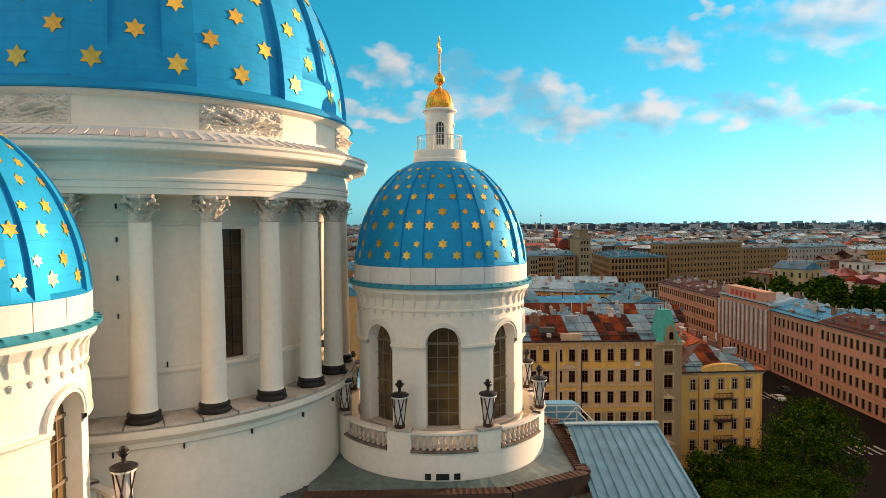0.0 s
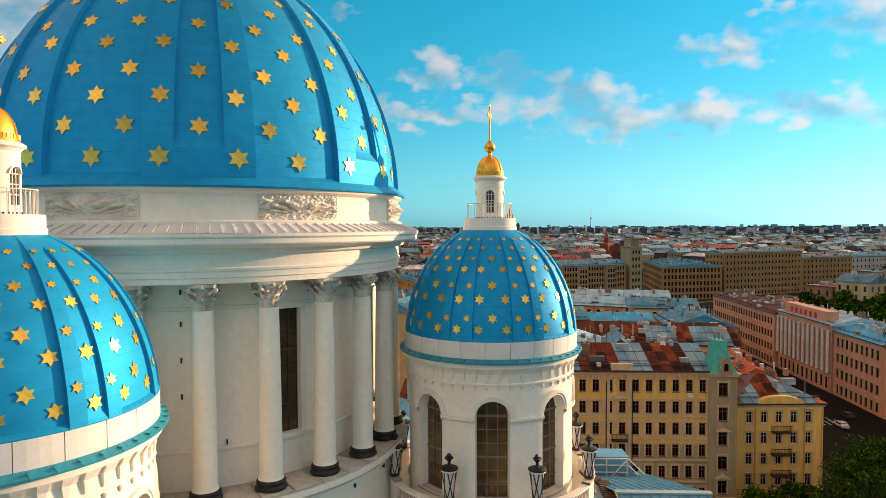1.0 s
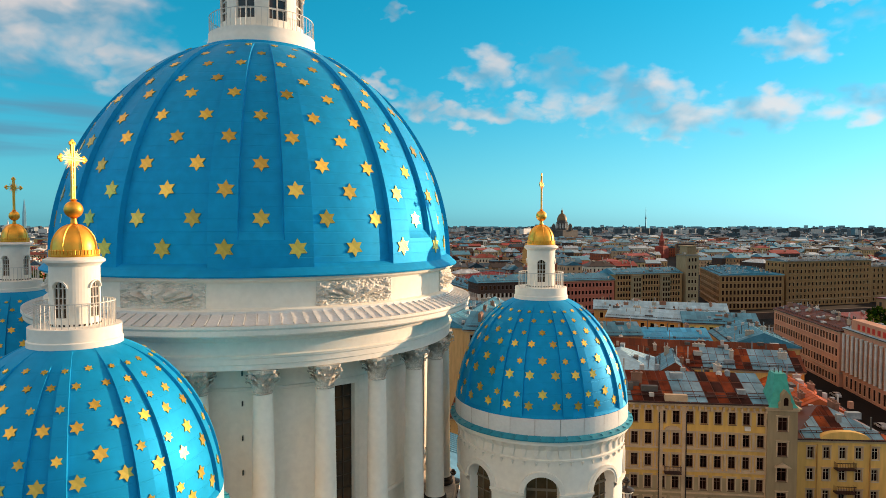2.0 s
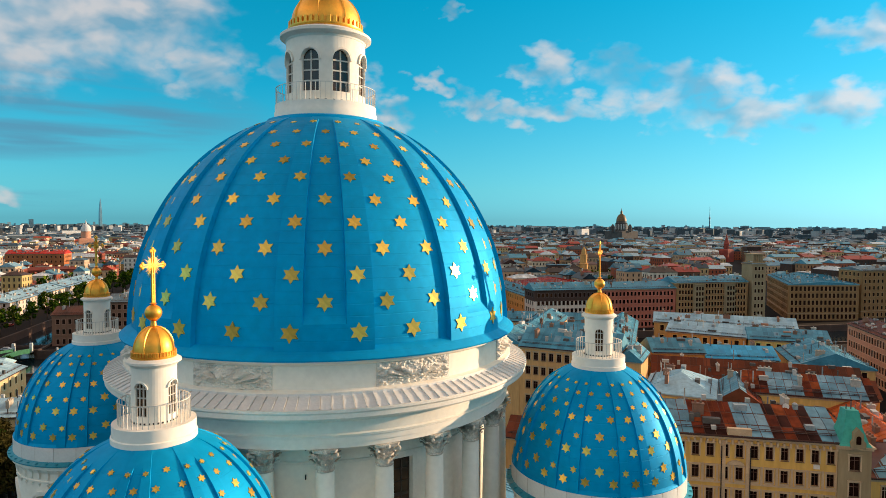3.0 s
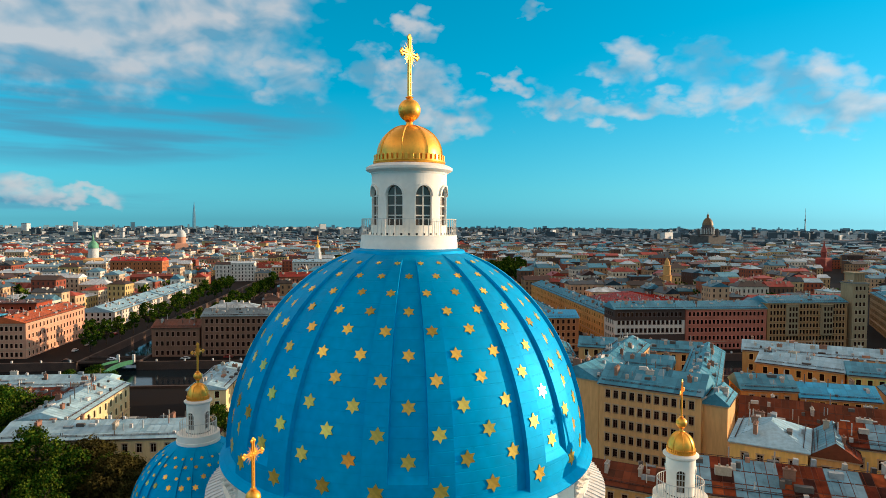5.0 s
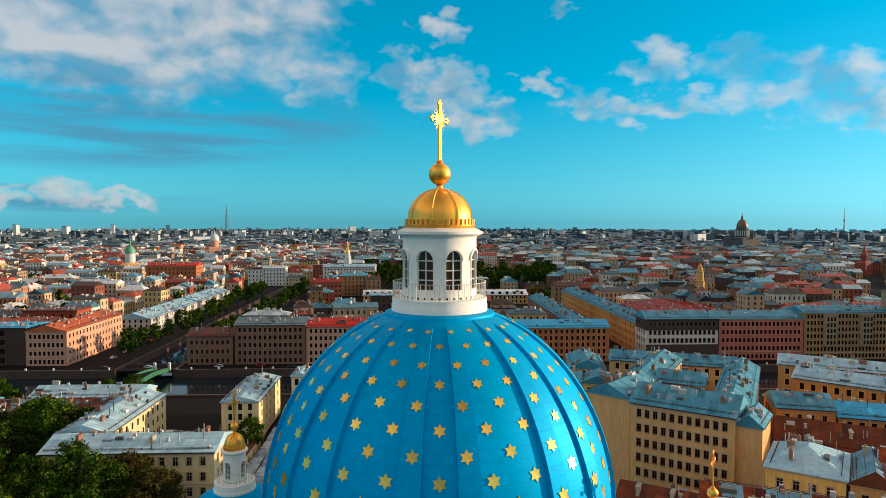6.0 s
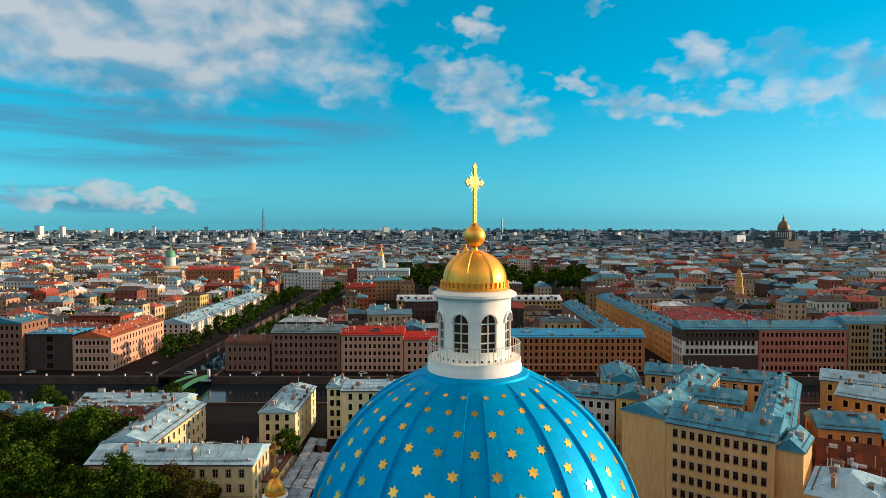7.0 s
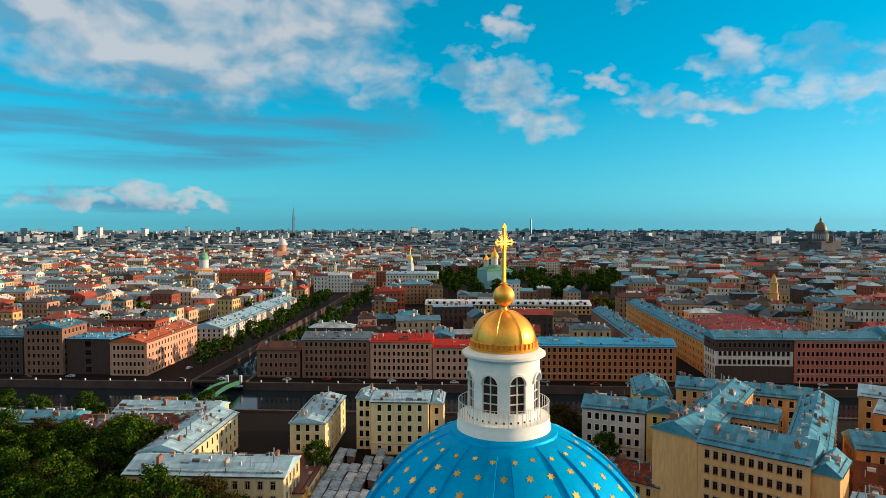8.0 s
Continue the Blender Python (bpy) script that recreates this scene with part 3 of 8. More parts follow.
def relief_mesh(r, half, z0, z1):
    """A carved panel: wings and garlands round a plain boss."""
    bm = bmesh.new()
    nu, nv = 72, 26
    grid = []
    for j in range(nv + 1):
        row = []
        for i in range(nu + 1):
            u, v = i / nu * 2 - 1, j / nv * 2 - 1
            d = 0.0
            rr = math.hypot(u * 3.4, v * 1.25 - 0.15)
            d += 0.30 * max(0, 1 - rr ** 2)
            if 0.14 < abs(u) < 0.70:
                w = (abs(u) - 0.14) / 0.56
                env = max(0, 1 - abs(v - 0.15 + 0.35 * w) / (0.95 - 0.35 * w))
                d += env * (0.17 + 0.19 * math.sin(26 * math.atan2(v + 0.9, abs(u) + 0.1) + 3 * w))
            if abs(u) > 0.72:
                d += 0.16 * (0.5 + 0.5 * math.sin(11 * v + 2)) * (1 - abs(abs(u) - 0.85) / 0.13)
            d += 0.20 * abs(noise.noise(Vector((u * 9, v * 4, z0))))
            d += 0.07 * noise.noise(Vector((u * 22, v * 9, 3 + z0)))
            if abs(u) > 0.985 or abs(v) > 0.95:
                d = 0.06
            a = radians(half * u)
            R = r + max(0.01, d)
            row.append(bm.verts.new((R * math.cos(a), R * math.sin(a), z0 + (z1 - z0) * (v + 1) / 2)))
        grid.append(row)
    for j in range(nv):
        for i in range(nu):
            bm.faces.new((grid[j][i], grid[j][i + 1], grid[j + 1][i + 1], grid[j + 1][i]))
    rim = grid[0] + [g[-1] for g in grid[1:]] + grid[-1][::-1][1:] + [g[0] for g in grid[::-1]][1:-1]
    back = [bm.verts.new((v.co.x * (r - 0.1) / math.hypot(v.co.x, v.co.y), v.co.y * (r - 0.1) / math.hypot(v.co.x, v.co.y), v.co.z)) for v in rim]
    for i in range(len(rim)):
        j = (i + 1) % len(rim)
        bm.faces.new((rim[i], back[i], back[j], rim[j]))
    return bm


def central_dome():
    T = thing("central_dome", "great blue star-spangled dome on a white colonnaded drum", "dome", pose(0, 0, 0, 0, 0, -0.6))
    # drum foot and stylobate
    part("drum_foot", revolve([(12.25, 29.5), (12.25, 34.9), (12.45, 35.0), (12.45, 35.25), (12.75, 35.4), (12.95, 35.6), (12.95, 35.9), (12.6, 36.0)], 144), M_WHITE, T, smooth=40)
    slabs = part("stylobate_bed", revolve([(12.6, 35.98), (10.6, 36.02)], 96), M_SLAB, T)
    bm = bmesh.new()
    add_revolve(bm, [(10.7, 36.0), (12.93, 36.0), (12.93, 36.12), (10.7, 36.14)], 3, -3.6, 3.6)
    slab = part("slab", bm, M_SLAB, slabs)
    for k in range(48):
        ob = slab if k == 0 else slab.copy()
        if k:
            scene.collection.objects.link(ob)
        ob.matrix_basis = pose(0, 0, random.uniform(-0.012, 0.012), 0, 0, 7.5 * k)
    # round wall behind the columns, eight tall windows through it
    bm = bmesh.new()
    arched_wall(bm, 10.75, 10.2, 36.0, 46.7, 8, 0, 4.3, 38.3, 44.95, 0.001, 4)
    wall = part("drum_wall", bm, M_WHITE, T, smooth=30)
    # added dark cylinder in place of the drum's unlit inside
    part("drum_core", revolve([(9.2, 36), (9.2, 46.7)], 48), M_DARK, T, "dark cylinder standing in for the dim drum interior")
    w, y0, y1 = 0.80, 38.3, 44.95
    bm = bmesh.new()
    add_box(bm, -0.05, -w, y0, 0.0, w, y1, None, 1)
    for y in (-w, -w * 0.33, w * 0.33, w):
        add_box(bm, -0.06, y - 0.035, y0, 0.07, y + 0.035, y1)
    for k in range(10):
        zz = y0 + (y1 - y0) * k / 9
        add_box(bm, -0.06, -w, zz - (0.09 if k == 6 else 0.018), 0.06, w, zz + (0.09 if k == 6 else 0.018))
    win = part("drum_window", bm, [M_FRAME, M_GLASS], T)
    ring_of(win, [45 * k for k in range(8)], 10.36)
    bm = bmesh.new()
    for s in (-1, 1):
        add_box(bm, -0.25, s * (w + 0.02) - 0.0 if s > 0 else -w - 0.30, y0 - 0.1, 0.06, w + 0.30 if s > 0 else -w - 0.02, y1 + 0.35)
    add_box(bm, -0.25, -w - 0.30, y1 + 0.02, 0.09, w + 0.30, y1 + 0.38)
    add_box(bm, -0.25, -w - 0.36, y0 - 0.3, 0.14, w + 0.36, y0 - 0.05)
    ring_of(part("window_surround", bm, M_TRIM, T), [45 * k for k in range(8)], 10.72)
    part("wall_band", revolve([(10.7, 37.95), (10.86, 38.0), (10.90, 38.12), (10.86, 38.26), (10.7, 38.3)], 96), M_TRIM, wall, smooth=30)
    part("upper_band", revolve([(10.7, 45.1), (10.82, 45.15), (10.82, 45.3), (10.7, 45.35)], 96), M_TRIM, wall, smooth=30)
    # sunk blind panels and iron cramps on the blank bays
    bm = box(-0.06, -0.03, -0.12, 0.12, 0.03, 0.12)
    cramp = part("iron_cramp", bm, M_DARK, wall)
    spots = [(-73.0, z) for z in (40.9, 42.7, 44.5, 46.07)] + [(-62.0, 38.43), (-31, 38.5)]
    for i, (a, z) in enumerate(spots):
        ob = cramp if i == 0 else cramp.copy()
        if i:
            scene.collection.objects.link(ob)
        ob.matrix_basis = at_angle(a, 10.78, z)
    cramp2 = part("iron_cramp", cramp.data, None, bpy.data.objects["drum_foot"])
    for i, a in enumerate((-73.6, -59.7, -44.2, -28.3, -13)):
        ob = cramp2 if i == 0 else cramp2.copy()
        if i:
            scene.collection.objects.link(ob)
        ob.matrix_basis = at_angle(a, 12.27, 34.8)
    # columns
    shaft = [(0.66, 36.62), (0.60, 36.72), (0.585, 36.8)] + [(0.585 - 0.10 * (q / 10) ** 1.6, 36.8 + 8.5 * q / 10) for q in range(1, 11)]
    col = part("column", revolve([(r, z - 36.12) for r, z in shaft], 24), M_WHITE, T, smooth=40)
    degs = [7.5 + 15 * k for k in range(24)]
    ring_of(col, degs, 12.0, 36.12)
    foot = part("column_base", revolve([(0.62, 0), (0.76, 0.0), (0.80, 0.05), (0.80, 0.13), (0.74, 0.18), (0.71, 0.26), (0.74, 0.32), (0.74, 0.42), (0.66, 0.52), (0.5, 0.52)], 24), M_DARK, T, "dark metal column base", smooth=35)
    ring_of(foot, degs, 12.0, 36.12)
    capital = part("capital", capital_mesh(), M_CAP, T, "carved leafy stone capital")
    ring_of(capital, degs, 12.0, 45.3)
    # entablature and cornice
    part("entablature", revolve([(10.7, 46.58), (12.52, 46.58), (12.52, 46.85), (12.58, 46.87), (12.58, 47.15), (12.64, 47.18), (12.66, 47.3), (12.55, 47.36), (12.55, 48.0), (12.65, 48.05)], 144), M_WHITE, T, smooth=25)
    part("cornice", revolve([(12.5, 47.98), (12.85, 48.05), (12.95, 48.25), (13.35, 48.32), (13.72, 48.42), (13.78, 48.5), (13.78, 48.72), (13.86, 48.82), (13.86, 48.95), (13.80, 48.98), (12.5, 49.42)], 144), M_TRIM, T, "projecting white cornice", smooth=25)
    sheets = bpy.data.objects["cornice"]
    bm = bmesh.new()
    add_revolve(bm, [(13.84, 48.985), (13.30, 49.21), (12.72, 49.40)], 2, -1.13, 1.13)
    add_box(bm, 12.7, -0.30, 49.32, 12.76, 0.23, 49.5)
    for s in (1.13,):
        vs = [bm.verts.new((r * math.cos(radians(s)), r * math.sin(radians(s)), z)) for r, z in ((13.86, 48.98), (12.70, 49.40), (12.70, 49.47), (13.86, 49.06))]
        bm.faces.new(vs)
        ws = [bm.verts.new((r * math.cos(radians(s - 0.16)), r * math.sin(radians(s - 0.16)), z)) for r, z in ((13.86, 48.98), (12.70, 49.40), (12.70, 49.47), (13.86, 49.06))]
        bm.faces.new(ws[::-1]); bm.faces.new((vs[3], vs[2], ws[2], ws[3]))
    sheet = part("cornice_sheet", bm, M_SHEETW, sheets)
    for k in range(150):
        ob = sheet if k == 0 else sheet.copy()
        if k:
            scene.collection.objects.link(ob)
        ob.matrix_basis = pose(0, 0, 0, 0, 0, 2.4 * k)
    part("attic", revolve([(12.4, 49.3), (12.75, 49.36), (12.75, 49.55), (12.50, 49.6), (12.42, 49.62), (12.42, 50.85), (12.55, 50.9), (12.75, 51.0), (12.80, 51.12), (12.3, 51.2)], 144), M_WHITE, T, "plain white attic band under the dome", smooth=25)
    rel = part("relief_panel", relief_mesh(12.42, 10.3, 49.62, 50.88), M_STONE, T, "weathered carved relief panel with wings")
    for k in range(8):
        ob = rel if k == 0 else rel.copy()
        if k:
            scene.collection.objects.link(ob)
        ob.matrix_basis = pose(0, 0, 0, 0, 0, 45 * k)
    # the shell
    R, Z0, B = 12.28, 51.3, 14.25
    part("dome_lip", revolve([(12.3, 51.1), (12.95, 51.14), (12.98, 51.22), (12.78, 51.4), (12.55, 51.62), (12.35, 51.75), (12.2, 51.8)], 144), M_BLUE, T, smooth=40)
    dome = part("dome_shell", dome_shell(R, Z0, B, 51.45, 65.0, 11.7, 4.9, 0.30, 0.03, 53.3, 36), M_BLUE, T, "riveted blue sheet-metal dome", smooth=28)
    rows = [(52.53, 0, 1.3), (54.03, 7.5, 1.22), (55.45, 0, 1.2), (56.79, 7.5, 1.15), (58.17, 0, 1.1), (59.4, 7.5, 1.05), (60.66, 0, 1.0), (61.65, 7.5, 0.92), (62.65, 0, 0.82), (63.55, 7.5, 0.72), (64.3, 0, 0.55)]
    dome_stars(dome, [(z, p, s * 0.79, s * 0.79) for z, p, s in rows], R, Z0, B, lift_rule(11.7, 4.9, 0.30, 0.03, 53.3), 15.6, -0.5)
    part("crown_ring", revolve([(4.1, 64.6), (3.95, 64.95), (3.6, 65.05), (3.4, 65.1)], 64), M_BLUE, T, smooth=40)
    lantern(T, 2.0, 65.25, 3.42, 2.66, 66.0, 70.25, 8, 13.0, 66.7, 68.72, 0.70, 3.36, 1.15, 64, 3.08)
    gilt_cap(T, 2.0, 71.1, 2.45, 2.75, 74.85, 0.80, 80.1, 0.92)
    return T


M_SHEETW = mat("white_cornice_sheet", (0.78, 0.76, 0.72), 0.55, 0, 0.06, 1.5, 6, 0.04, obj_vary=0.10)
central_dome()


def baluster_mesh(h):
    return revolve([(0.11, 0), (0.11, 0.07), (0.06, 0.10), (0.08, 0.16), (0.145, 0.30 * h), (0.12, 0.44 * h), (0.05, 0.66 * h), (0.05, 0.80 * h), (0.09, 0.86 * h), (0.09, h)], 10)


def corner_dome():
    T = thing("corner_dome", "small blue star-spangled dome on a round white bell tower", "dome")
    # foot wall with parapet and balusters
    foot = part("tower_foot", revolve([(6.57, 29.6), (6.57, 32.50), (6.6, 32.55), (6.6, 32.62), (6.28, 32.62), (6.24, 32.2), (5.1, 32.2)], 96), M_WHITE, T, smooth=30)
    # vents as solid boxes, their inner shade put in as dark colour
    hole = part("foot_vent", box(-0.3, -0.17, 0, 0.02, 0.17, 0.34), M_DARK, foot, "small dark block standing in for a vent opening")
    wide = part("foot_vent", box(-0.3, -0.36, 0, 0.02, 0.36, 0.34), M_DARK, foot, "wide dark block standing in for a vent opening")
    wide.matrix_basis = at_angle(-91, 6.58, 31.15)
    ring_of(hole, [-98, -84], 6.58, 31.15)
    bm = bmesh.new()
    add_revolve(bm, [(6.24, 32.5), (6.62, 32.5), (6.62, 33.74), (6.24, 33.74), (6.24, 32.5)], 4, -6.2, 6.2)
    for a in (-6.2, 6.2):
        vs = [bm.verts.new((r * math.cos(radians(a)), r * math.sin(radians(a)), z)) for r, z in ((6.24, 32.5), (6.62, 32.5), (6.62, 33.74), (6.24, 33.74))]
        bm.faces.new(vs if a > 0 else vs[::-1])
    ped = part("pedestal", bm, M_WHITE, T)
    bm = bmesh.new()
    add_revolve(bm, [(6.20, 33.742), (6.70, 33.742), (6.72, 33.80), (6.70, 33.88), (6.2, 33.90), (6.18, 33.8), (6.20, 33.742)], 4, -6.5, 6.5)
    cope = part("pedestal_coping", bm, M_SLAB, T)
    bm = bmesh.new()
    add_revolve(bm, [(6.28, 33.56), (6.58, 33.56), (6.66, 33.62), (6.66, 33.74), (6.24, 33.76), (6.22, 33.62), (6.28, 33.56)], 10, 6.3, 38.7)
    hand_rail = part("balustrade", bm, M_TRIM, T)
    bm = bmesh.new()
    add_revolve(bm, [(6.26, 32.63), (6.70, 32.63), (6.74, 32.68), (6.70, 32.76), (6.26, 32.78)], 10, 6.3, 38.7)
    base_rail = part("balustrade_base", bm, M_STAIN, T)
    bl = baluster_mesh(0.80)
    me = bpy.data.meshes.new("baluster"); bl.to_mesh(me); bl.free(); me.materials.append(M_BALU)
    for p in me.polygons:
        p.use_smooth = True
    for k in range(8):
        for q, src in ((0, ped), (0, cope), (0, base_rail), (1, hand_rail)):
            ob = src if k == 0 else src.copy()
            if k:
                scene.collection.objects.link(ob)
            ob.matrix_basis = pose(0, 0, 0, 0, 0, 22.5 + 45 * k)
            if q:
                for i in range(9):
                    b = new("baluster", me)
                    b.parent = ob
                    b.matrix_basis = at_angle(9.1 + 26.8 * i / 8, 6.45, 32.77)
    # torch lamps on the pedestals
    bm = bmesh.new()
    add_revolve(bm, [(0.26, 0.0), (0.30, 0.04), (0.30, 0.14), (0.22, 0.2)], 12)
    for k in range(5):
        for s in (-1, 1):
            a0, a1 = radians(72 * k), radians(72 * k + 58 * s)
            p0, p1 = Vector((0.26 * math.cos(a0), 0.26 * math.sin(a0), 0.12)), Vector((0.44 * math.cos(a1), 0.44 * math.sin(a1), 1.72))
            d = (p1 - p0)
            m = Matrix.Translation(p0) @ d.to_track_quat("Z", "Y").to_matrix().to_4x4()
            add_box(bm, -0.024, -0.024, 0, 0.024, 0.024, d.length, m)
    lamp = part("torch_lamp", bm, M_BRACE, T, "wrought-iron torch lamp with white glass on a pedestal")
    part("lamp_glass", revolve([(0.22, 0.12), (0.40, 1.72)], 14), M_TORCH, lamp)
    part("lamp_collar", revolve([(0.42, 1.66), (0.47, 1.68), (0.47, 1.76), (0.42, 1.78)], 14), M_TRIM, lamp)
    part("lamp_cap", revolve([(0.44, 1.76), (0.52, 1.79), (0.52, 1.86), (0.40, 1.92), (0.12, 1.98), (0.09, 2.02), (0.09, 2.24)], 14), M_DARK, lamp)
    part("finial", revolve([(0.09, 2.2), (0.16, 2.28), (0.26, 2.40), (0.24, 2.46), (0.14, 2.44), (0.15, 2.56), (0.09, 2.64), (0.01, 2.66)], 6), M_DARK, lamp)
    for k in range(8):
        ob = lamp if k == 0 else lamp.copy()
        if k:
            scene.collection.objects.link(ob)
            for c in lamp.children:
                d = c.copy(); scene.collection.objects.link(d); d.parent = ob
        ob.matrix_basis = at_angle(22.5 + 45 * k, 6.42, 33.9)
    # round wall with eight arched windows
    bm = bmesh.new()
    arched_wall(bm, 5.22, 4.45, 32.1, 40.2, 8, 0, 11.0, 33.5, 38.3, 1.02, 14)
    part("tower_wall", bm, M_WHITE, T, smooth=30)
    # added dark cylinder, coloured as the shade within the tower
    part("tower_core", revolve([(3.4, 32.9), (3.4, 40.1)], 32), M_DARK, T, "dark cylinder standing in for the dim tower interior")
    ch, zs, zp, ri = 4.9 * math.sin(radians(11)), 33.5, 38.3, 1.0
    bm = bmesh.new()
    pts = [(-ch, zs), (ch, zs), (ch, zp)] + [(ch * math.cos(math.pi * i / 10), zp + ri * math.sin(math.pi * i / 10)) for i in range(1, 10)] + [(-ch, zp)]
    bm.faces.new([bm.verts.new((0, y, z)) for y, z in pts]).material_index = 1
    for k in range(4):
        y = -ch + 2 * ch * k / 3
        top = zp + ri * math.sqrt(max(0, 1 - (y / ch) ** 2)) * 0.95
        add_box(bm, -0.02, y - 0.03, zs, 0.06, y + 0.03, top)
    for k in range(7):
        z = zs + (zp - zs) * k / 6
        q = 0.07 if k in (0, 3, 6) else 0.022
        add_box(bm, -0.02, -ch, z - q, 0.065, ch, z + q)
    win = part("window", bm, [M_TWIN, M_TGLASS], T, "tall arched window with glazing bars")
    ring_of(win, [45 * k for k in range(8)], 4.56)
    bm = bmesh.new()
    out = []
    for i in range(17):
        a = math.pi * i / 16
        ring = []
        for rr, dx in ((1.0, 0.0), (1.0, 0.12), (1.13, 0.12), (1.13, 0.17), (1.30, 0.17), (1.32, 0.0)):
            ang = 11.0 * rr * -math.cos(a)
            z = 38.3 + 1.02 * rr * math.sin(a)
            q = 5.22 + dx
            ring.append(bm.verts.new((q * math.cos(radians(ang)), q * math.sin(radians(ang)), z)))
        out.append(ring)
    for p, q in zip(out, out[1:]):
        for i in range(5):
            bm.faces.new((p[i], q[i], q[i + 1], p[i + 1]))
    arch = part("archivolt", bm, M_TRIM, T)
    bm = bmesh.new()
    add_revolve(bm, [(4.6, 37.96), (5.28, 37.98), (5.30, 38.08), (5.42, 38.16), (5.42, 38.30), (4.6, 38.32)], 5, 11.0, 34.0)
    imp = part("impost", bm, M_TRIM, T)
    bm = bmesh.new()
    add_revolve(bm, [(4.7, 33.38), (5.30, 33.38), (5.34, 33.48), (4.7, 33.56)], 6, -13, 13)
    sill = part("window_sill", bm, M_SLAB, T)
    for k in range(8):
        for src in (arch, imp, sill):
            ob = src if k == 0 else src.copy()
            if k:
                scene.collection.objects.link(ob)
            ob.matrix_basis = pose(0, 0, 0, 0, 0, 45 * k)
    # bracketed cornice
    part("frieze", revolve([(5.2, 40.14), (5.30, 40.17), (5.32, 40.28), (5.24, 40.32), (5.26, 40.82), (5.5, 41.14), (5.62, 41.22), (5.62, 41.48), (5.5, 41.52)], 96), M_WHITE, T, smooth=30)
    bm = bmesh.new()
    prof = [(5.22, 40.37), (5.30, 40.37), (5.34, 40.52), (5.38, 40.87), (5.56, 41.12), (5.60, 41.20), (5.22, 41.20)]
    for s in (-1, 1):
        bm.faces.new([bm.verts.new((r, s * (0.07 + 0.17 * (z - 40.37) ** 1.3), z)) for r, z in prof][::s])
    vl, vr = list(bm.verts)[:7], list(bm.verts)[7:]
    for i in range(7):
        j = (i + 1) % 7
        bm.faces.new((vl[i], vr[i], vr[j], vl[j]))
    br = part("bracket", bm, M_TRIM, bpy.data.objects["frieze"], "carved cornice bracket")
    bm = bmesh.new()
    add_revolve(bm, [(0.02, 39.90), (0.09, 40.12), (0.02, 40.15)], 6, 0, 360, 0, (5.26, 0))
    drop = part("guttae", bm, M_TRIM, bpy.data.objects["frieze"])
    for k in range(48):
        for src in (br, drop):
            ob = src if k == 0 else src.copy()
            if k:
                scene.collection.objects.link(ob)
            ob.matrix_basis = pose(0, 0, 0, 0, 0, 7.5 * k + 3.75)
    part("skirt_bed", revolve([(5.5, 41.46), (5.80, 41.49), (5.80, 41.55), (5.4, 41.75)], 96), M_AQUA, T, "aqua metal drip skirt", smooth=30)
    bm = bmesh.new()
    add_revolve(bm, [(5.82, 41.50), (5.83, 41.57), (5.43, 41.79)], 2, -3.65, 3.65)
    add_box(bm, 5.44, 0.34, 41.65, 5.80, 0.37, 41.71)
    sk = part("skirt_sheet", bm, M_AQUA, bpy.data.objects["skirt_bed"])
    bm = bmesh.new()
    add_revolve(bm, [(5.40, 41.70), (5.50, 41.72), (5.50, 42.70), (5.40, 42.72)], 4, -7.35, 7.35)
    bk = part("band_block", bm, M_BAND, T, "white facing block of the dome's ring")
    for k in range(48):
        for src, n, st in ((sk, 48, 7.5), (bk, 24, 15)):
            if k >= n:
                continue
            ob = src if k == 0 else src.copy()
            if k:
                scene.collection.objects.link(ob)
            ob.matrix_basis = pose(0, 0, 0, 0, 0, st * k + 3)
    part("ring_core", revolve([(5.3, 41.6), (5.46, 41.68), (5.46, 42.68), (5.2, 42.78)], 96), M_SLAB, T)
    # shell
    R, Z0, B = 5.36, 42.2, 7.18
    part("dome_lip", revolve([(5.2, 42.66), (5.47, 42.69), (5.49, 42.75), (5.42, 42.84), (5.3, 42.92)], 96), M_BLUE, T, smooth=40)
    dome = part("dome_shell", dome_shell(R, Z0, B, 42.74, 49.06, 10.2, 3.8, 0.16, 0.02, 43.0, 28), M_BLUE, T, "blue sheet-metal dome with raised ribs", smooth=28)
    rows = [(43.38, 7.5, 0.58, 0.58), (44.03, 0, 0.60, 0.42), (45.07, 7.5, 0.60, 0.60), (45.85, 0, 0.60, 0.40), (46.74, 7.5, 0.50, 0.50), (47.36, 0, 0.46, 0.32), (47.97, 7.5, 0.34, 0.34), (48.46, 0, 0.30, 0.24)]
    dome_stars(dome, rows, R, Z0, B, lift_rule(10.2, 3.8, 0.16, 0.02, 43.0), 13.9, 0.8)
    lantern(T, 1.0, 49.1, 1.66, 0.90, 49.75, 52.1, 4, 17.0, 50.1, 51.25, 0.26, 1.42, 0.95, 40, 1.09)
    gilt_cap(T, 1.0, 52.48, 0.86, 1.27, 54.3, 0.345, 57.0, 0.52)
    return T


M_BALU = mat("baluster_stone", (0.70, 0.60, 0.50), 0.8, 0, 0.12, 2, 8, 0.1, col2=(0.52, 0.42, 0.34))
# warm light seen in the panes is put into this glass as amber
M_TGLASS = mat("amber_lit_tower_glass", (0.21, 0.125, 0.045), 0.15, 0.0, 0.3, 0.5, 2, 0.0, obj_vary=0.3, spec=0.5, col2=(0.05, 0.034, 0.020))
M_STAIN = mat("stained_rail_stone", (0.24, 0.19, 0.15), 0.9, 0, 0.25, 2, 8, 0.2, col2=(0.12, 0.09, 0.07))
M_TWIN = mat("tower_window_frame", (0.21, 0.155, 0.095), 0.6, 0, 0.1)
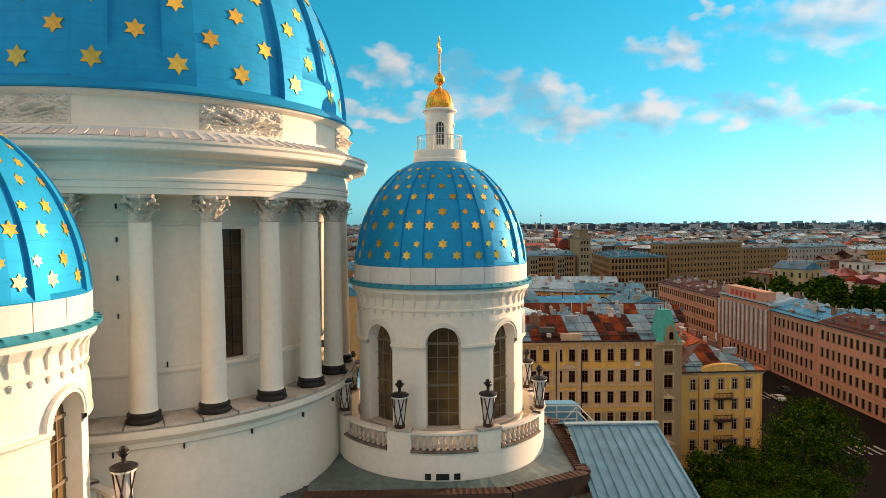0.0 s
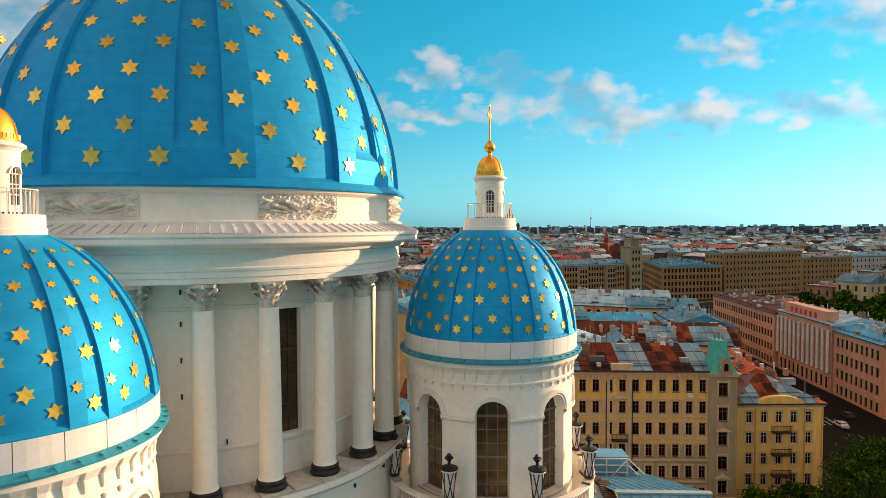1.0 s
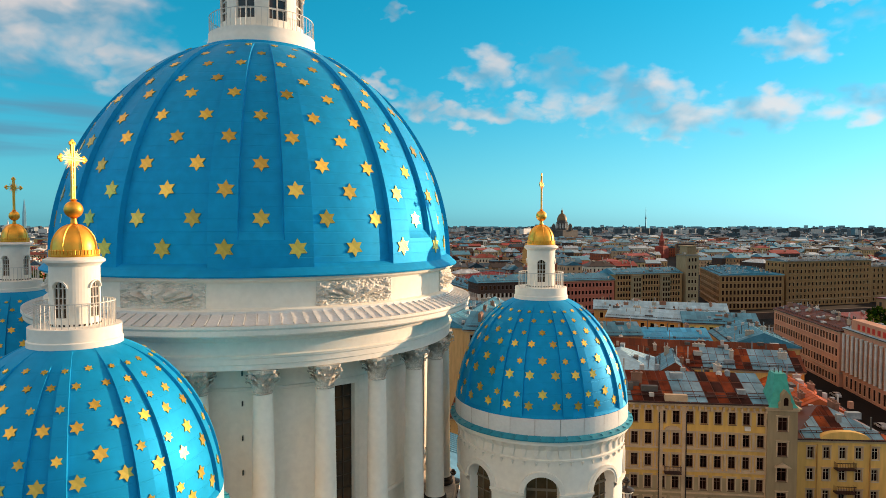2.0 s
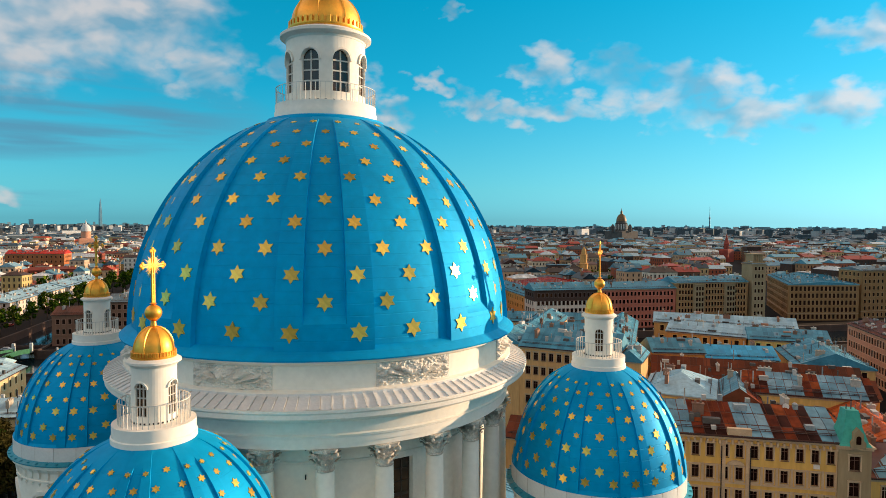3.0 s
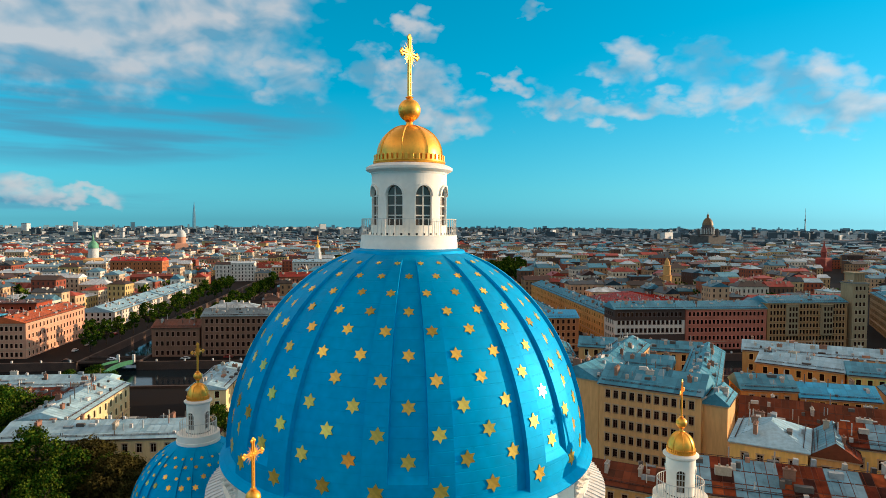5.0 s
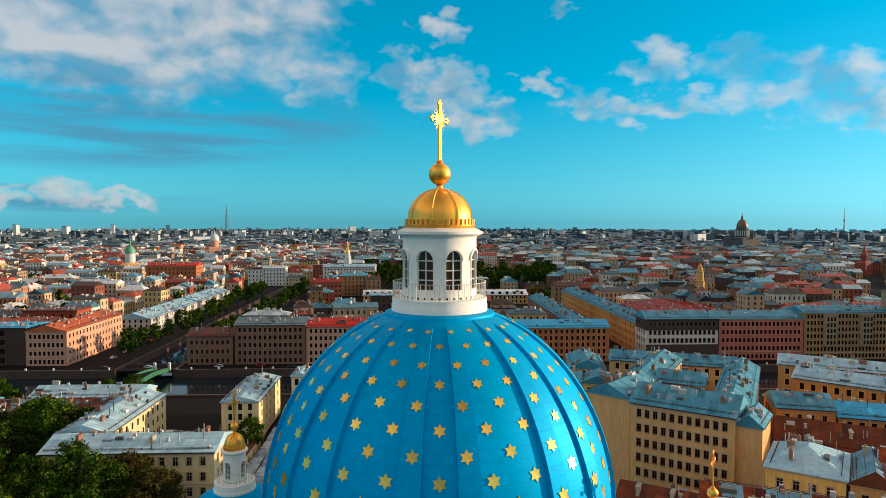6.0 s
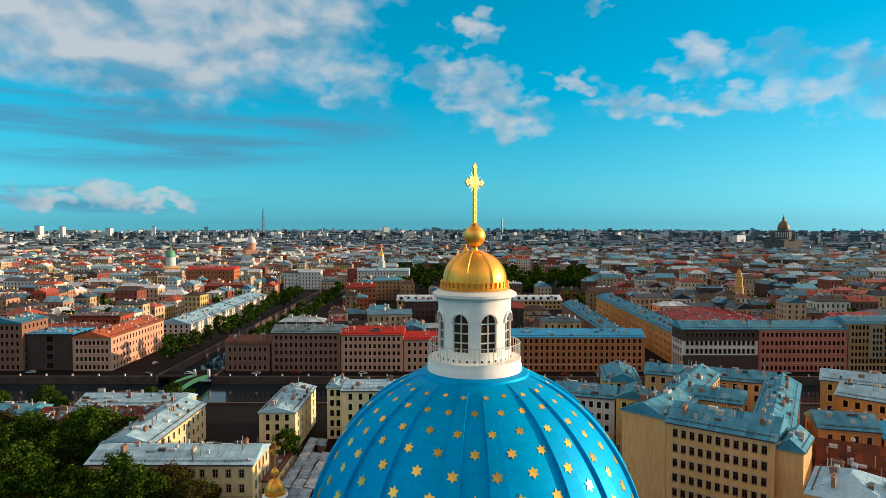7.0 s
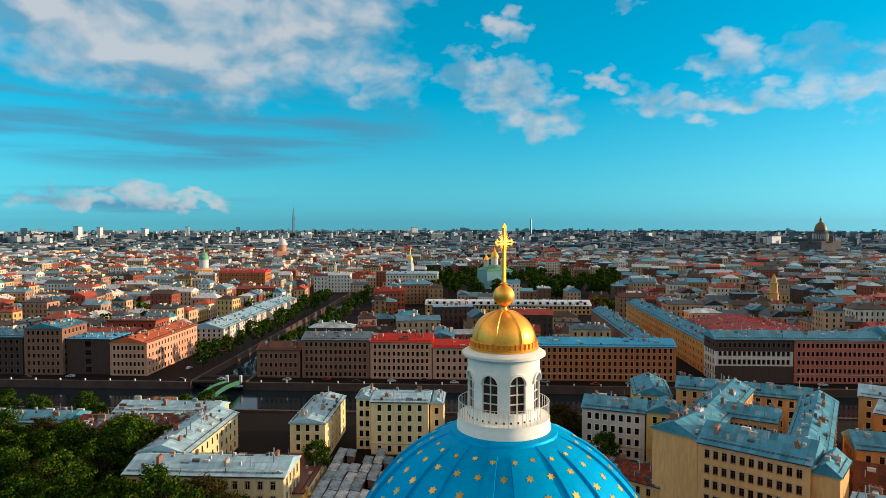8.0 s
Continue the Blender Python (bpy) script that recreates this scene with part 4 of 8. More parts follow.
M_BAND = mat("white_ring_block", (0.80, 0.78, 0.73), 0.6, 0, 0.05, 1.0, 6, 0.04, obj_vary=0.06)
small = corner_dome()
small.matrix_world = pose(18.5, 0.3, 0)
tagged(small, group="corner domes of the cathedral")
for x, y in ((-0.3, -18.2), (-18.5, 0), (0, 18.5)):
    copy_thing(small, pose(x, y, 0))
bpy.context.view_layer.update()


# ---- ground and water ----
CITY = 24.2
CU, CV = Vector((math.cos(radians(CITY)), math.sin(radians(CITY)))), Vector((-math.sin(radians(CITY)), math.cos(radians(CITY))))


def uv(u, v):
    """From the river's frame (u along the quay, v away over the water) to the plan."""
    p = CU * u + CV * v
    return p.x, p.y


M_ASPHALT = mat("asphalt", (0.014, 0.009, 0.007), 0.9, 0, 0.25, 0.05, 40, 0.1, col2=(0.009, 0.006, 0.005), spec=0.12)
M_WATER = mat("canal_water", (0.006, 0.016, 0.024), 0.05, 0, 0.2, 0.02, 6, 0.12, spec=0.5)
M_QUAY = mat("granite_quay", (0.085, 0.05, 0.036), 0.85, 0, 0.2, 0.3, 6, 0.2)


def ground():
    bm = bmesh.new()
    far = 4900

    def sheet(u0, v0, u1, v1, n):
        g = [[bm.verts.new((*uv(u0 + (u1 - u0) * i / n, v0 + (v1 - v0) * j / n), 0)) for i in range(n + 1)] for j in range(n + 1)]
        for j in range(n):
            for i in range(n):
                bm.faces.new((g[j][i], g[j][i + 1], g[j + 1][i + 1], g[j + 1][i]))
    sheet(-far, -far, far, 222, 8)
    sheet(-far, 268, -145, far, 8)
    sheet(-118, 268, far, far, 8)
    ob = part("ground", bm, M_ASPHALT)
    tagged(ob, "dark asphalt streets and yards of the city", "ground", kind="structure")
    bm = bmesh.new()
    for u0, v0, u1, v1 in ((-3000, 221, 3000, 269), (-146, 269, -117, 1200)):
        bm.faces.new([bm.verts.new((*uv(u, v), -3.0)) for u, v in ((u0, v0), (u1, v0), (u1, v1), (u0, v1))])
    tagged(part("water", bm, M_WATER), "dark still water of the river and canal", "water", kind="structure")
    bm = bmesh.new()
    for u0, v0, u1, v1 in ((-3000, 220.6, 3000, 222), (-3000, 268, -145, 269.4), (-118, 268, 3000, 269.4), (-146.2, 268, -145, 1200), (-118, 268, -116.8, 1200)):
        p = [uv(u, v) for u, v in ((u0, v0), (u1, v0), (u1, v1), (u0, v1))]
        lo, hi = [bm.verts.new((x, y, -4)) for x, y in p], [bm.verts.new((x, y, 0.85)) for x, y in p]
        bm.faces.new(hi)
        for i in range(4):
            bm.faces.new((lo[i], lo[(i + 1) % 4], hi[(i + 1) % 4], hi[i]))
    tagged(part("quay_wall", bm, M_QUAY), "granite quay walls with low parapet along the water", "quay", kind="structure")


ground()
# pale ground round the cathedral, out of view, added to bounce light up the walls
M_BOUNCE = mat("bounce_pavement", (0.34, 0.29, 0.24), 0.9, 0, 0.2, 0.1, 5, 0.1)
bm = bmesh.new()
add_box(bm, -52, -58, 0.0, 48, 44, 0.14)
tagged(part("pavement", bm, M_BOUNCE), "pale ground round the cathedral added to bounce light, out of view", "pavement", kind="structure")


# ---- the cathedral below its domes ----
M_APRON = mat("apron_sheet", (0.17, 0.24, 0.23), 0.5, 0.2, 0.25, 0.6, 4, 0.1, col2=(0.12, 0.15, 0.145))
M_TILE = mat("brown_tile", (0.12, 0.05, 0.028), 0.8, 0, 0.2, 3, 8, 0.2, obj_vary=0.45)
M_RIDGE = mat("ridge_sheet", (0.42, 0.52, 0.53), 0.45, 0.2, 0.1)


def cathedral_body():
    T = thing("cathedral_body", "white cathedral walls with aqua sheet-metal roofs", "cathedral")
    bm = bmesh.new()
    add_box(bm, -15.5, -15.5, 0, 15.5, 15.5, 30.2)
    part("crossing_block", bm, M_WHITE, T)
    walls = bmesh.new()
    for k in range(4):
        m = pose(0, 0, 0, 0, 0, 90 * k)
        add_box(walls, 11.4, -6.6, 0, 22.0, 6.6, 30.6, m)
        add_box(walls, 22.0, -4.6, 0, 26.0, 4.6, 30.6, m)
        add_box(walls, 15.5, -17, 0, 32.2, 17, 25.6, m)
    part("arm_walls", walls, M_WHITE, T)
    # coping, apron and gabled porch roof at each corner tower
    plan = [(11.0, -7.2), (21.8, -7.1), (26.3, -4.8), (26.5, 4.8), (21.8, 7.1), (11.0, 7.2)]
    for k in range(4):
        m = pose(0, 0, 0, 0, 0, 90 * k)
        bm = bmesh.new()
        n = 64
        inner = [bm.verts.new(m @ Vector((18.5 + 6.4 * math.cos(2 * math.pi * i / n), 6.4 * math.sin(2 * math.pi * i / n), 31.12))) for i in range(n)]
        outer = []
        for i in range(n):
            w = Vector((math.cos(2 * math.pi * i / n), math.sin(2 * math.pi * i / n)))
            best = 99.0
            for a, b in zip(plan, plan[1:] + plan[:1]):
                d = Vector(b) - Vector(a)
                nr = Vector((d.y, -d.x)).normalized()
                den = w.dot(nr)
                if den > 1e-6:
                    best = min(best, (Vector(a) - Vector((18.5, 0))).dot(nr) / den)
            outer.append(bm.verts.new(m @ Vector((18.5 + w.x * best, w.y * best, 30.78))))
        for i in range(n):
            bm.faces.new((outer[i], outer[(i + 1) % n], inner[(i + 1) % n], inner[i]))
        part("tower_apron", bm, M_APRON, T, "grey-green sheet-metal apron round the tower's foot")
        for q, (a, b) in enumerate(zip(plan, plan[1:])):
            a, b = Vector(a), Vector(b)
            d = (b - a)
            ln = d.length
            an = math.degrees(math.atan2(d.y, d.x))
            bm = bmesh.new()
            add_box(bm, 0, -0.62, 29.9, ln + 0.2, 0.16, 30.98, m @ pose(a.x, a.y, 0, 0, 0, an))
            cop = part("coping", bm, M_BROWN, T, "brown tiled coping along the roof edge")
            tl = None
            for i in range(int(ln / 0.34) if k in (0, 3) else 0):
                if tl is None:
                    bm = bmesh.new()
                    add_revolve(bm, [(0.19, -0.42), (0.165, 0.42)], 5, 0, 180)
                    bm.transform(Matrix.Rotation(radians(-90), 4, "X"))
                    tl = ob = part("coping_tile", bm, M_TILE, cop)
                else:
                    ob = tl.copy(); scene.collection.objects.link(ob)
                ob.matrix_basis = m @ pose(a.x, a.y, 31.0, 0, 0, an) @ pose(0.2 + 0.34 * i, -0.22, 0.0, random.uniform(-3, 3), 0, random.uniform(-3, 3))
        slope = 0.306
        bm = bmesh.new()
        for s in (-1, 1):
            vs = [bm.verts.new(m @ Vector(c)) for c in ((15.4, 0, 32.15), (32.5, 0, 32.15), (32.5, s * 17.3, 32.15 - slope * 17.3), (15.4, s * 17.3, 32.15 - slope * 17.3))]
            vs[0].co = m @ Vector((26.6, 0, 32.15))
            vs.insert(3, bm.verts.new(m @ Vector((15.4, s * 17.3, 32.15 - slope * 17.3))))
            vs[4].co = m @ Vector((15.4, s * 7.4, 32.15 - slope * 7.4))
            vs.append(bm.verts.new(m @ Vector((26.6, s * 7.4, 32.15 - slope * 7.4))))
            bm.faces.new(vs if s > 0 else vs[::-1])
            ws = [bm.verts.new(m @ Vector(c)) for c in ((32.5, 0, 31.9), (32.5, s * 17.3, 31.9 - slope * 17.3), (15.4, s * 17.3, 31.9 - slope * 17.3))]
            bm.faces.new((vs[1], ws[0], ws[1], vs[2])); bm.faces.new((vs[2], ws[1], ws[2], vs[3]))
        roof = part("arm_roof", bm, M_ROOF, T, "aqua standing-seam metal roof")
        bm = bmesh.new()
        vs = [[bm.verts.new(m @ Vector((x, y, z))) for x in (15.5, 32.2)] for y, z in ((-17, 25.6), (17, 25.6), (0, 32.0))]
        bm.faces.new((vs[0][1], vs[1][1], vs[2][1])); bm.faces.new((vs[0][0], vs[2][0], vs[1][0]))
        part("gable", bm, M_WHITE, T)
        bm = bmesh.new()
        add_box(bm, 26.5, -0.22, 32.13, 32.6, 0.22, 32.24, m)
        part("ridge_cap", bm, M_RIDGE, T, "pale metal ridge cap")
        tilt = math.degrees(math.atan(slope))
        bm = bmesh.new()
        add_box(bm, -0.022, 0, 0, 0.022, 18.0, 0.10)
        seam = part("roof_seam", bm, M_ROOF, roof)
        cnt = 0
        for i in range(10):
            for s in (0, 1):
                ob = seam if cnt == 0 else seam.copy()
                if cnt:
                    scene.collection.objects.link(ob)
                cnt += 1
                x = 26.9 + 0.6 * i
                ob.matrix_basis = m @ pose(x, 0, 32.15, 0, 0, 180 * s) @ pose(0, 0, 0, -tilt, 0, 0)
    # small aqua cabin with a white pipe railing on the east porch
    bm = bmesh.new()
    v = [bm.verts.new(c) for c in ((24.5, 13.0, 27.6), (31.2, 13.0, 27.6), (31.8, 18.6, 26.0), (24.5, 18.6, 26.0), (24.5, 13.2, 29.7), (30.6, 13.2, 29.7), (31.2, 18.4, 28.6), (24.5, 18.4, 28.6))]
    for f in ((0, 1, 5, 4), (1, 2, 6, 5), (2, 3, 7, 6), (3, 0, 4, 7), (4, 5, 6, 7)):
        bm.faces.new([v[i] for i in f])
    part("roof_cabin", bm, M_ROOF, T, "aqua sheet-metal cabin on the porch roof")

    def pipe(bm, p, q, r=0.035):
        p, q = Vector(p), Vector(q)
        add_box(bm, -r, -r, 0, r, r, (q - p).length, Matrix.Translation(p) @ (q - p).to_track_quat("Z", "Y").to_matrix().to_4x4())
    bm = bmesh.new()
    for z in (28.6, 29.2, 29.75):
        pipe(bm, (24.5, 12.6, z), (30.4, 12.6, z))
    for x in (24.6, 26.6, 28.6, 30.3):
        pipe(bm, (x, 12.6, 28.1), (x, 12.6, 29.75))
    pipe(bm, (30.4, 12.6, 29.75), (32.4, 14.4, 27.6)); pipe(bm, (29.0, 12.6, 28.2), (30.4, 12.6, 29.75)); pipe(bm, (30.4, 12.6, 29.2), (31.9, 14.0, 27.6))
    part("pipe_railing", bm, M_WFRAME, T, "white pipe railing on the roof")
    bm = bmesh.new()
    for k in range(4):
        m = pose(0, 0, 0, 0, 0, 90 * k)
        q = [bm.verts.new(m @ Vector(c)) for c in ((15.7, -15.7, 30.0), (15.7, 15.7, 30.0), (8.5, 8.5, 31.0), (8.5, -8.5, 31.0))]
        bm.faces.new(q)
        w = [bm.verts.new(m @ Vector(c)) for c in ((15.7, -15.7, 29.6), (15.7, 15.7, 29.6))]
        bm.faces.new((w[0], w[1], q[1], q[0]))
    roof = part("plate_roof", bm, M_GROOF, T, "grey weathered roof plates round the great drum")
    bm = bmesh.new()
    add_box(bm, -0.55, -0.02, 0, 0.55, 1.9, 0.03)
    add_box(bm, 0.50, -0.02, 0, 0.55, 1.9, 0.09)
    plate = part("roof_plate", bm, M_GROOF, roof)
    n = 0
    for k in range(4):
        for i in range(24):
            for j in range(3):
                u = -13 + 1.1 * i
                r0 = 15.6 - 1.95 * j
                if abs(u) > r0 - 1.8:
                    continue
                ob = plate if n == 0 else plate.copy()
                if n:
                    scene.collection.objects.link(ob)
                n += 1
                ob.matrix_basis = pose(0, 0, 0, 0, 0, 90 * k) @ pose(u, -r0, 30.02 + 0.271 * j, 7.9 + random.uniform(-0.5, 0.5), 0, random.uniform(-0.5, 0.5))


cathedral_body()


# ---- the city ----
def tint(c, k):
    return tuple(min(1.0, v * k) for v in c)


W_COL = {
    "ochre": (0.64, 0.39, 0.105),
    "yellow": (0.80, 0.50, 0.15),
    "butter": (0.76, 0.58, 0.30),
    "cream": (0.68, 0.39, 0.155),
    "orange": (0.68, 0.29, 0.075),
    "pink": (0.60, 0.30, 0.19),
    "rose": (0.44, 0.14, 0.09),
    "brown": (0.24, 0.12, 0.075),
    "grey": (0.42, 0.36, 0.31),
    "stone": (0.33, 0.25, 0.145),
    "white": (0.66, 0.56, 0.47),
    "beige": (0.32, 0.18, 0.075),
    "brick": (0.34, 0.065, 0.028),
    "dark": (0.075, 0.046, 0.036),
    "sand": (0.58, 0.33, 0.115),
    "rust": (0.42, 0.15, 0.055),
}
M_WALL = {k: mat("wall_" + k, c, 0.9, 0, 0.14, 0.12, 14, 0.12, col2=tint(c, 0.72), patch=0.40, streak=True, spec=0.2) for k, c in W_COL.items()}
R_COL = {"blue": ((0.085, 0.31, 0.42), (0.045, 0.19, 0.27)), "sky": ((0.06, 0.42, 0.66), (0.05, 0.33, 0.55)), "rust": ((0.34, 0.05, 0.02), (0.16, 0.04, 0.025)),
         "red": ((0.62, 0.03, 0.015), (0.48, 0.025, 0.015)), "brickred": ((0.46, 0.038, 0.02), (0.15, 0.022, 0.014)), "pale": ((0.41, 0.60, 0.68), (0.30, 0.49, 0.58)), "brown": ((0.17, 0.045, 0.02), (0.09, 0.035, 0.02)), "white": ((0.78, 0.80, 0.80), (0.64, 0.68, 0.69)),
         "mixed": ((0.34, 0.42, 0.46), (0.26, 0.06, 0.03)), "orange": ((0.62, 0.13, 0.03), (0.42, 0.09, 0.03)), "grey": ((0.17, 0.25, 0.28), (0.10, 0.13, 0.15)), "green": ((0.07, 0.42, 0.33), (0.05, 0.30, 0.24))}
M_RF = {k: mat("roof_" + k, a, 0.5, 0.05, 0.18, 0.22, 6, 0.12, col2=b, patch=0.50, spec=0.3) for k, (a, b) in R_COL.items()}
M_RF["mixed"] = ramp_mat("roof_mixed", [(0.06, 0.03, 0.022), (0.12, 0.032, 0.018), (0.22, 0.04, 0.018), (0.30, 0.05, 0.02), (0.13, 0.035, 0.02), (0.10, 0.15, 0.17), (0.30, 0.42, 0.48), (0.17, 0.29, 0.36), (0.46, 0.52, 0.54)], 0.65, 0.0, by="patch", vary=0.3, grain=1.5, scale=0.5, spec=0.15)
M_RIM = {k: mat("surround_" + k, tuple(min(0.8, v * 1.5 + 0.03) for v in c), 0.85, 0, 0.1) for k, c in W_COL.items()}
M_SHT = {}


def mid(a, b):
    return tuple((u + w) / 2 for u, w in zip(a, b))


for k, (a, b) in R_COL.items():
    grey = mid(a, (0.30, 0.42, 0.48)) if k in ("blue", "pale", "grey", "white") else tint(a, 1.35)
    M_SHT[k] = ramp_mat("sheets_" + k, [a, tint(a, 0.9), mid(a, b), tint(a, 1.12), a, tint(a, 0.95), a, b, grey, tint(a, 1.05), mid(a, b)], 0.5, 0.05, vary=0.10, grain=1.6, scale=0.6, spec=0.3 if k in ("blue", "pale", "grey", "white", "sky") else 0.08)
M_RUSTY = ramp_mat("rusty_sheets", [(0.08, 0.022, 0.014), (0.27, 0.050, 0.016), (0.38, 0.080, 0.022), (0.06, 0.022, 0.016), (0.22, 0.040, 0.016)], 0.75, 0.0, vary=0.3, grain=1.5, scale=0.5, spec=0.08)
M_PATCHB = ramp_mat("patched_blue_sheets", [(0.18, 0.36, 0.45), (0.22, 0.40, 0.49), (0.15, 0.33, 0.42), (0.27, 0.43, 0.50), (0.19, 0.37, 0.46)], 0.45, 0.0, vary=0.2, grain=1.5, scale=0.5, spec=0.3)
M_SHT["mixed"] = M_RF["mixed"]
M_CORN = mat("cornice_plaster", (0.56, 0.40, 0.25), 0.85, 0, 0.1)
M_CHIM = ramp_mat("chimney_brick", [(0.36, 0.20, 0.13), (0.50, 0.42, 0.32), (0.28, 0.14, 0.09), (0.55, 0.50, 0.43)], 0.9, by="object")
M_PANE = mat("house_window_glass", (0.030, 0.012, 0.008), 0.15, 0, 0.3, 0.5, 3, 0, obj_vary=0.6, spec=0.22)
M_WOODD = mat("dark_window_frame", (0.13, 0.06, 0.035), 0.7, 0, 0.1)
M_WOODF = mat("house_window_frame", (0.60, 0.52, 0.40), 0.7, 0, 0.1)


class Soup:
    """Loose polygons gathered for one mesh."""

    def __init__(self):
        self.v, self.f, self.m = [], [], []

    def poly(self, pts, mi=0):
        n = len(self.v)
        self.v += [tuple(p) for p in pts]
        self.f.append(tuple(range(n, n + len(pts))))
        self.m.append(mi)

    def solid(self, base, z0, z1, mi=0, top=True, bottom=False):
        """An upright prism with shared corners: one island."""
        n, k = len(self.v), len(base)
        self.v += [(x, y, z0) for x, y in base] + [(x, y, z1) for x, y in base]
        for i in range(k):
            j = (i + 1) % k
            self.f.append((n + i, n + j, n + k + j, n + k + i)); self.m.append(mi)
        if top:
            self.f.append(tuple(range(n + k, n + 2 * k))); self.m.append(mi)
        if bottom:
            self.f.append(tuple(range(n + k - 1, n - 1, -1))); self.m.append(mi)

    def mesh(self, name, mats):
        me = bpy.data.meshes.new(name)
        me.from_pydata(self.v, [], self.f)
        for m in mats:
            me.materials.append(m)
        me.polygons.foreach_set("material_index", self.m)
        me.update()
        return me


WINDOW_MESH = {}


def window_mesh(w, h, white=False):
    """A house window: frame, glazing bars, pane and sill, facing the local -y."""
    key = (round(w, 2), round(h, 2), white)
    if key not in WINDOW_MESH:
        # one stepped skin: sill, frame, glazing bars, panes and the moulded surround
        t = 0.07
        xs = [-w / 2 - 0.28, -w / 2 - 0.2, -w / 2 - 0.08, -w / 2, -w / 2 + t, -0.035, 0.035, w / 2 - t, w / 2, w / 2 + 0.08, w / 2 + 0.2, w / 2 + 0.28]
        zs = [-0.09, -0.01, t, h * 0.68, h * 0.68 + 0.06, h - t, h, h + 0.05, h + 0.24, h + 0.34]
        cell = {}
        for i in range(11):
            for k in range(9):
                if k == 8:
                    cell[i, k] = (-0.42, 2)
                elif k == 7 and 1 <= i <= 9:
                    cell[i, k] = (-0.28, 2)
                elif k in (0,) and 2 <= i <= 8:
                    cell[i, k] = (-0.34, 0)
                elif i in (1, 2, 8, 9):
                    cell[i, k] = (-0.28, 2)
                elif 3 <= i <= 7:
                    cell[i, k] = (-0.25, 2) if k == 6 else (-0.04, 0) if i in (3, 7) or k in (1, 5) else (-0.03, 0) if i == 5 or k == 3 else (0.02, 1)
        bm = bmesh.new()
        made = {}

        def vert(x, y, z):
            key3 = (round(x, 3), round(y, 3), round(z, 3))
            if key3 not in made:
                made[key3] = bm.verts.new(key3)
            return made[key3]

        def quad(pts, mi):
            q = [vert(*c) for c in pts]
            if len(set(q)) == 4 and not bm.faces.get(q):
                bm.faces.new(q).material_index = mi
        for (i, k), (y, mi) in cell.items():
            x0, x1, z0, z1 = xs[i], xs[i + 1], zs[k], zs[k + 1]
            quad(((x0, y, z0), (x1, y, z0), (x1, y, z1), (x0, y, z1)), mi)
            for di, dk, e in ((-1, 0, ((x0, z1), (x0, z0))), (1, 0, ((x1, z0), (x1, z1))), (0, -1, ((x0, z0), (x1, z0))), (0, 1, ((x1, z1), (x0, z1)))):
                y2 = cell.get((i + di, k + dk), (0.05, 0))[0]
                if y2 > y:
                    (ax, az), (bx, bz) = e
                    quad(((ax, y, az), (ax, y2, az), (bx, y2, bz), (bx, y, bz)), mi)
        me = bpy.data.meshes.new("window")
        bm.to_mesh(me); bm.free()
        me.materials.append(M_WOODF if white else M_WOODD); me.materials.append(M_PANE); me.materials.append(M_CORN)
        WINDOW_MESH[key] = me
    return WINDOW_MESH[key]


def facade(soup, p0, p1, z0, z1, floors, bays, ww, wh, sill, parent, margin=1.2, far=None, rim=None):
    """One wall with a grid of openings cut 0.25 m deep, and a window in each."""
    p0, p1 = Vector(p0), Vector(p1)
    d = (p1 - p0); L = d.length; d = d / L
    nrm = Vector((d.y, -d.x))
    if bays < 1 or floors < 1:
        soup.poly([(*p0, z0), (*p1, z0), (*p1, z1), (*p0, z1)])
        return
    margin = min(margin, L * 0.12)
    pitch = (L - 2 * margin) / bays
    ww = min(ww, pitch * 0.62)
    xs = [0.0]
    for b in range(bays):
        c = margin + pitch * (b + 0.5)
        xs += [c - ww / 2, c + ww / 2]
    xs.append(L)
    fh = (z1 - z0 - 0.6) / floors
    wh = min(wh, fh * 0.66)
    zs = [z0]
    for f in range(floors):
        s = z0 + fh * f + min(sill, fh * 0.3)
        zs += [s, s + wh]
    zs.append(z1)

    def P(x, z, dep=0.0):
        q = p0 + d * x - nrm * dep
        return (q.x, q.y, z)
    for j in range(len(zs) - 1):
        if j % 2 == 0:
            soup.poly([P(0, zs[j]), P(L, zs[j]), P(L, zs[j + 1]), P(0, zs[j + 1])])
            continue
        for i in range(len(xs) - 1):
            a, b, lo, hi = xs[i], xs[i + 1], zs[j], zs[j + 1]
            if i % 2 == 0:
                soup.poly([P(a, lo), P(b, lo), P(b, hi), P(a, hi)])
            else:
                k = 0.25
                soup.poly([P(a, lo), P(a, lo, k), P(a, hi, k), P(a, hi)])
                soup.poly([P(b, lo, k), P(b, lo), P(b, hi), P(b, hi, k)])
                soup.poly([P(a, hi), P(a, hi, k), P(b, hi, k), P(b, hi)])
                soup.poly([P(a, lo, k), P(a, lo), P(b, lo), P(b, lo, k)])
                if far:
                    for x0, x1, q0, q1 in ((a - 0.2, a, lo, hi + 0.2), (b, b + 0.2, lo, hi + 0.2), (a, b, hi, hi + 0.2), (a - 0.25, b + 0.25, lo - 0.2, lo)):
                        rim.poly([P(x0, q0, -0.05), P(x1, q0, -0.05), P(x1, q1, -0.05), P(x0, q1, -0.05)])
                    far.poly([P(a, lo, 0.16), P(b, lo, 0.16), P(b, hi, 0.16), P(a, hi, 0.16)])
                    continue
                w = new("window", window_mesh(ww, wh, parent.get("white_frames", False)))
                w.parent = parent
                c = P((a + b) / 2, lo, 0.20)
                w.matrix_basis = pose(*c, 0, 0, math.degrees(math.atan2(d.y, d.x)))


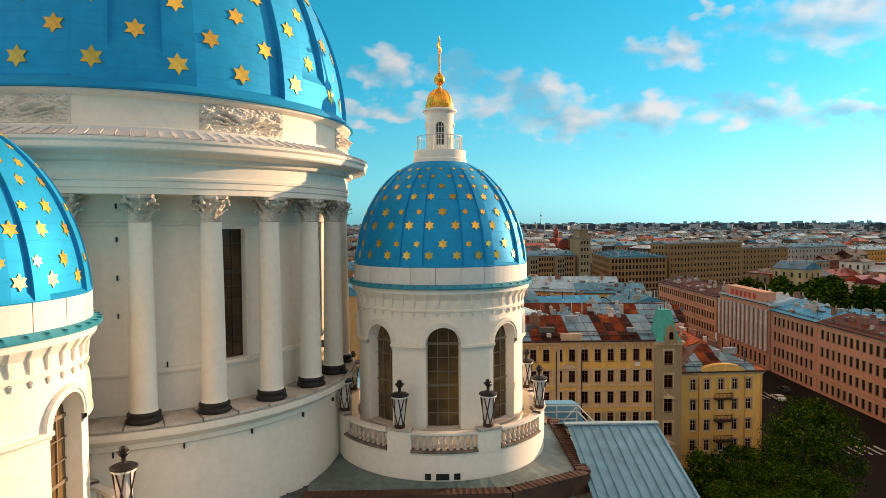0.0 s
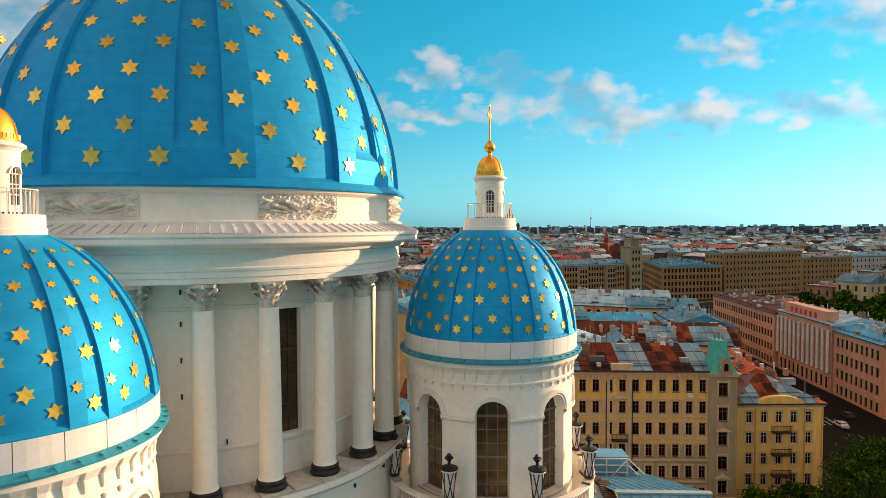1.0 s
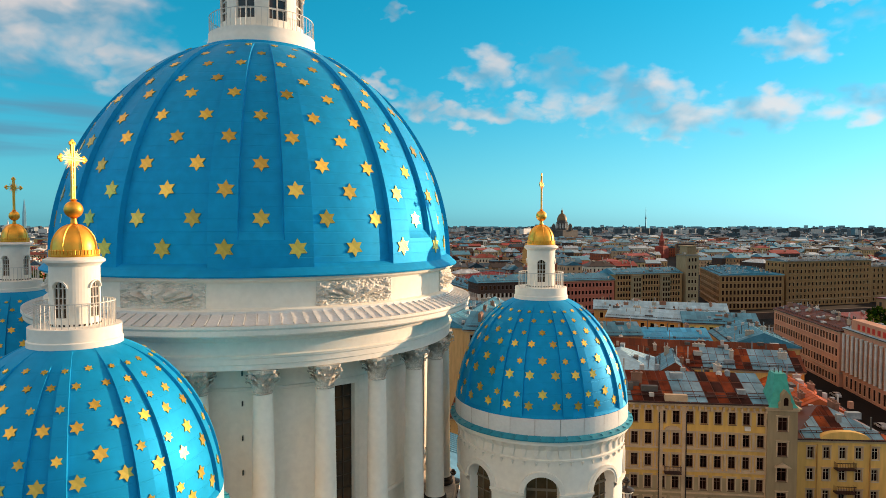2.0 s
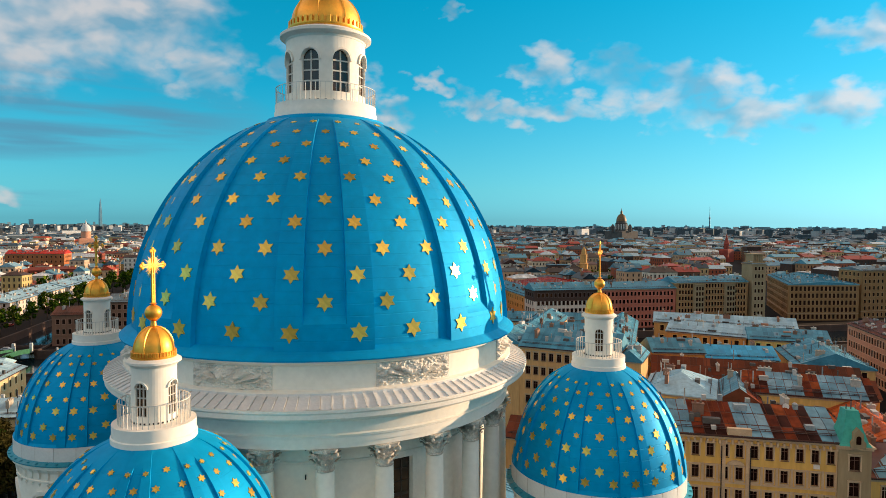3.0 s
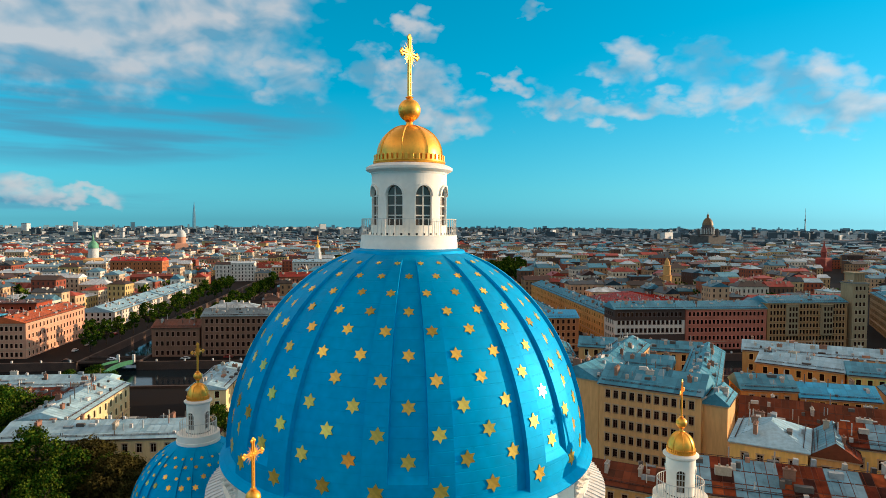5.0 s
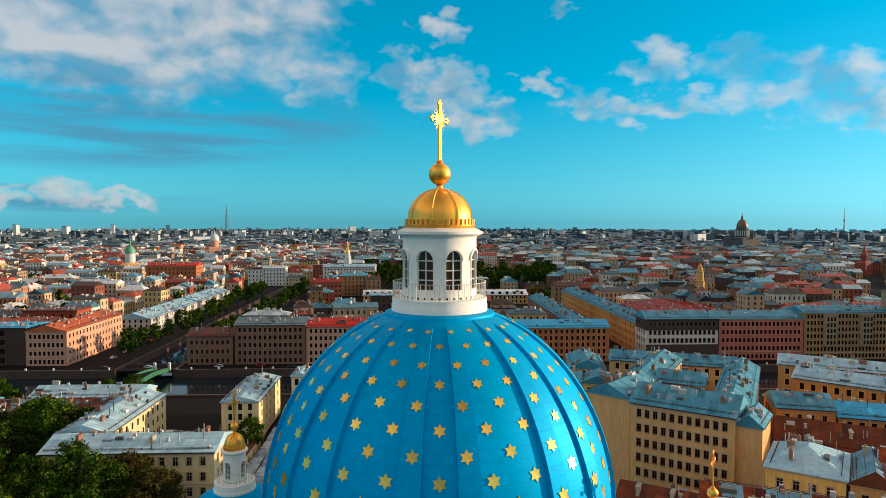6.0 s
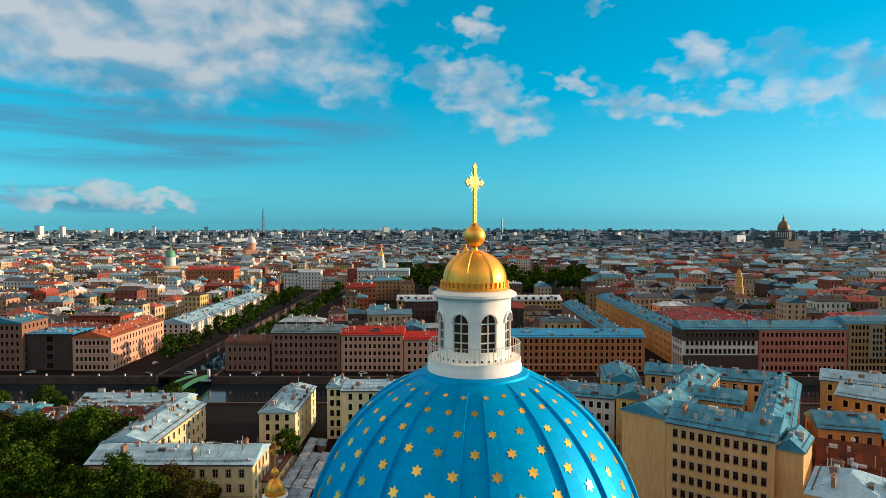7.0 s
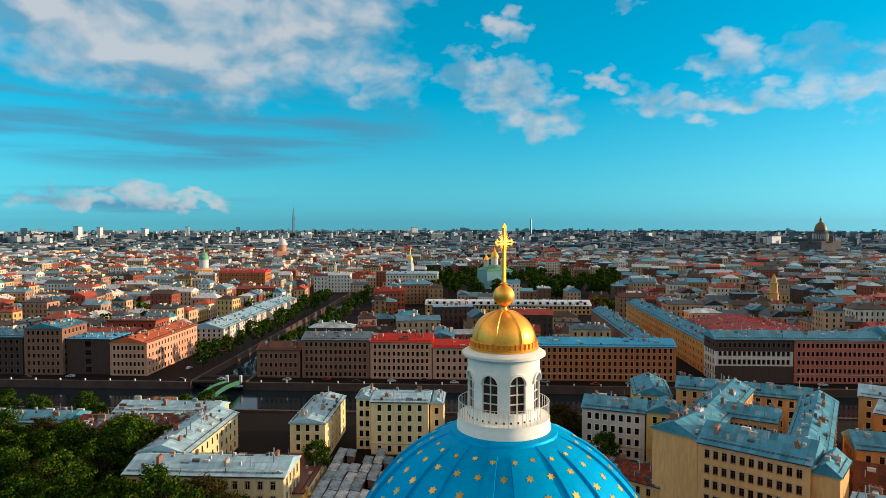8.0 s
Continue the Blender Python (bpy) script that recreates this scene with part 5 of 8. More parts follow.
def corners(x, y, ang, L, W):
    c, s = math.cos(radians(ang)), math.sin(radians(ang))
    return [(x + c * a - s * b, y + s * a + c * b) for a, b in ((0, 0), (L, 0), (L, W), (0, W))]


def roof_mesh(base, z, kind, h, over=0.45, seams=True, panels=False):
    """A pitched metal roof with standing seams over a four-cornered plan."""
    s = Soup()
    p = [Vector(q) for q in base]
    ux, uy = (p[1] - p[0]).normalized(), (p[3] - p[0]).normalized()
    L, W = (p[1] - p[0]).length + 2 * over, (p[3] - p[0]).length + 2 * over
    o = p[0] - ux * over - uy * over
    turn = W > L
    if turn:
        o, ux, uy, L, W = o + ux * L, uy, -ux, W, L

    def P(a, b, zz):
        q = o + ux * a + uy * b
        return (q.x, q.y, zz)
    hip = min(W / 2, L / 2 - 0.5) if kind == "hip" else 0.0
    A, B = P(hip, W / 2, z + h), P(L - hip, W / 2, z + h)
    q = [P(0, 0, z), P(L, 0, z), P(L, W, z), P(0, W, z)]
    lo = [P(0, 0, z - 0.22), P(L, 0, z - 0.22), P(L, W, z - 0.22), P(0, W, z - 0.22)]
    if kind == "flat":
        s.solid([v[:2] for v in q], z - 0.22, z + 0.25)
        return s
    s.poly([q[0], q[1], B, A]); s.poly([q[2], q[3], A, B])
    s.poly([q[1], q[2], B]); s.poly([q[3], q[0], A])
    for i in range(4):
        s.poly([lo[i], lo[(i + 1) % 4], q[(i + 1) % 4], q[i]])
    s.poly(lo[::-1])
    if panels:
        n, rowsn = int(L / 1.6), 3
        for i in range(n):
            for side in (0, 1):
                for k in range(rowsn):
                    pts = []
                    for aa, kk in ((i, k), (i + 1, k), (i + 1, k + 1), (i, k + 1)):
                        a = L * aa / n + (0.05 if aa == i else -0.05)
                        t = min(1.0, (a / hip) if hip and a < hip else ((L - a) / hip) if hip and a > L - hip else 1.0)
                        f = min((kk + (0.04 if kk == k else -0.04)) / rowsn, t)
                        b0 = 0.0 if side == 0 else W
                        pts.append(P(a, b0 + (W / 2 - b0) * f, z + h * f + 0.05))
                    if (Vector(pts[0]) - Vector(pts[3])).length > 0.1:
                        s.poly(pts if side == 0 else pts[::-1])
    if seams:
        n = int(L / 1.5)
        for i in range(1, n):
            a = L * i / n
            for side in (0, 1):
                b0 = 0.0 if side == 0 else W
                t = min(1.0, (a / hip) if hip and a < hip else ((L - a) / hip) if hip and a > L - hip else 1.0)
                b1 = b0 + (W / 2 - b0) * t
                z1 = z + h * t
                for g in (0.05,):
                    s.poly([P(a - g, b0, z + 0.01), P(a + g, b0, z + 0.01), P(a + g, b1, z1 + 0.07), P(a - g, b1, z1 + 0.07)] if side else [P(a + g, b0, z + 0.01), P(a - g, b0, z + 0.01), P(a - g, b1, z1 + 0.07), P(a + g, b1, z1 + 0.07)])
                    s.poly([P(a - g, b0, z), P(a - g, b0, z + 0.08), P(a - g, b1, z1 + 0.08), P(a - g, b1, z1)])
    return s


def chimney(parent, x, y, z, w, l, h, ang, name="chimney"):
    bm = bmesh.new()
    add_box(bm, -l / 2, -w / 2, 0, l / 2, w / 2, h)
    add_box(bm, -l / 2 - 0.1, -w / 2 - 0.1, h, l / 2 + 0.1, w / 2 + 0.1, h + 0.18)
    for k in range(max(1, int(l / 0.8))):
        c = -l / 2 + (k + 0.5) * l / max(1, int(l / 0.8))
        add_box(bm, c - 0.15, -0.15, h + 0.18, c + 0.15, 0.15, h + 0.55)
    ob = part(name, bm, M_CHIM, parent)
    ob.matrix_basis = pose(x, y, z, 0, 0, ang)


HOUSES = []
M_PIPE = ramp_mat("roof_clutter", [(0.50, 0.46, 0.40), (0.10, 0.09, 0.08), (0.30, 0.34, 0.36), (0.42, 0.20, 0.12), (0.62, 0.60, 0.56)], 0.7)
clut = random.Random(11)


def roof_clutter(parent, base, H, rh, kind, n):
    """Small hatches, pipes, vents and aerials on a roof, too small to pick apart."""
    s = Soup()
    p0 = Vector(base[0])
    ux, uy = Vector(base[1]) - p0, Vector(base[3]) - p0
    if ux.length < uy.length:
        p0, ux, uy = p0 + ux, uy, -ux
    for k in range(n):
        f, g = clut.uniform(0.04, 0.96), clut.uniform(0.06, 0.94)
        q = p0 + ux * f + uy * g
        z = H + (0 if kind == "flat" else rh * (1 - abs(g - 0.5) * 2)) - 0.3
        t = clut.random()
        w, l, h = (0.10, 0.10, clut.uniform(1.5, 3.2)) if t < 0.3 else (0.35, 0.35, clut.uniform(0.9, 1.6)) if t < 0.65 else (0.5, clut.uniform(0.6, 1.4), clut.uniform(0.7, 1.2))
        dx, dy = ux.normalized() * l, uy.normalized() * w
        s.solid([tuple(q - dx - dy), tuple(q + dx - dy), tuple(q + dx + dy), tuple(q - dx + dy)], z, z + h)
    # snow rail along the front eave
    for side in (0, 1):
        a = p0 + uy * (0.06 if side == 0 else 0.94)
        z = H + (0 if kind == "flat" else rh * 0.12)
        m = max(2, int(ux.length / 2.2))
        for i in range(m):
            q = a + ux * ((i + 0.5) / m)
            s.solid([(q.x - 0.06, q.y - 0.06), (q.x + 0.06, q.y - 0.06), (q.x + 0.06, q.y + 0.06), (q.x - 0.06, q.y + 0.06)], z - 0.2, z + 0.55, 1)
        n = uy.normalized() * 0.06
        b, d = a + ux * 0.01, a + ux * 0.99
        for zz in (0.25, 0.5):
            s.solid([tuple(b - n), tuple(d - n), tuple(d + n), tuple(b + n)], z + zz, z + zz + 0.07, 1, bottom=True)
        # gutter along the eave
        n = uy.normalized()
        b, d = (p0 - n * 0.56, p0 - n * 0.44) if side == 0 else (p0 + uy + n * 0.44, p0 + uy + n * 0.56)
        s.solid([tuple(b), tuple(b + ux), tuple(d + ux), tuple(d)], H - 0.2, H + 0.03, 1, bottom=True)
    if s.f:
        tagged(part("roof_fitting", s.mesh("roof_fitting", [M_PIPE, M_BRACE]), None, parent), kind="stuff")




def house(x, y, ang, L, W, H, floors, bays, wall, roof, label, kind="gable", rh=3.2, sides="frbl", side_bays=None, ww=1.15, wh=1.9, sill=0.95, chim=3, bands=True, group="", name="house", z0=0.0, stretches=None, base=None, margin=1.2, lower=None):
    """A street house from its front-left corner; the front runs along ang."""
    base = base or corners(x, y, ang, L, W)
    HOUSES.append((base, H))
    T = thing(name, label, "house", group=group)
    if wall in ("yellow", "butter", "white"):
        T["white_frames"] = True
    s = Soup()
    mid = (Vector(base[0]) + Vector(base[2])) / 2
    glass = Soup() if (mid - Vector((17, -43))).length > 215 else None
    rim = Soup()
    if glass:
        ww, wh = ww * 1.15, wh * 1.15
        glass.poly([(*base[0], -1), (*base[1], -1), (*base[2], -1)])
    body = new("wall", bpy.data.meshes.new("wall"))
    body.parent = T
    sb = side_bays if side_bays is not None else max(1, int(W / 3.4))
    for key, i, n in (("f", 0, bays), ("r", 1, sb), ("b", 2, bays), ("l", 3, sb)):
        facade(s, base[i], base[(i + 1) % 4], z0, H, floors if key in sides else 0, n, ww, wh, sill, T, margin, glass, rim)
    if glass and len(glass.f) > 1:
        tagged(part("window_pane", glass.mesh("window_pane", [M_PANE]), None, T), kind="stuff")
    if rim.f:
        tagged(part("window_surround", rim.mesh("window_surround", [M_RIM[wall]]), None, T), kind="stuff")
    old = body.data
    if lower:
        # the lower storeys are plastered in another colour
        s.m = [1 if max(s.v[q][2] for q in f) < lower[1] else 0 for f in s.f]
    body.data = s.mesh("wall", [M_WALL[wall]] + ([M_WALL[lower[0]]] if lower else []))
    bpy.data.meshes.remove(old)
    if bands:
        s = Soup()
        p = [Vector(q) for q in base]
        mid = sum(p, Vector((0, 0))) / 4

        ux, uy = (p[1] - p[0]).normalized(), (p[3] - p[0]).normalized()

        def ring(k):
            return [p[0] - ux * k - uy * k, p[1] + ux * k - uy * k, p[2] + ux * k + uy * k, p[3] - ux * k + uy * k]
        s.solid([tuple(q) for q in ring(0.40)], H - 0.28, H - 0.04, bottom=True)
        s.solid([tuple(q) for q in ring(0.20)], H - 0.60, H - 0.28, top=False, bottom=True)
        if floors > 2:
            zz = z0 + (H - z0 - 0.6) / floors + 0.05
            line = Soup()
            line.solid([tuple(q) for q in ring(0.14)], zz, zz + 0.22, bottom=True)
            part("string_course", line.mesh("string_course", [M_WALL[wall] if wall in ("brick", "dark", "grey", "brown") else M_CORN]), None, T)
        part("cornice", s.mesh("cornice", [M_WALL[wall] if wall in ("brick", "dark", "grey", "brown") else M_CORN]), None, T)
    if roof:
        near = (mid - Vector((17, -43))).length < 330
        ux0 = (Vector(base[1]) - Vector(base[0])).normalized()
        part("roof", roof_mesh(base, H, kind, rh, seams=False).mesh("roof", [M_RF[roof] if roof != "mixed" else M_RF["brown"]]), None, T)
        if kind != "flat":
            rs = roof_mesh(base, H, kind, rh, panels=near or roof == "mixed", seams=True)
            cut = Soup()
            for f in rs.f[9:]:
                cut.poly([rs.v[i] for i in f])
            if stretches:
                # sheets of two colours, by stretches along the front
                for i in range(len(cut.f)):
                    c = sum((Vector(cut.v[q]) for q in cut.f[i]), Vector()) / len(cut.f[i])
                    f = (c.xy - Vector(base[0])).dot(ux0)
                    cut.m[i] = next((k for a, b, k in stretches if a <= f < b), 0)
                tagged(part("roof_sheet", cut.mesh("roof_sheet", [M_RUSTY, M_PATCHB, M_RF["orange"]]), None, T), kind="stuff")
            elif cut.f:
                tagged(part("roof_sheet", cut.mesh("roof_sheet", [M_SHT[roof]]), None, T), kind="stuff")
        roof_clutter(T, base, H, rh, kind, min(60, int(L * W / 22)))
        ux, uy = Vector(base[1]) - Vector(base[0]), Vector(base[3]) - Vector(base[0])
        long_x = ux.length >= uy.length
        for k in range(chim):
            f = (k + 0.5) / chim + random.uniform(-0.06, 0.06)
            g = random.choice((0.30, 0.68)) + random.uniform(-0.05, 0.05)
            q = Vector(base[0]) + (ux * f + uy * g if long_x else ux * g + uy * f)
            zz = H + rh * (1 - abs(g - 0.5) * 2) * (0 if kind == "flat" else 1)
            chimney(T, q.x, q.y, zz - 0.4, 0.7, random.uniform(0.9, 2.6), random.uniform(1.3, 2.1), ang + (0 if random.random() < 0.6 else 90))
    return T


def uhouse(u0, u1, v0, v1, H, floors, bays, wall, roof, label, **kw):
    x, y = uv(u0, v0)
    return house(x, y, CITY, u1 - u0, v1 - v0, H, floors, bays, wall, roof, label, **kw)


# far quay, from west to east
Q = "houses along the far quay"
uhouse(-330, -288, 283, 299, 19, 4, 12, "brown", "grey", "brown plastered quay house with grey metal roof", group=Q, sides="fr")
uhouse(-287, -243, 283, 300, 20, 5, 13, "dark", "blue", "dark plastered quay house with pale blue roof", group=Q, sides="fr")
uhouse(-242, -221, 283, 305, 25, 6, 7, "brown", "blue", "tall brown quay house with blue-grey roof", group=Q, sides="fr", rh=2.5)
uhouse(-220, -196, 285, 305, 19, 4, 1, "dark", "sky", "dark windowless-looking modern block on the quay", group=Q, kind="flat", rh=0.5, sides="fr", ww=3.0, wh=5)
uhouse(-195, -175, 283, 345, 17.5, 4, 8, "pink", "orange", "pink corner house with orange metal roof by the canal", group=Q, sides="fr", side_bays=17, rh=3)
uhouse(-116, -93, 283, 300, 14.5, 3, 8, "brown", "brown", "low brown house at the canal mouth", group=Q, sides="fl")
uhouse(-92, -56.5, 283, 300, 20, 5, 13, "brown", "grey", "long brown quay house with grey roof", group=Q, sides="fl")
uhouse(-56, -24, 283, 298, 19, 5, 12, "pink", "red", "rose quay house with bright red metal roof", group=Q, sides="f", rh=3.6)
uhouse(-23.5, 22, 283, 297, 16.5, 4, 15, "pink", "red", "lower rose quay house with red roof", group=Q, sides="f", rh=3.2)
uhouse(22.5, 100.5, 283, 298, 17.8, 5, 27, "rust", "sky", "long orange-brown quay house with bright blue roof", group=Q, sides="fr", rh=3.4, ww=1.2, wh=1.9)
gw = uhouse(120, 158.5, 283, 299, 22, 5, 15, "dark", "blue", "grey-white quay house with dark attic and ground floor", group=Q, sides="fl", rh=3.6, lower=("white", 17.4))
s = Soup()
s.solid([uv(119.9, 282.8), uv(158.6, 282.8), uv(158.6, 283.1), uv(119.9, 283.1)], 0, 8.6)
part("ground_floor", s.mesh("ground_floor", [M_WALL["dark"]]), None, gw, "dark rusticated ground floor")
uhouse(159, 204.5, 283, 299, 22, 5, 19, "rose", "blue", "rose-brown quay house with blue-grey roof", group=Q, sides="f", rh=3.4)
bay_house = uhouse(205, 251, 283, 300, 25, 7, 23, "beige", "blue", "tall beige quay house with bay windows", group=Q, sides="f", rh=3, ww=1.05, wh=1.9)
for u in (219.0, 239.0):
    s, g = Soup(), Soup()
    s.solid([uv(u - 2.9, 281.7), uv(u + 2.9, 281.7), uv(u + 3.6, 283.05), uv(u - 3.6, 283.05)], 7.2, 23.6, bottom=True)
    s.solid([uv(u - 3.1, 281.4), uv(u + 3.1, 281.4), uv(u + 3.8, 283.05), uv(u - 3.8, 283.05)], 23.6, 24.0, bottom=True)
    for k in range(5):
        for x in (-1.8, 0.0, 1.8):
            g.solid([uv(u + x - 0.5, 281.62), uv(u + x + 0.5, 281.62), uv(u + x + 0.5, 281.75), uv(u + x - 0.5, 281.75)], 8.2 + 3.1 * k, 10.2 + 3.1 * k, bottom=True)
    oriel = part("bay_window", s.mesh("bay_window", [M_WALL["stone"]]), None, bay_house, "projecting bay with three windows a storey")
    tagged(part("window_pane", g.mesh("window_pane", [M_PANE]), None, oriel), kind="stuff")
t = uhouse(253.5, 262.5, 282.5, 292, 35.5, 8, 3, "stone", "grey", "beige corner house rising into a square tower", group=Q, sides="fr", kind="hip", rh=1.5, chim=0, name="tower_house")
s = Soup()
s.solid([uv(254.8, 284), uv(261.2, 284), uv(261.2, 290.5), uv(254.8, 290.5)], 36, 40.8)
for k, (g, z) in enumerate(((1.0, 35.6), (0.6, 40.6))):
    s.solid([uv(254.8 - g, 284 - g), uv(261.2 + g, 284 - g), uv(261.2 + g, 290.5 + g), uv(254.8 - g, 290.5 + g)], z, z + 0.6, bottom=True)
for i in range(5):
    s.solid([uv(254.7 + 1.5 * i, 283.6), uv(255.2 + 1.5 * i, 283.6), uv(255.2 + 1.5 * i, 284), uv(254.7 + 1.5 * i, 284)], 36.3, 40.5)
part("tower_crown", s.mesh("tower_crown", [M_WALL["stone"]]), None, t)
house(141, 383, 15, 44.5, 80, 22, 5, 16, "beige", "blue", "large beige office block beyond the bridge", group=Q, sides="fl", side_bays=26, rh=1.8, chim=3, ww=1.7, wh=2.4, base=[(141, 383), (184, 394.5), (193, 474), (150, 462.5)])
uhouse(339, 412, 292, 310, 30, 7, 22, "beige", "grey", "tall long beige office block", group=Q, sides="fl", rh=2, chim=3)
uhouse(413, 470, 296, 312, 25, 6, 14, "beige", "grey", "beige office wing with pale roof", group=Q, sides="fl", rh=2, chim=2)
uhouse(476, 560, 305, 322, 24, 5, 18, "grey", "blue", "grey house with blue-grey roof", group=Q, sides="fl", rh=3)
uhouse(566, 640, 300, 318, 20, 4, 16, "orange", "pale", "orange house with pale roof", group=Q, sides="fl", rh=3)

# near bank, west of the cathedral
uhouse(-97, -53, 120, 136, 12.6, 3, 12, "butter", "pale", "yellow two-wing house with pale blue metal roof", sides="fr", rh=2.6, chim=4, ww=1.3, wh=2.2, side_bays=4)
uhouse(-102, -87, 136.6, 178, 12.4, 3, 4, "butter", "pale", "yellow wing with pale metal roof", sides="rb", side_bays=10, rh=2.6, chim=4)
uhouse(-140, -96, 164, 180, 10.5, 3, 10, "butter", "mixed", "low yellow house with patched rusty roof", sides="f", rh=2.6, chim=4)
uhouse(-136, -98, 183, 198, 10.5, 3, 10, "butter", "pale", "low cream house with pale roof", sides="f", rh=2.6, chim=3)
uhouse(-180, -144, 168, 182, 11, 3, 9, "butter", "blue", "low yellow house with blue roof among trees", sides="fr", rh=2.4)
uhouse(-64, -52, 164, 198, 13.6, 4, 3, "butter", "pale", "bright yellow house with pale roof and lit side", sides="fr", side_bays=5, rh=1.6, chim=6)
uhouse(-38, -18, 173, 189, 18.5, 5, 5, "butter", "pale", "cream five-storey house with pale flat roof", sides="fr", rh=1.2, chim=2)
uhouse(-44, -38.3, 178, 190, 18.5, 5, 2, "butter", "pale", "narrow cream house wing with pale roof", sides="fl", rh=1.2, chim=2)
uhouse(-17.5, -13, 176, 190, 17.5, 4, 1, "butter", "pale", "small cream house wing with pale roof", sides="fr", rh=1.2, chim=2)
uhouse(-9, 4, 158, 172, 9.5, 2, 3, "butter", "orange", "low house with orange-red roof", sides="f", rh=2.8, chim=1)
uhouse(-22, -9, 140, 156, 6, 2, 3, "brown", "orange", "shed with orange-red roof", sides="f", rh=2.2, chim=0)
uhouse(-62, -50, 128, 158, 5.0, 1, 3, "butter", "brown", "low yellow garage row with dark brown roof", sides="fr", side_bays=5, rh=0.8, kind="flat", chim=0)

# big cream tenement and the blue roofs behind it
B = "tenements behind the cathedral"
house(2.4, 123.8, -13.0, 24.5, 15, 26.6, 7, 11, "cream", "blue", "large cream tenement with blue-grey metal roof", sides="f", rh=3.8, group=B, chim=3, ww=1.15, wh=1.95)
house(-9.5, 131.0, -20.0, 12.3, 15, 26.6, 7, 0, "cream", "blue", "blank cream firewall wing of the tenement", sides="", rh=3.0, group=B, chim=2)
house(26.5, 119.6, -13.0, 5.6, 12.5, 25.0, 6, 0, "cream", "blue", "blank cream side wing with blue roof", sides="f", rh=2.6, group=B, chim=1)
house(-6, 147.0, -8, 12, 52, 24, 6, 3, "cream", "blue", "cream courtyard wing with blue roof", sides="lr", rh=3, group=B, chim=4)
house(6.5, 160, -6, 13.5, 11, 24, 6, 9, "sand", "blue", "courtyard cross wing with blue roof", sides="f", rh=3, group=B, chim=3)
house(21, 134, -6, 10, 60, 24, 6, 3, "cream", "blue", "long east wing with blue-grey roof", sides="lr", rh=3, group=B, chim=5)
house(-12, 199, 2, 43, 12, 21.5, 6, 12, "cream", "blue", "cream house with pale chimneys and blue roof", sides="f", rh=3, group=B, chim=6)
house(-26, 196, 14, 13, 24, 18, 5, 4, "yellow", "blue", "yellow house with blue roof by the river", sides="fl", rh=3, group=B, chim=3)
house(-40.2, 176.1, 5.4, 21, 15, 16.4, 4, 7, "white", "blue", "cream-grey house with blue roof", sides="fl", rh=3, group=B, chim=3)
house(-18.8, 178.3, 5.4, 11, 13, 17.2, 4, 3, "yellow", "blue", "ochre yellow house with blue roof", sides="f", rh=2.6, group=B, chim=2)
house(-33, 136.5, -14, 26, 12, 11, 3, 8, "sand", "mixed", "low house with rusty patched roof", sides="f", rh=2.8, group=B, chim=3)
house(-13, 157, 8, 8, 15, 15, 4, 0, "sand", "brown", "blank sandy garden wall block", sides="", rh=0.5, kind="flat", group=B, chim=0)

# east of the tenement: yards and orange houses
E = "houses towards the avenue"
house(39, 158, 8, 15, 14, 20, 5, 4, "orange", "blue", "orange house with small balcony and blue roof", sides="fl", rh=3.2, group=E, chim=2)
house(54.5, 160, 4, 20, 13, 18.5, 5, 6, "orange", "sky", "orange house with bright blue roof", sides="f", rh=3, group=E, chim=2)
house(48, 200, -20, 26, 14, 20, 5, 7, "orange", "pale", "orange house with pale roof near the river", sides="fl", rh=3, group=E, chim=4)
house(73, 189, -6, 24, 14, 20, 5, 7, "yellow", "blue", "yellow house with blue roof", sides="f", rh=3, group=E, chim=4)
house(46, 222, -8, 50, 13, 20, 5, 13, "sand", "pale", "sandy river house with pale roof", sides="fl", rh=3, group=E, chim=6)
house(78, 158, -4, 20, 26, 18, 5, 6, "sand", "blue", "sandy house with large blue roof", sides="f", rh=4, group=E, chim=3)
house(18, 140, -10, 9, 14, 15, 4, 0, "rust", "brown", "brick yard block with brown roof", sides="", rh=2.4, group=E, chim=1)
house(36, 131, -6, 48, 15, 18, 5, 12, "rust", "brown", "long house with dark brown-red metal roof", sides="f", rh=5, group=E, chim=4)
house(31, 101, -12, 14, 17, 22.4, 5, 4, "yellow", "pale", "yellow yard house with pale patched roof", sides="fl", rh=3.4, group=E, chim=3, kind="hip")
house(45.5, 99, -10, 8, 16, 21.8, 5, 2, "sand", "mixed", "sandy yard house with patched roof", sides="f", rh=3, group=E, chim=2, stretches=((0, 5, 1),))
house(52, 104, -6, 24, 13, 22.8, 5, 6, "yellow", "mixed", "yellow house with balconies and patched roof", sides="f", rh=3.2, group=E, chim=3, stretches=((5, 11, 1), (15, 22.5, 1)))
house(58, 122, -6, 26, 10, 19, 5, 7, "orange", "brown", "orange house with brown roof", sides="f", rh=3, group=E, chim=3)
house(64.6, 80.2, -4.5, 11, 22, 19.8, 5, 3, "yellow", "orange", "yellow house with orange-red roof along the avenue", sides="r", side_bays=8, rh=3, group=E, chim=3)
house(2, 96, -8, 20, 12, 12, 3, 6, "sand", "brown", "low house with rusty brown roof", sides="f", rh=3, group=E, chim=3)

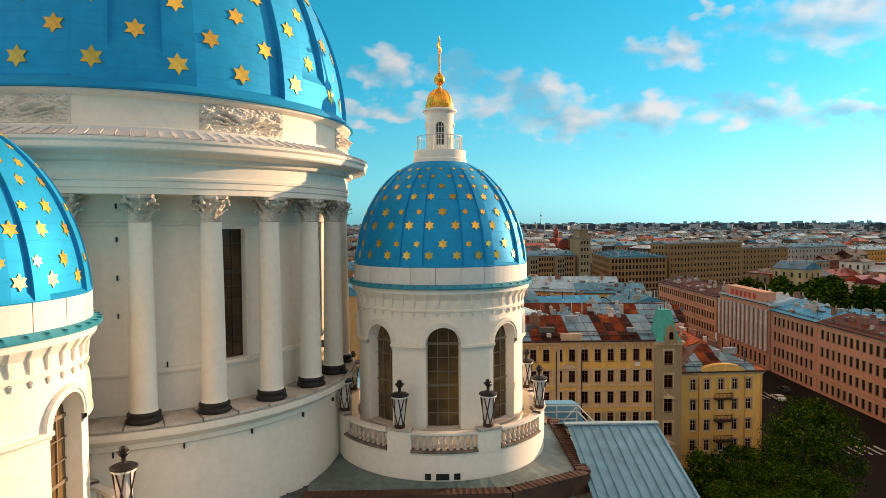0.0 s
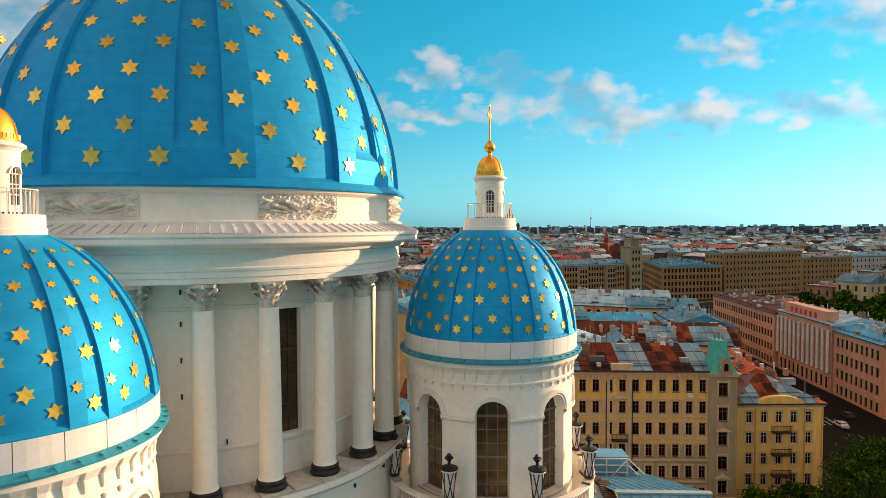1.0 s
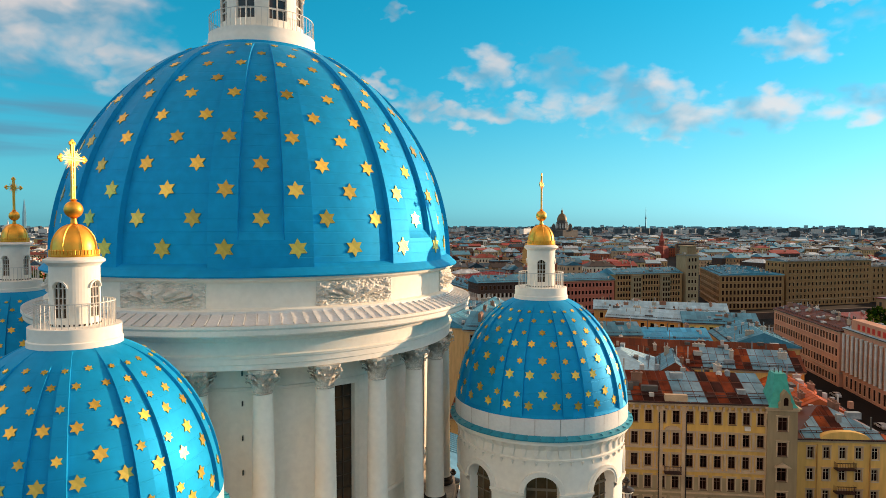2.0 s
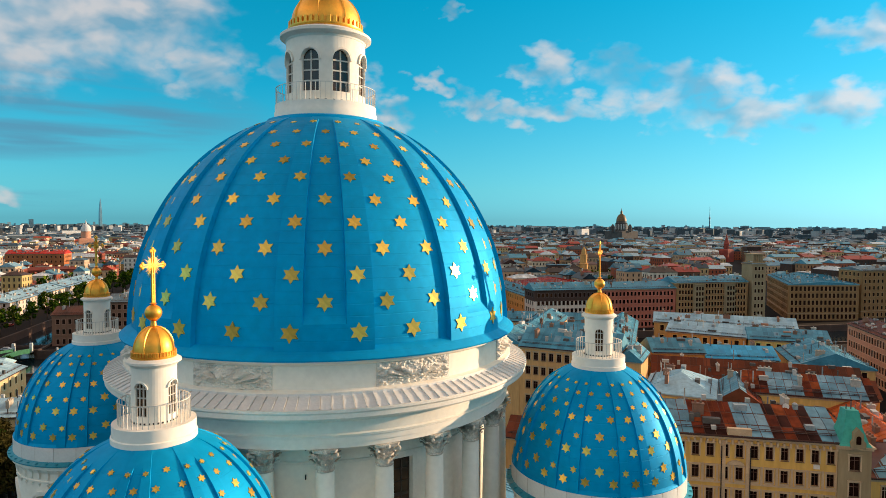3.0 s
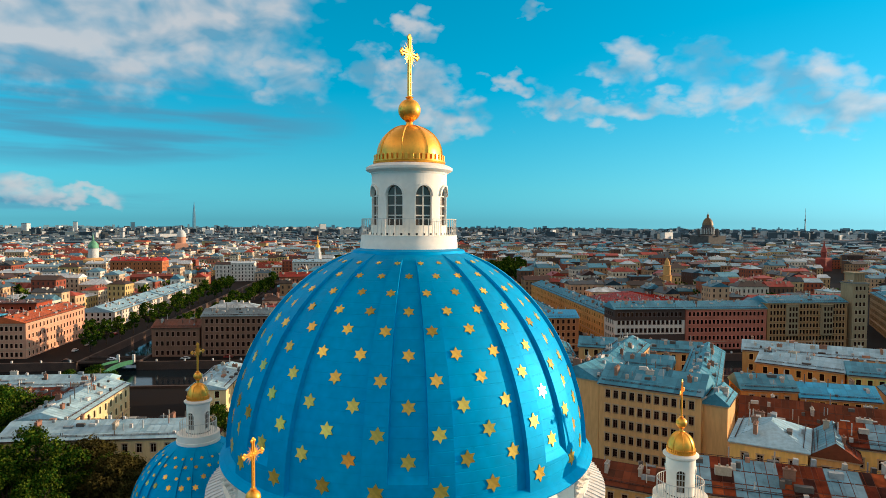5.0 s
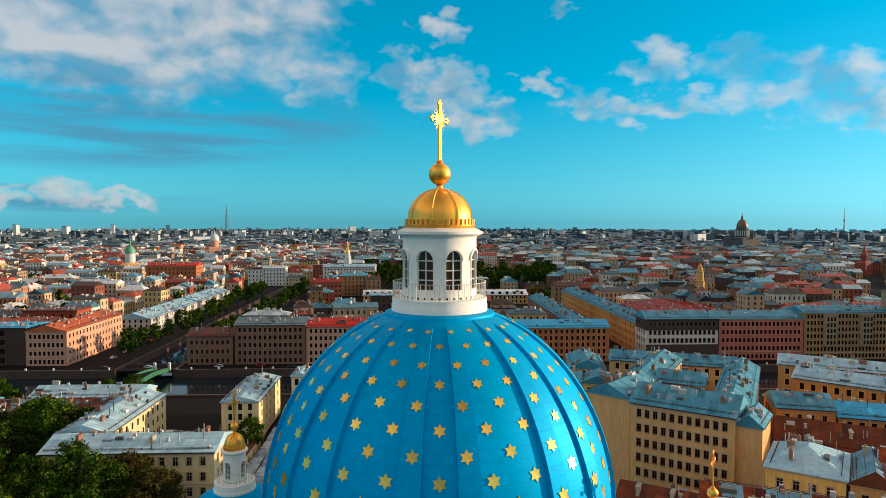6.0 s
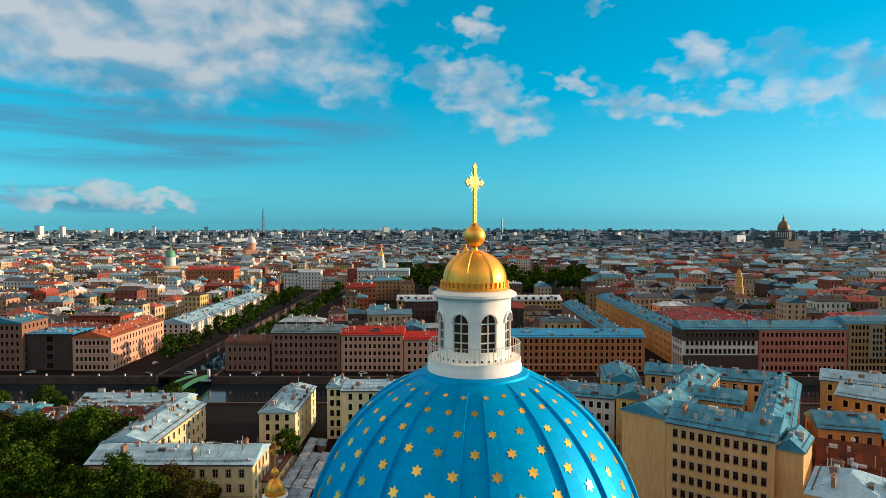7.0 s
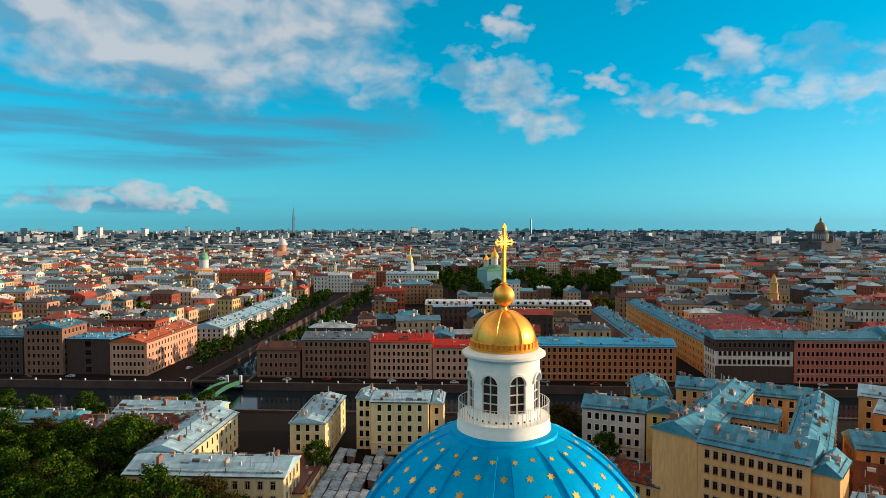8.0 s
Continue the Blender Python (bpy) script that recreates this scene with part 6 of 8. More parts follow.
# ochre front house with green corner turret, and the yellow corner house
och = house(18.9, 61.4, 0.5, 36.4, 16, 26.2, 7, 17, "ochre", "mixed", "ochre house with pilaster strips and rusty patched roof", sides="f", rh=3.0, chim=3, ww=1.03, wh=1.92, sill=0.69, z0=1.4, margin=0.35, lower=("stone", 15.6),
            stretches=((3, 6, 1), (10, 16.3, 1), (21.8, 26.4, 1), (33.2, 37.2, 1)))
m = pose(18.9, 61.4, 0, 0, 0, 0.5)
bm = bmesh.new(); add_box(bm, -0.1, -0.12, 0, 36.5, 16, 1.398, m)
part("plinth", bm, M_WALL["grey"], och)
for f in (0.2, 9.6, 20.1, 23.6, 36.0):
    bm = bmesh.new(); add_box(bm, f - 0.3, -0.16, 5.8, f + 0.3, 0.02, 25.4, m)
    part("pilaster", bm, M_CORN, och)
for z in (4.9, 8.35, 11.8, 15.3, 18.8):
    bm = bmesh.new()
    add_box(bm, 0, -0.26, z, 36.4, 0.02, z + 0.2, m)
    part("string_course", bm, M_CORN, och)
for k in range(40):
    if k == 0:
        bm = bmesh.new(); add_box(bm, -0.14, -0.46, 24.9, 0.14, -0.02, 25.55, None)
        ob = part("cornice_bracket", bm, M_CORN, och)
    else:
        ob = ob.copy(); scene.collection.objects.link(ob)
    ob.matrix_basis = m @ pose(0.6 + 0.9 * k, 0, 0)
bm = bmesh.new(); add_box(bm, 20.6, -0.3, 26.2, 24.0, 0.5, 27.3, m)
part("attic_block", bm, M_CORN, och)
for x, z in ((21.85, 21.75), (4.6, 21.75)):
    bm = bmesh.new()
    arc = [(x + 1.2 * math.cos(math.pi * i / 8), z + 0.65 * math.sin(math.pi * i / 8)) for i in range(9)]
    a, b = [bm.verts.new(m @ Vector((p, -0.42, q))) for p, q in arc], [bm.verts.new(m @ Vector((p, 0.0, q))) for p, q in arc]
    bm.faces.new(a)
    for i in range(8):
        bm.faces.new((a[i], b[i], b[i + 1], a[i + 1]))
    part("window_pediment", bm, M_CORN, och)
# moulded hoods, sill aprons and keystones of the upper windows
step = 35.7 / 17
for kind, rows in (("window_hood", (4, 5, 6)), ("sill_apron", (4, 5)), ("wall_strip", (4, 5))):
    bm = bmesh.new()
    for i in range(17):
        x = 0.35 + step * (i + 0.5)
        for k in rows:
            z = 1.4 + (26.2 - 1.4 - 0.6) / 7 * k + 0.69
            if kind == "window_hood":
                add_box(bm, x - 0.78, -0.26, z + 2.06, x + 0.78, 0.01, z + 2.2, m)
                add_box(bm, x - 0.14, -0.2, z + 1.94, x + 0.14, 0.01, z + 2.06, m)
            elif kind == "sill_apron":
                add_box(bm, x - 0.62, -0.13, z - 0.5, x + 0.62, 0.01, z - 0.12, m)
                add_box(bm, x - 0.72, -0.22, z - 0.12, x + 0.72, 0.01, z - 0.02, m)
            else:
                add_box(bm, x + step / 2 - 0.17, -0.11, z - 0.6, x + step / 2 + 0.17, 0.01, z + 2.3, m)
    tagged(part(kind, bm, M_CORN, och), kind="stuff")
for x in (19.8, 23.9, 36.2):
    bm = bmesh.new(); add_box(bm, x - 0.07, -0.32, 0.2, x + 0.07, -0.17, 24.5, m)
    part("downpipe", bm, M_DARK, och)
def iron_balcony(parent, m, x, z, w=3.0):
    """A shallow balcony slab with a dark iron railing."""
    bm = bmesh.new()
    add_box(bm, x, -1.1, z - 0.2, x + w, 0, z, m)
    for i in range(13):
        add_box(bm, x + 0.03 + (w - 0.1) / 12 * i, -1.08, z, x + 0.07 + (w - 0.1) / 12 * i, -1.04, z + 1.0, m)
    add_box(bm, x, -1.1, z + 0.95, x + w, -1.02, z + 1.05, m)
    for yy in (-0.8, -0.5, -0.2):
        for xx in (x + 0.02, x + w - 0.06):
            add_box(bm, xx, yy, z, xx + 0.04, yy + 0.04, z + 1.0, m)
    part("balcony", bm, M_BALC, parent, "dark iron balcony")


M_BALC = mat("rusty_balcony_iron", (0.07, 0.025, 0.016), 0.7, 0.2, 0.2, 2, 8, 0.1)
iron_balcony(och, m, 20.6, 15.2, 2.5)
# cooling unit on the wall and dishes at the ridge
bm = box(-0.42, -0.36, 0, 0.42, 0, 0.62, 0.03)
bm.transform(m @ pose(33.0, -0.05, 22.05))
part("cooling_unit", bm, M_TORCH, och, "white cooling unit under a window")
bm = bmesh.new()
add_revolve(bm, [(0.02, 0.0), (0.28, 0.05), (0.48, 0.16), (0.5, 0.2), (0.46, 0.16), (0.26, 0.07), (0.02, 0.03)], 14)
for xx, yy in ((0.0, 0.0), (0.3, 0.0), (-0.3, 0.0)):
    strut = Matrix.Translation((xx, yy, 0.1)) @ Vector((-xx, -yy, 0.42)).to_track_quat("Z", "Y").to_matrix().to_4x4()
    add_box(bm, -0.015, -0.015, 0, 0.015, 0.015, 0.5, strut)
dish_mesh = bpy.data.meshes.new("satellite_dish")
bm.to_mesh(dish_mesh); bm.free(); dish_mesh.materials.append(M_TORCH)
for p in dish_mesh.polygons:
    p.use_smooth = True
for x, y, z, a in ((50.95, 69.0, 29.35, 15), (49.7, 69.0, 29.1, -10)):
    ob = new("satellite_dish", dish_mesh)
    ob.parent = och
    ob.matrix_basis = pose(x, y, z, 0, 0, a) @ pose(0, 0, 0, 65, 0, 0)
    bm = bmesh.new(); add_box(bm, x - 0.03, y + 0.02, 28.3, x + 0.03, y + 0.08, z)
    part("dish_mast", bm, M_DARK, och)
tur = house(54.7, 61.2, 0.5, 4.4, 11, 26.0, 6, 1, "stone", None, "grey-beige corner bay with a green spired turret roof", sides="f", ww=1.4, wh=2.1, sill=0.8, z0=2.0, name="corner_house")
m = pose(54.7, 61.0, 0, 0, 0, 0.5)
bm = bmesh.new(); add_box(bm, 0, 0, 0, 4.4, 11, 1.998, m)
part("plinth", bm, M_WALL["grey"], tur)
bm = bmesh.new()
rings = []
for x0, x1, y0, y1, z in ((0.0, 4.3, -0.3, 4.6, 26.0), (0.3, 3.9, 0.0, 4.2, 26.5), (0.8, 3.2, 0.5, 3.5, 28.6), (1.05, 2.75, 0.8, 2.9, 31.0)):
    rings.append([bm.verts.new(m @ Vector(c)) for c in ((x0, y0, z), (x1, y0, z), (x1, y1, z), (x0, y1, z))])
for a, b in zip(rings, rings[1:]):
    for i in range(4):
        bm.faces.new((a[i], a[(i + 1) % 4], b[(i + 1) % 4], b[i]))
bm.faces.new(rings[-1])
part("turret_roof", bm, M_RF["green"], tur, "green copper turret roof")
bm = bmesh.new()
arc = [(1.35, 25.8), (3.35, 25.8), (3.35, 26.6), (3.05, 27.0), (2.95, 28.0), (2.7, 28.25), (2.35, 28.7), (2.0, 28.25), (1.75, 28.0), (1.65, 27.0), (1.35, 26.6)]
a, b = [bm.verts.new(m @ Vector((p, -0.5, q))) for p, q in arc], [bm.verts.new(m @ Vector((p, 1.4, q))) for p, q in arc]
bm.faces.new(a); bm.faces.new(b[::-1])
for i in range(len(arc)):
    bm.faces.new((a[i], b[i], b[(i + 1) % len(arc)], a[(i + 1) % len(arc)]))
bm.normal_update()
bmesh.ops.recalc_face_normals(bm, faces=bm.faces[:])
niche = part("dormer", bm, M_WALL["stone"], tur, "carved stone dormer with a dark plate standing in for its shaded niche")
# raised dark plate; the shade of the niche is put in as its colour
bm = bmesh.new()
arc = [(2.02, 26.4), (2.68, 26.4)] + [(2.35 + 0.33 * math.cos(math.pi * i / 6), 27.3 + 0.33 * math.sin(math.pi * i / 6)) for i in range(7)]
a, b = [bm.verts.new(m @ Vector((p, -0.53, q))) for p, q in arc], [bm.verts.new(m @ Vector((p, -0.4, q))) for p, q in arc]
bm.faces.new(a)
for i in range(len(arc)):
    bm.faces.new((a[i], b[i], b[(i + 1) % len(arc)], a[(i + 1) % len(arc)]))
part("niche", bm, M_PANE, niche)
bm = bmesh.new()
for x in (1.35, 2.0, 2.6):
    add_box(bm, x - 0.06, 1.6, 30.9, x + 0.06, 1.72, 32.2 if x == 2.0 else 31.7, m)
part("finial", bm, M_PIPE, tur)
for z in (9.3, 16.8):
    bm = bmesh.new()
    v = [bm.verts.new(m @ Vector(c)) for c in ((1.0, -0.5, z), (3.4, -0.5, z), (2.2, -0.5, z + 0.7), (1.0, 0, z), (3.4, 0, z), (2.2, 0, z + 0.7))]
    for f in ((0, 1, 2), (0, 3, 4, 1), (1, 4, 5, 2), (2, 5, 3, 0)):
        bm.faces.new([v[i] for i in f])
    part("window_pediment", bm, M_CORN, tur)
yel = house(60.6, 65.9, 3.0, 14.7, 14, 19.9, 5, 5, "yellow", "mixed", "bright yellow corner house with pediment and balconies", sides="fr", side_bays=5, rh=3.4, kind="hip", chim=2, ww=1.0, wh=1.85, sill=0.8, z0=1.9, stretches=((0, 5.5, 1), (8.2, 12.8, 1), (12.8, 16, 2)))
m = pose(60.6, 65.9, 0, 0, 0, 3.0)
bm = bmesh.new()
arc = [(7.5 + 3.8 * math.cos(math.pi * i / 12), 19.9 + 1.25 * math.sin(math.pi * i / 12)) for i in range(13)]
fr, bk = [bm.verts.new(m @ Vector((x, -0.45, z))) for x, z in arc], [bm.verts.new(m @ Vector((x, 0.6, z))) for x, z in arc]
bm.faces.new(fr); bm.faces.new(bk[::-1])
for i in range(12):
    bm.faces.new((fr[i], bk[i], bk[i + 1], fr[i + 1]))
part("pediment", bm, M_WALL["yellow"], yel, "low arched yellow pediment")
for x in (0.25, 3.4, 11.5, 14.4):
    bm = bmesh.new(); add_box(bm, x - 0.07, -0.22, 0.2, x + 0.07, -0.06, 19.0, m)
    part("downpipe", bm, M_WALL["sand"], yel)
for zf in (8.05, 11.55, 15.3):
    iron_balcony(yel, m, 6.0, zf)
bm = bmesh.new(); add_box(bm, -0.1, -0.1, 0, 14.8, 14.1, 1.898, m)
part("plinth", bm, M_WALL["grey"], yel)

# pink row along the avenue
A = "pink row along the avenue"
house(122.3, 149.5, -92, 24, 17, 18.6, 4, 9, "pink", "sky", "pink avenue house with bright blue roof", sides="f", rh=2.4, ww=1.25, wh=2.4, group=A, chim=4)
house(121.45, 125.4, -92, 36, 17, 18.6, 4, 14, "pink", "brown", "pink avenue house with dark brown roof", sides="f", rh=2.4, ww=1.25, wh=2.4, group=A, chim=8)
col = house(122.6, 184, -91, 34, 17, 20.0, 3, 11, "pink", "pale", "pink house with white colonnade and roof attic", sides="f", rh=2.0, group=A, chim=3, ww=1.2, wh=3.0)
for k in range(12):
    ob = part("column", revolve([(0.55, 6.0), (0.45, 6.3), (0.38, 17.6), (0.52, 18.0), (0.52, 18.3)], 10), M_WFRAME, col) if k == 0 else ob.copy()
    if k:
        scene.collection.objects.link(ob)
    ob.matrix_basis = pose(122.6, 184, 0, 0, 0, -91) @ pose(1.0 + 2.9 * k, -0.55, 0)
m = pose(122.6, 184, 0, 0, 0, -91)
bm = bmesh.new(); add_box(bm, 4, 0.4, 20, 30, 4, 23.4, m)
part("attic", bm, M_WALL["pink"], col)
bm = bmesh.new()
for k in range(6):
    add_box(bm, 8 + 3 * k, 0.34, 20.7, 9.6 + 3 * k, 0.42, 22.4, m)
part("sign_bars", bm, M_RF["red"], col, "red sign letters as plain bars")
house(122.8, 244, -91, 59, 17, 18.6, 4, 24, "pink", "brown", "long pink avenue house with many chimneys", sides="fl", rh=2.4, ww=1.4, wh=2.2, group=A, chim=10)
house(124.3, 88.5, -92, 62, 17, 18.6, 4, 24, "pink", "brown", "pink avenue house with brown roof", sides="f", rh=2.4, ww=1.4, wh=2.2, group=A, chim=8)
house(141, 200, -91, 44, 14, 14, 4, 10, "rose", "sky", "courtyard house with blue roof", sides="f", rh=2.8, group=A, chim=5)
house(141, 150, -91, 60, 14, 16, 4, 12, "sand", "sky", "courtyard house with bright blue roof", sides="f", rh=2.8, group=A, chim=5)


# ---- trees ----
def polar(az, d):
    return 17.3 + d * math.cos(radians(az)), -43 + d * math.sin(radians(az))


def leaf_mat(name, a, b):
    m = ramp_mat(name, [a, b, tint(a, 0.75), tint(b, 1.25), tint(a, 1.15)], 0.7, by="island", grain=0.6, vary=0.2, bump=0)
    p = m.node_tree.nodes["Principled BSDF"]
    p.inputs["Specular IOR Level"].default_value = 0.0
    return m


M_LEAF = leaf_mat("foliage", (0.020, 0.058, 0.006), (0.085, 0.120, 0.011))
M_LEAF2 = leaf_mat("dry_foliage", (0.060, 0.052, 0.014), (0.045, 0.038, 0.012))
M_BARK = mat("bark", (0.07, 0.05, 0.035), 0.95, 0, 0.3, 2, 8, 0.4)


def add_limb(bm, a, b, r0, r1, n=6):
    a, b = Vector(a), Vector(b)
    m = (b - a).to_track_quat("Z", "Y").to_matrix()
    r = [[bm.verts.new(c + m @ Vector((rad * math.cos(2 * math.pi * i / n), rad * math.sin(2 * math.pi * i / n), 0))) for i in range(n)] for c, rad in ((a, r0), (b, r1))]
    for i in range(n):
        bm.faces.new((r[0][i], r[0][(i + 1) % n], r[1][(i + 1) % n], r[1][i]))


def tree(h, r, clumps, leaves, size, seed, leaf=None, label="broad green leafy tree", trunk_frac=0.3):
    """Trunk, limbs, and a crown of leaves in uneven clumps."""
    rng = random.Random(seed)
    T = thing("tree", label, "tree")
    bm = bmesh.new()
    th = h * trunk_frac
    add_limb(bm, (0, 0, -0.2), (0.1, 0.1, th), h * 0.03, h * 0.02, 8)
    centres = []
    for k in range(clumps):
        f = (k + 0.5) / clumps
        zc = th * 0.9 + (h - th) * (f ** 0.85)
        span = r * math.sqrt(max(0.05, 1 - ((f - 0.38) / 0.66) ** 2))
        a = rng.uniform(0, 2 * math.pi)
        q = span * math.sqrt(rng.uniform(0.15, 1.0)) * 0.82
        centres.append((Vector((q * math.cos(a), q * math.sin(a), zc - r * 0.08)), r * rng.uniform(0.22, 0.40)))
    for c, _ in centres[::2]:
        s = Vector((0.1, 0.1, th * rng.uniform(0.7, 1.0)))
        mid = s.lerp(c, 0.5) + Vector((0, 0, r * 0.1))
        add_limb(bm, s, mid, h * 0.012, h * 0.008, 5); add_limb(bm, mid, c, h * 0.008, h * 0.003, 5)
    part("trunk", bm, M_BARK, T)
    v, f = [], []
    for c, cr in centres:
        for _ in range(leaves):
            d = Vector((rng.gauss(0, 1), rng.gauss(0, 1), rng.gauss(0, 1))).normalized()
            p = c + Vector((d.x, d.y, d.z * 0.75)) * cr * (rng.random() ** 0.35) * rng.uniform(0.8, 1.15)
            nrm = (d + Vector((rng.gauss(0, 0.5), rng.gauss(0, 0.5), rng.gauss(0.3, 0.5)))).normalized()
            t1 = nrm.orthogonal().normalized()
            t1.rotate(Matrix.Rotation(rng.uniform(0, 6.3), 3, nrm))
            t2 = nrm.cross(t1)
            s = size * rng.uniform(0.6, 1.3)
            n = len(v)
            v += [tuple(p - t1 * s), tuple(p + t2 * s * 0.55 + nrm * s * 0.2), tuple(p + t1 * s), tuple(p - t2 * s * 0.55 + nrm * s * 0.2)]
            f.append((n, n + 1, n + 2, n + 3))
    me = bpy.data.meshes.new("crown")
    me.from_pydata(v, [], f)
    me.materials.append(leaf or M_LEAF)
    part("crown", me, None, T)
    return T


def plant(src, spots, group, lo=0.8, hi=1.2):
    for i, (x, y, *k) in enumerate(spots):
        s = k[0] if k else random.uniform(lo, hi)
        m = pose(x, y, 0, 0, 0, random.uniform(0, 360))
        ob = src if i == 0 and not src.get("group") else copy_thing(src, m)
        ob.matrix_basis = m @ Matrix.Diagonal((s, s, s * random.uniform(0.9, 1.1), 1))
        tagged(ob, group=group)


big_a = tree(17, 7.5, 46, 125, 0.37, 1)
big_b = tree(15, 7.0, 42, 125, 0.37, 2, M_LEAF2, "broad tree with brownish foliage")
big_c = tree(13, 5.5, 36, 125, 0.35, 3)
rng = random.Random(5)
G1 = "park trees west of the cathedral"
spots = []
for i in range(13):
    for j in range(11):
        u, v = -232 + 11.5 * i + rng.uniform(-3.5, 3.5), 38 + 11.5 * j + rng.uniform(-3.5, 3.5)
        if (u > -104 and v > 76) or (u > -146 and v > 158) or u > -90 or (u > -186 and v > 164):
            continue
        spots.append(uv(u, v))
rng.shuffle(spots)
k = len(spots)
plant(big_a, spots[: k // 2], G1, 0.85, 1.15)
plant(big_b, spots[k // 2 : k * 2 // 3] + [uv(-62, 105), uv(-118, 74)], G1, 0.8, 1.0)
plant(big_c, spots[k * 2 // 3 :] + [uv(-72, 104), uv(-80, 106), uv(-88, 104), uv(-98, 152), uv(-104, 160), uv(-52, 152), uv(-120, 206), uv(-112, 210), uv(-104, 204), uv(-150, 196), uv(-160, 204), uv(-174, 196), uv(-190, 200), uv(-204, 192)], G1, 0.8, 1.1)
spots = []
for v in (82, 92, 102, 111):
    for i in range(8):
        u = -102 + 9.5 * i + rng.uniform(-2.5, 2.5)
        if u > -62:
            continue
        spots.append((*uv(u, v + rng.uniform(-2.5, 2.5)), rng.uniform(0.8, 1.0) if v < 110 or u > -70 else rng.uniform(1.02, 1.2)))
spots += [(*uv(u, v), 1.1) for u, v in ((-168, 158), (-156, 152), (-144, 156), (-132, 151), (-120, 156), (-112, 148))]
plant(big_a, spots[::2], G1)
plant(big_b, spots[1::4], G1)
plant(big_c, spots[3::4], G1)
G2 = "trees by the avenue square"
fine = tree(17, 7.5, 54, 300, 0.20, 9)
plant(fine, [(73.5, 50.5, 1.13), (66, 46, 0.82), (58, 41, 0.72), (69, 41, 0.8), (62, 36, 0.75)], G2)
plant(big_c, [(52, 50, 0.85), (61, 56, 0.8), (48, 42, 0.9), (67, 58, 0.8), (9, 172, 0.8), (14, 112, 0.7), (22, 116, 0.6), (-30, 167, 0.9)], G2)
plant(big_b, [(-58, 178, 1.0), (-50, 170, 0.95), (-46, 182, 0.9), (-52, 190, 0.9)], "dark trees beside the yard")
far_t = tree(15, 5.5, 22, 60, 0.62, 7)
spots = []
for i in range(18):
    spots.append(uv(-112 + rng.uniform(-2, 3), 306 + 18 * i))
    spots.append(uv(-151 + rng.uniform(-2, 2), 300 + 18 * i))
plant(far_t, spots, "trees along the canal", 0.8, 1.15)
spots = []
for i in range(84):
    a, d = radians(rng.uniform(101.5, 119)), rng.uniform(670, 930)
    x, y = 17 + d * math.cos(a), -44 + d * math.sin(a)
    if math.hypot(x + 295, y - 700) > 38 and math.hypot(x + 383, y - 645) > 16:
        spots.append((x, y))
plant(far_t, spots, "trees of the cathedral park", 1.2, 1.7)
spots = [polar(rng.uniform(46, 63.5), rng.uniform(225, 335)) for i in range(64)]
spots = [q for q in spots if q[0] > 146]
plant(far_t, spots, "garden trees beyond the avenue", 1.0, 1.5)


# ---- landmarks far off ----
def far_tower(name, az, d, sections, label, category, mats):
    """A turned landmark: sections of profile, each a part."""
    x, y = polar(az, d)
    T = thing(name, label, category, pose(x, y, 0))
    for pname, prof, material, segs in sections:
        part(pname, revolve(prof, segs), material, T, smooth=40)
    return T


M_FARW = mat("pale_stucco", (0.60, 0.62, 0.60), 0.8, 0, 0.1)
M_FARB = mat("blue_green_stucco", (0.20, 0.42, 0.44), 0.8, 0, 0.1)
M_DARKST = mat("dark_granite", (0.09, 0.085, 0.08), 0.8, 0, 0.2, 0.2)
M_DULLG = mat("dull_gilt", (0.20, 0.13, 0.06), 0.55, 0.3, 0.2)
M_STEEL = mat("steel_glass", (0.10, 0.16, 0.20), 0.3, 0.6, 0.1, 0.1)
M_GLASST = mat("pale_tower_glass", (0.20, 0.36, 0.44), 0.35, 0.3, 0.1, 0.1)
M_REDB = mat("red_brick_far", (0.34, 0.06, 0.04), 0.85, 0, 0.2, 0.3)
M_GREENC = mat("green_copper", (0.14, 0.38, 0.22), 0.6, 0.1, 0.2, 0.5)
isa = far_tower("domed_cathedral", 86.6, 1880, [
    ("body", [(45, 0), (45, 38), (0.1, 40)], M_DARKST, 4), ("drum", [(17, 36), (17, 42), (15.5, 43), (15.5, 58), (17, 60), (14, 62), (14, 67)], M_DARKST, 24),
    ("gilt_dome", [(14.2, 66), (13.6, 72), (11, 79), (7, 84), (3.4, 86)], M_DULLG, 24), ("lantern", [(3.2, 85), (3.2, 92), (2.4, 94), (0.8, 97), (0.3, 103)], M_DULLG, 12)],
    "great dark cathedral with gilded dome on the skyline", "cathedral", None)
for k in range(24):
    ob = part("column", revolve([(0.9, 43), (0.8, 57.5)], 8), M_FARW, isa) if k == 0 else ob.copy()
    if k:
        scene.collection.objects.link(ob)
    ob.matrix_basis = at_angle(15 * k, 17.2)
for k in range(4):
    ob = part("bell_turret", revolve([(3.5, 36), (3.5, 48), (4.2, 49), (3.4, 52), (1.6, 55), (0.3, 58)], 12), M_DARKST, isa) if k == 0 else ob.copy()
    if k:
        scene.collection.objects.link(ob)
    ob.matrix_basis = at_angle(45 + 90 * k, 33)
far_tower("skyscraper", 130.0, 4700, [("shaft", [(11, 0), (12, 60), (10.5, 120), (6, 170), (0.8, 205)], M_GLASST, 5)], "slim glass skyscraper on the horizon", "skyscraper", None)
far_tower("television_tower", 79.6, 4700, [("mast", [(7, 0), (4, 60), (3, 95), (6, 97), (6, 104), (2.4, 106), (1.4, 140), (0.8, 178)], M_STEEL, 6)], "lattice television mast on the horizon", "tower", None)
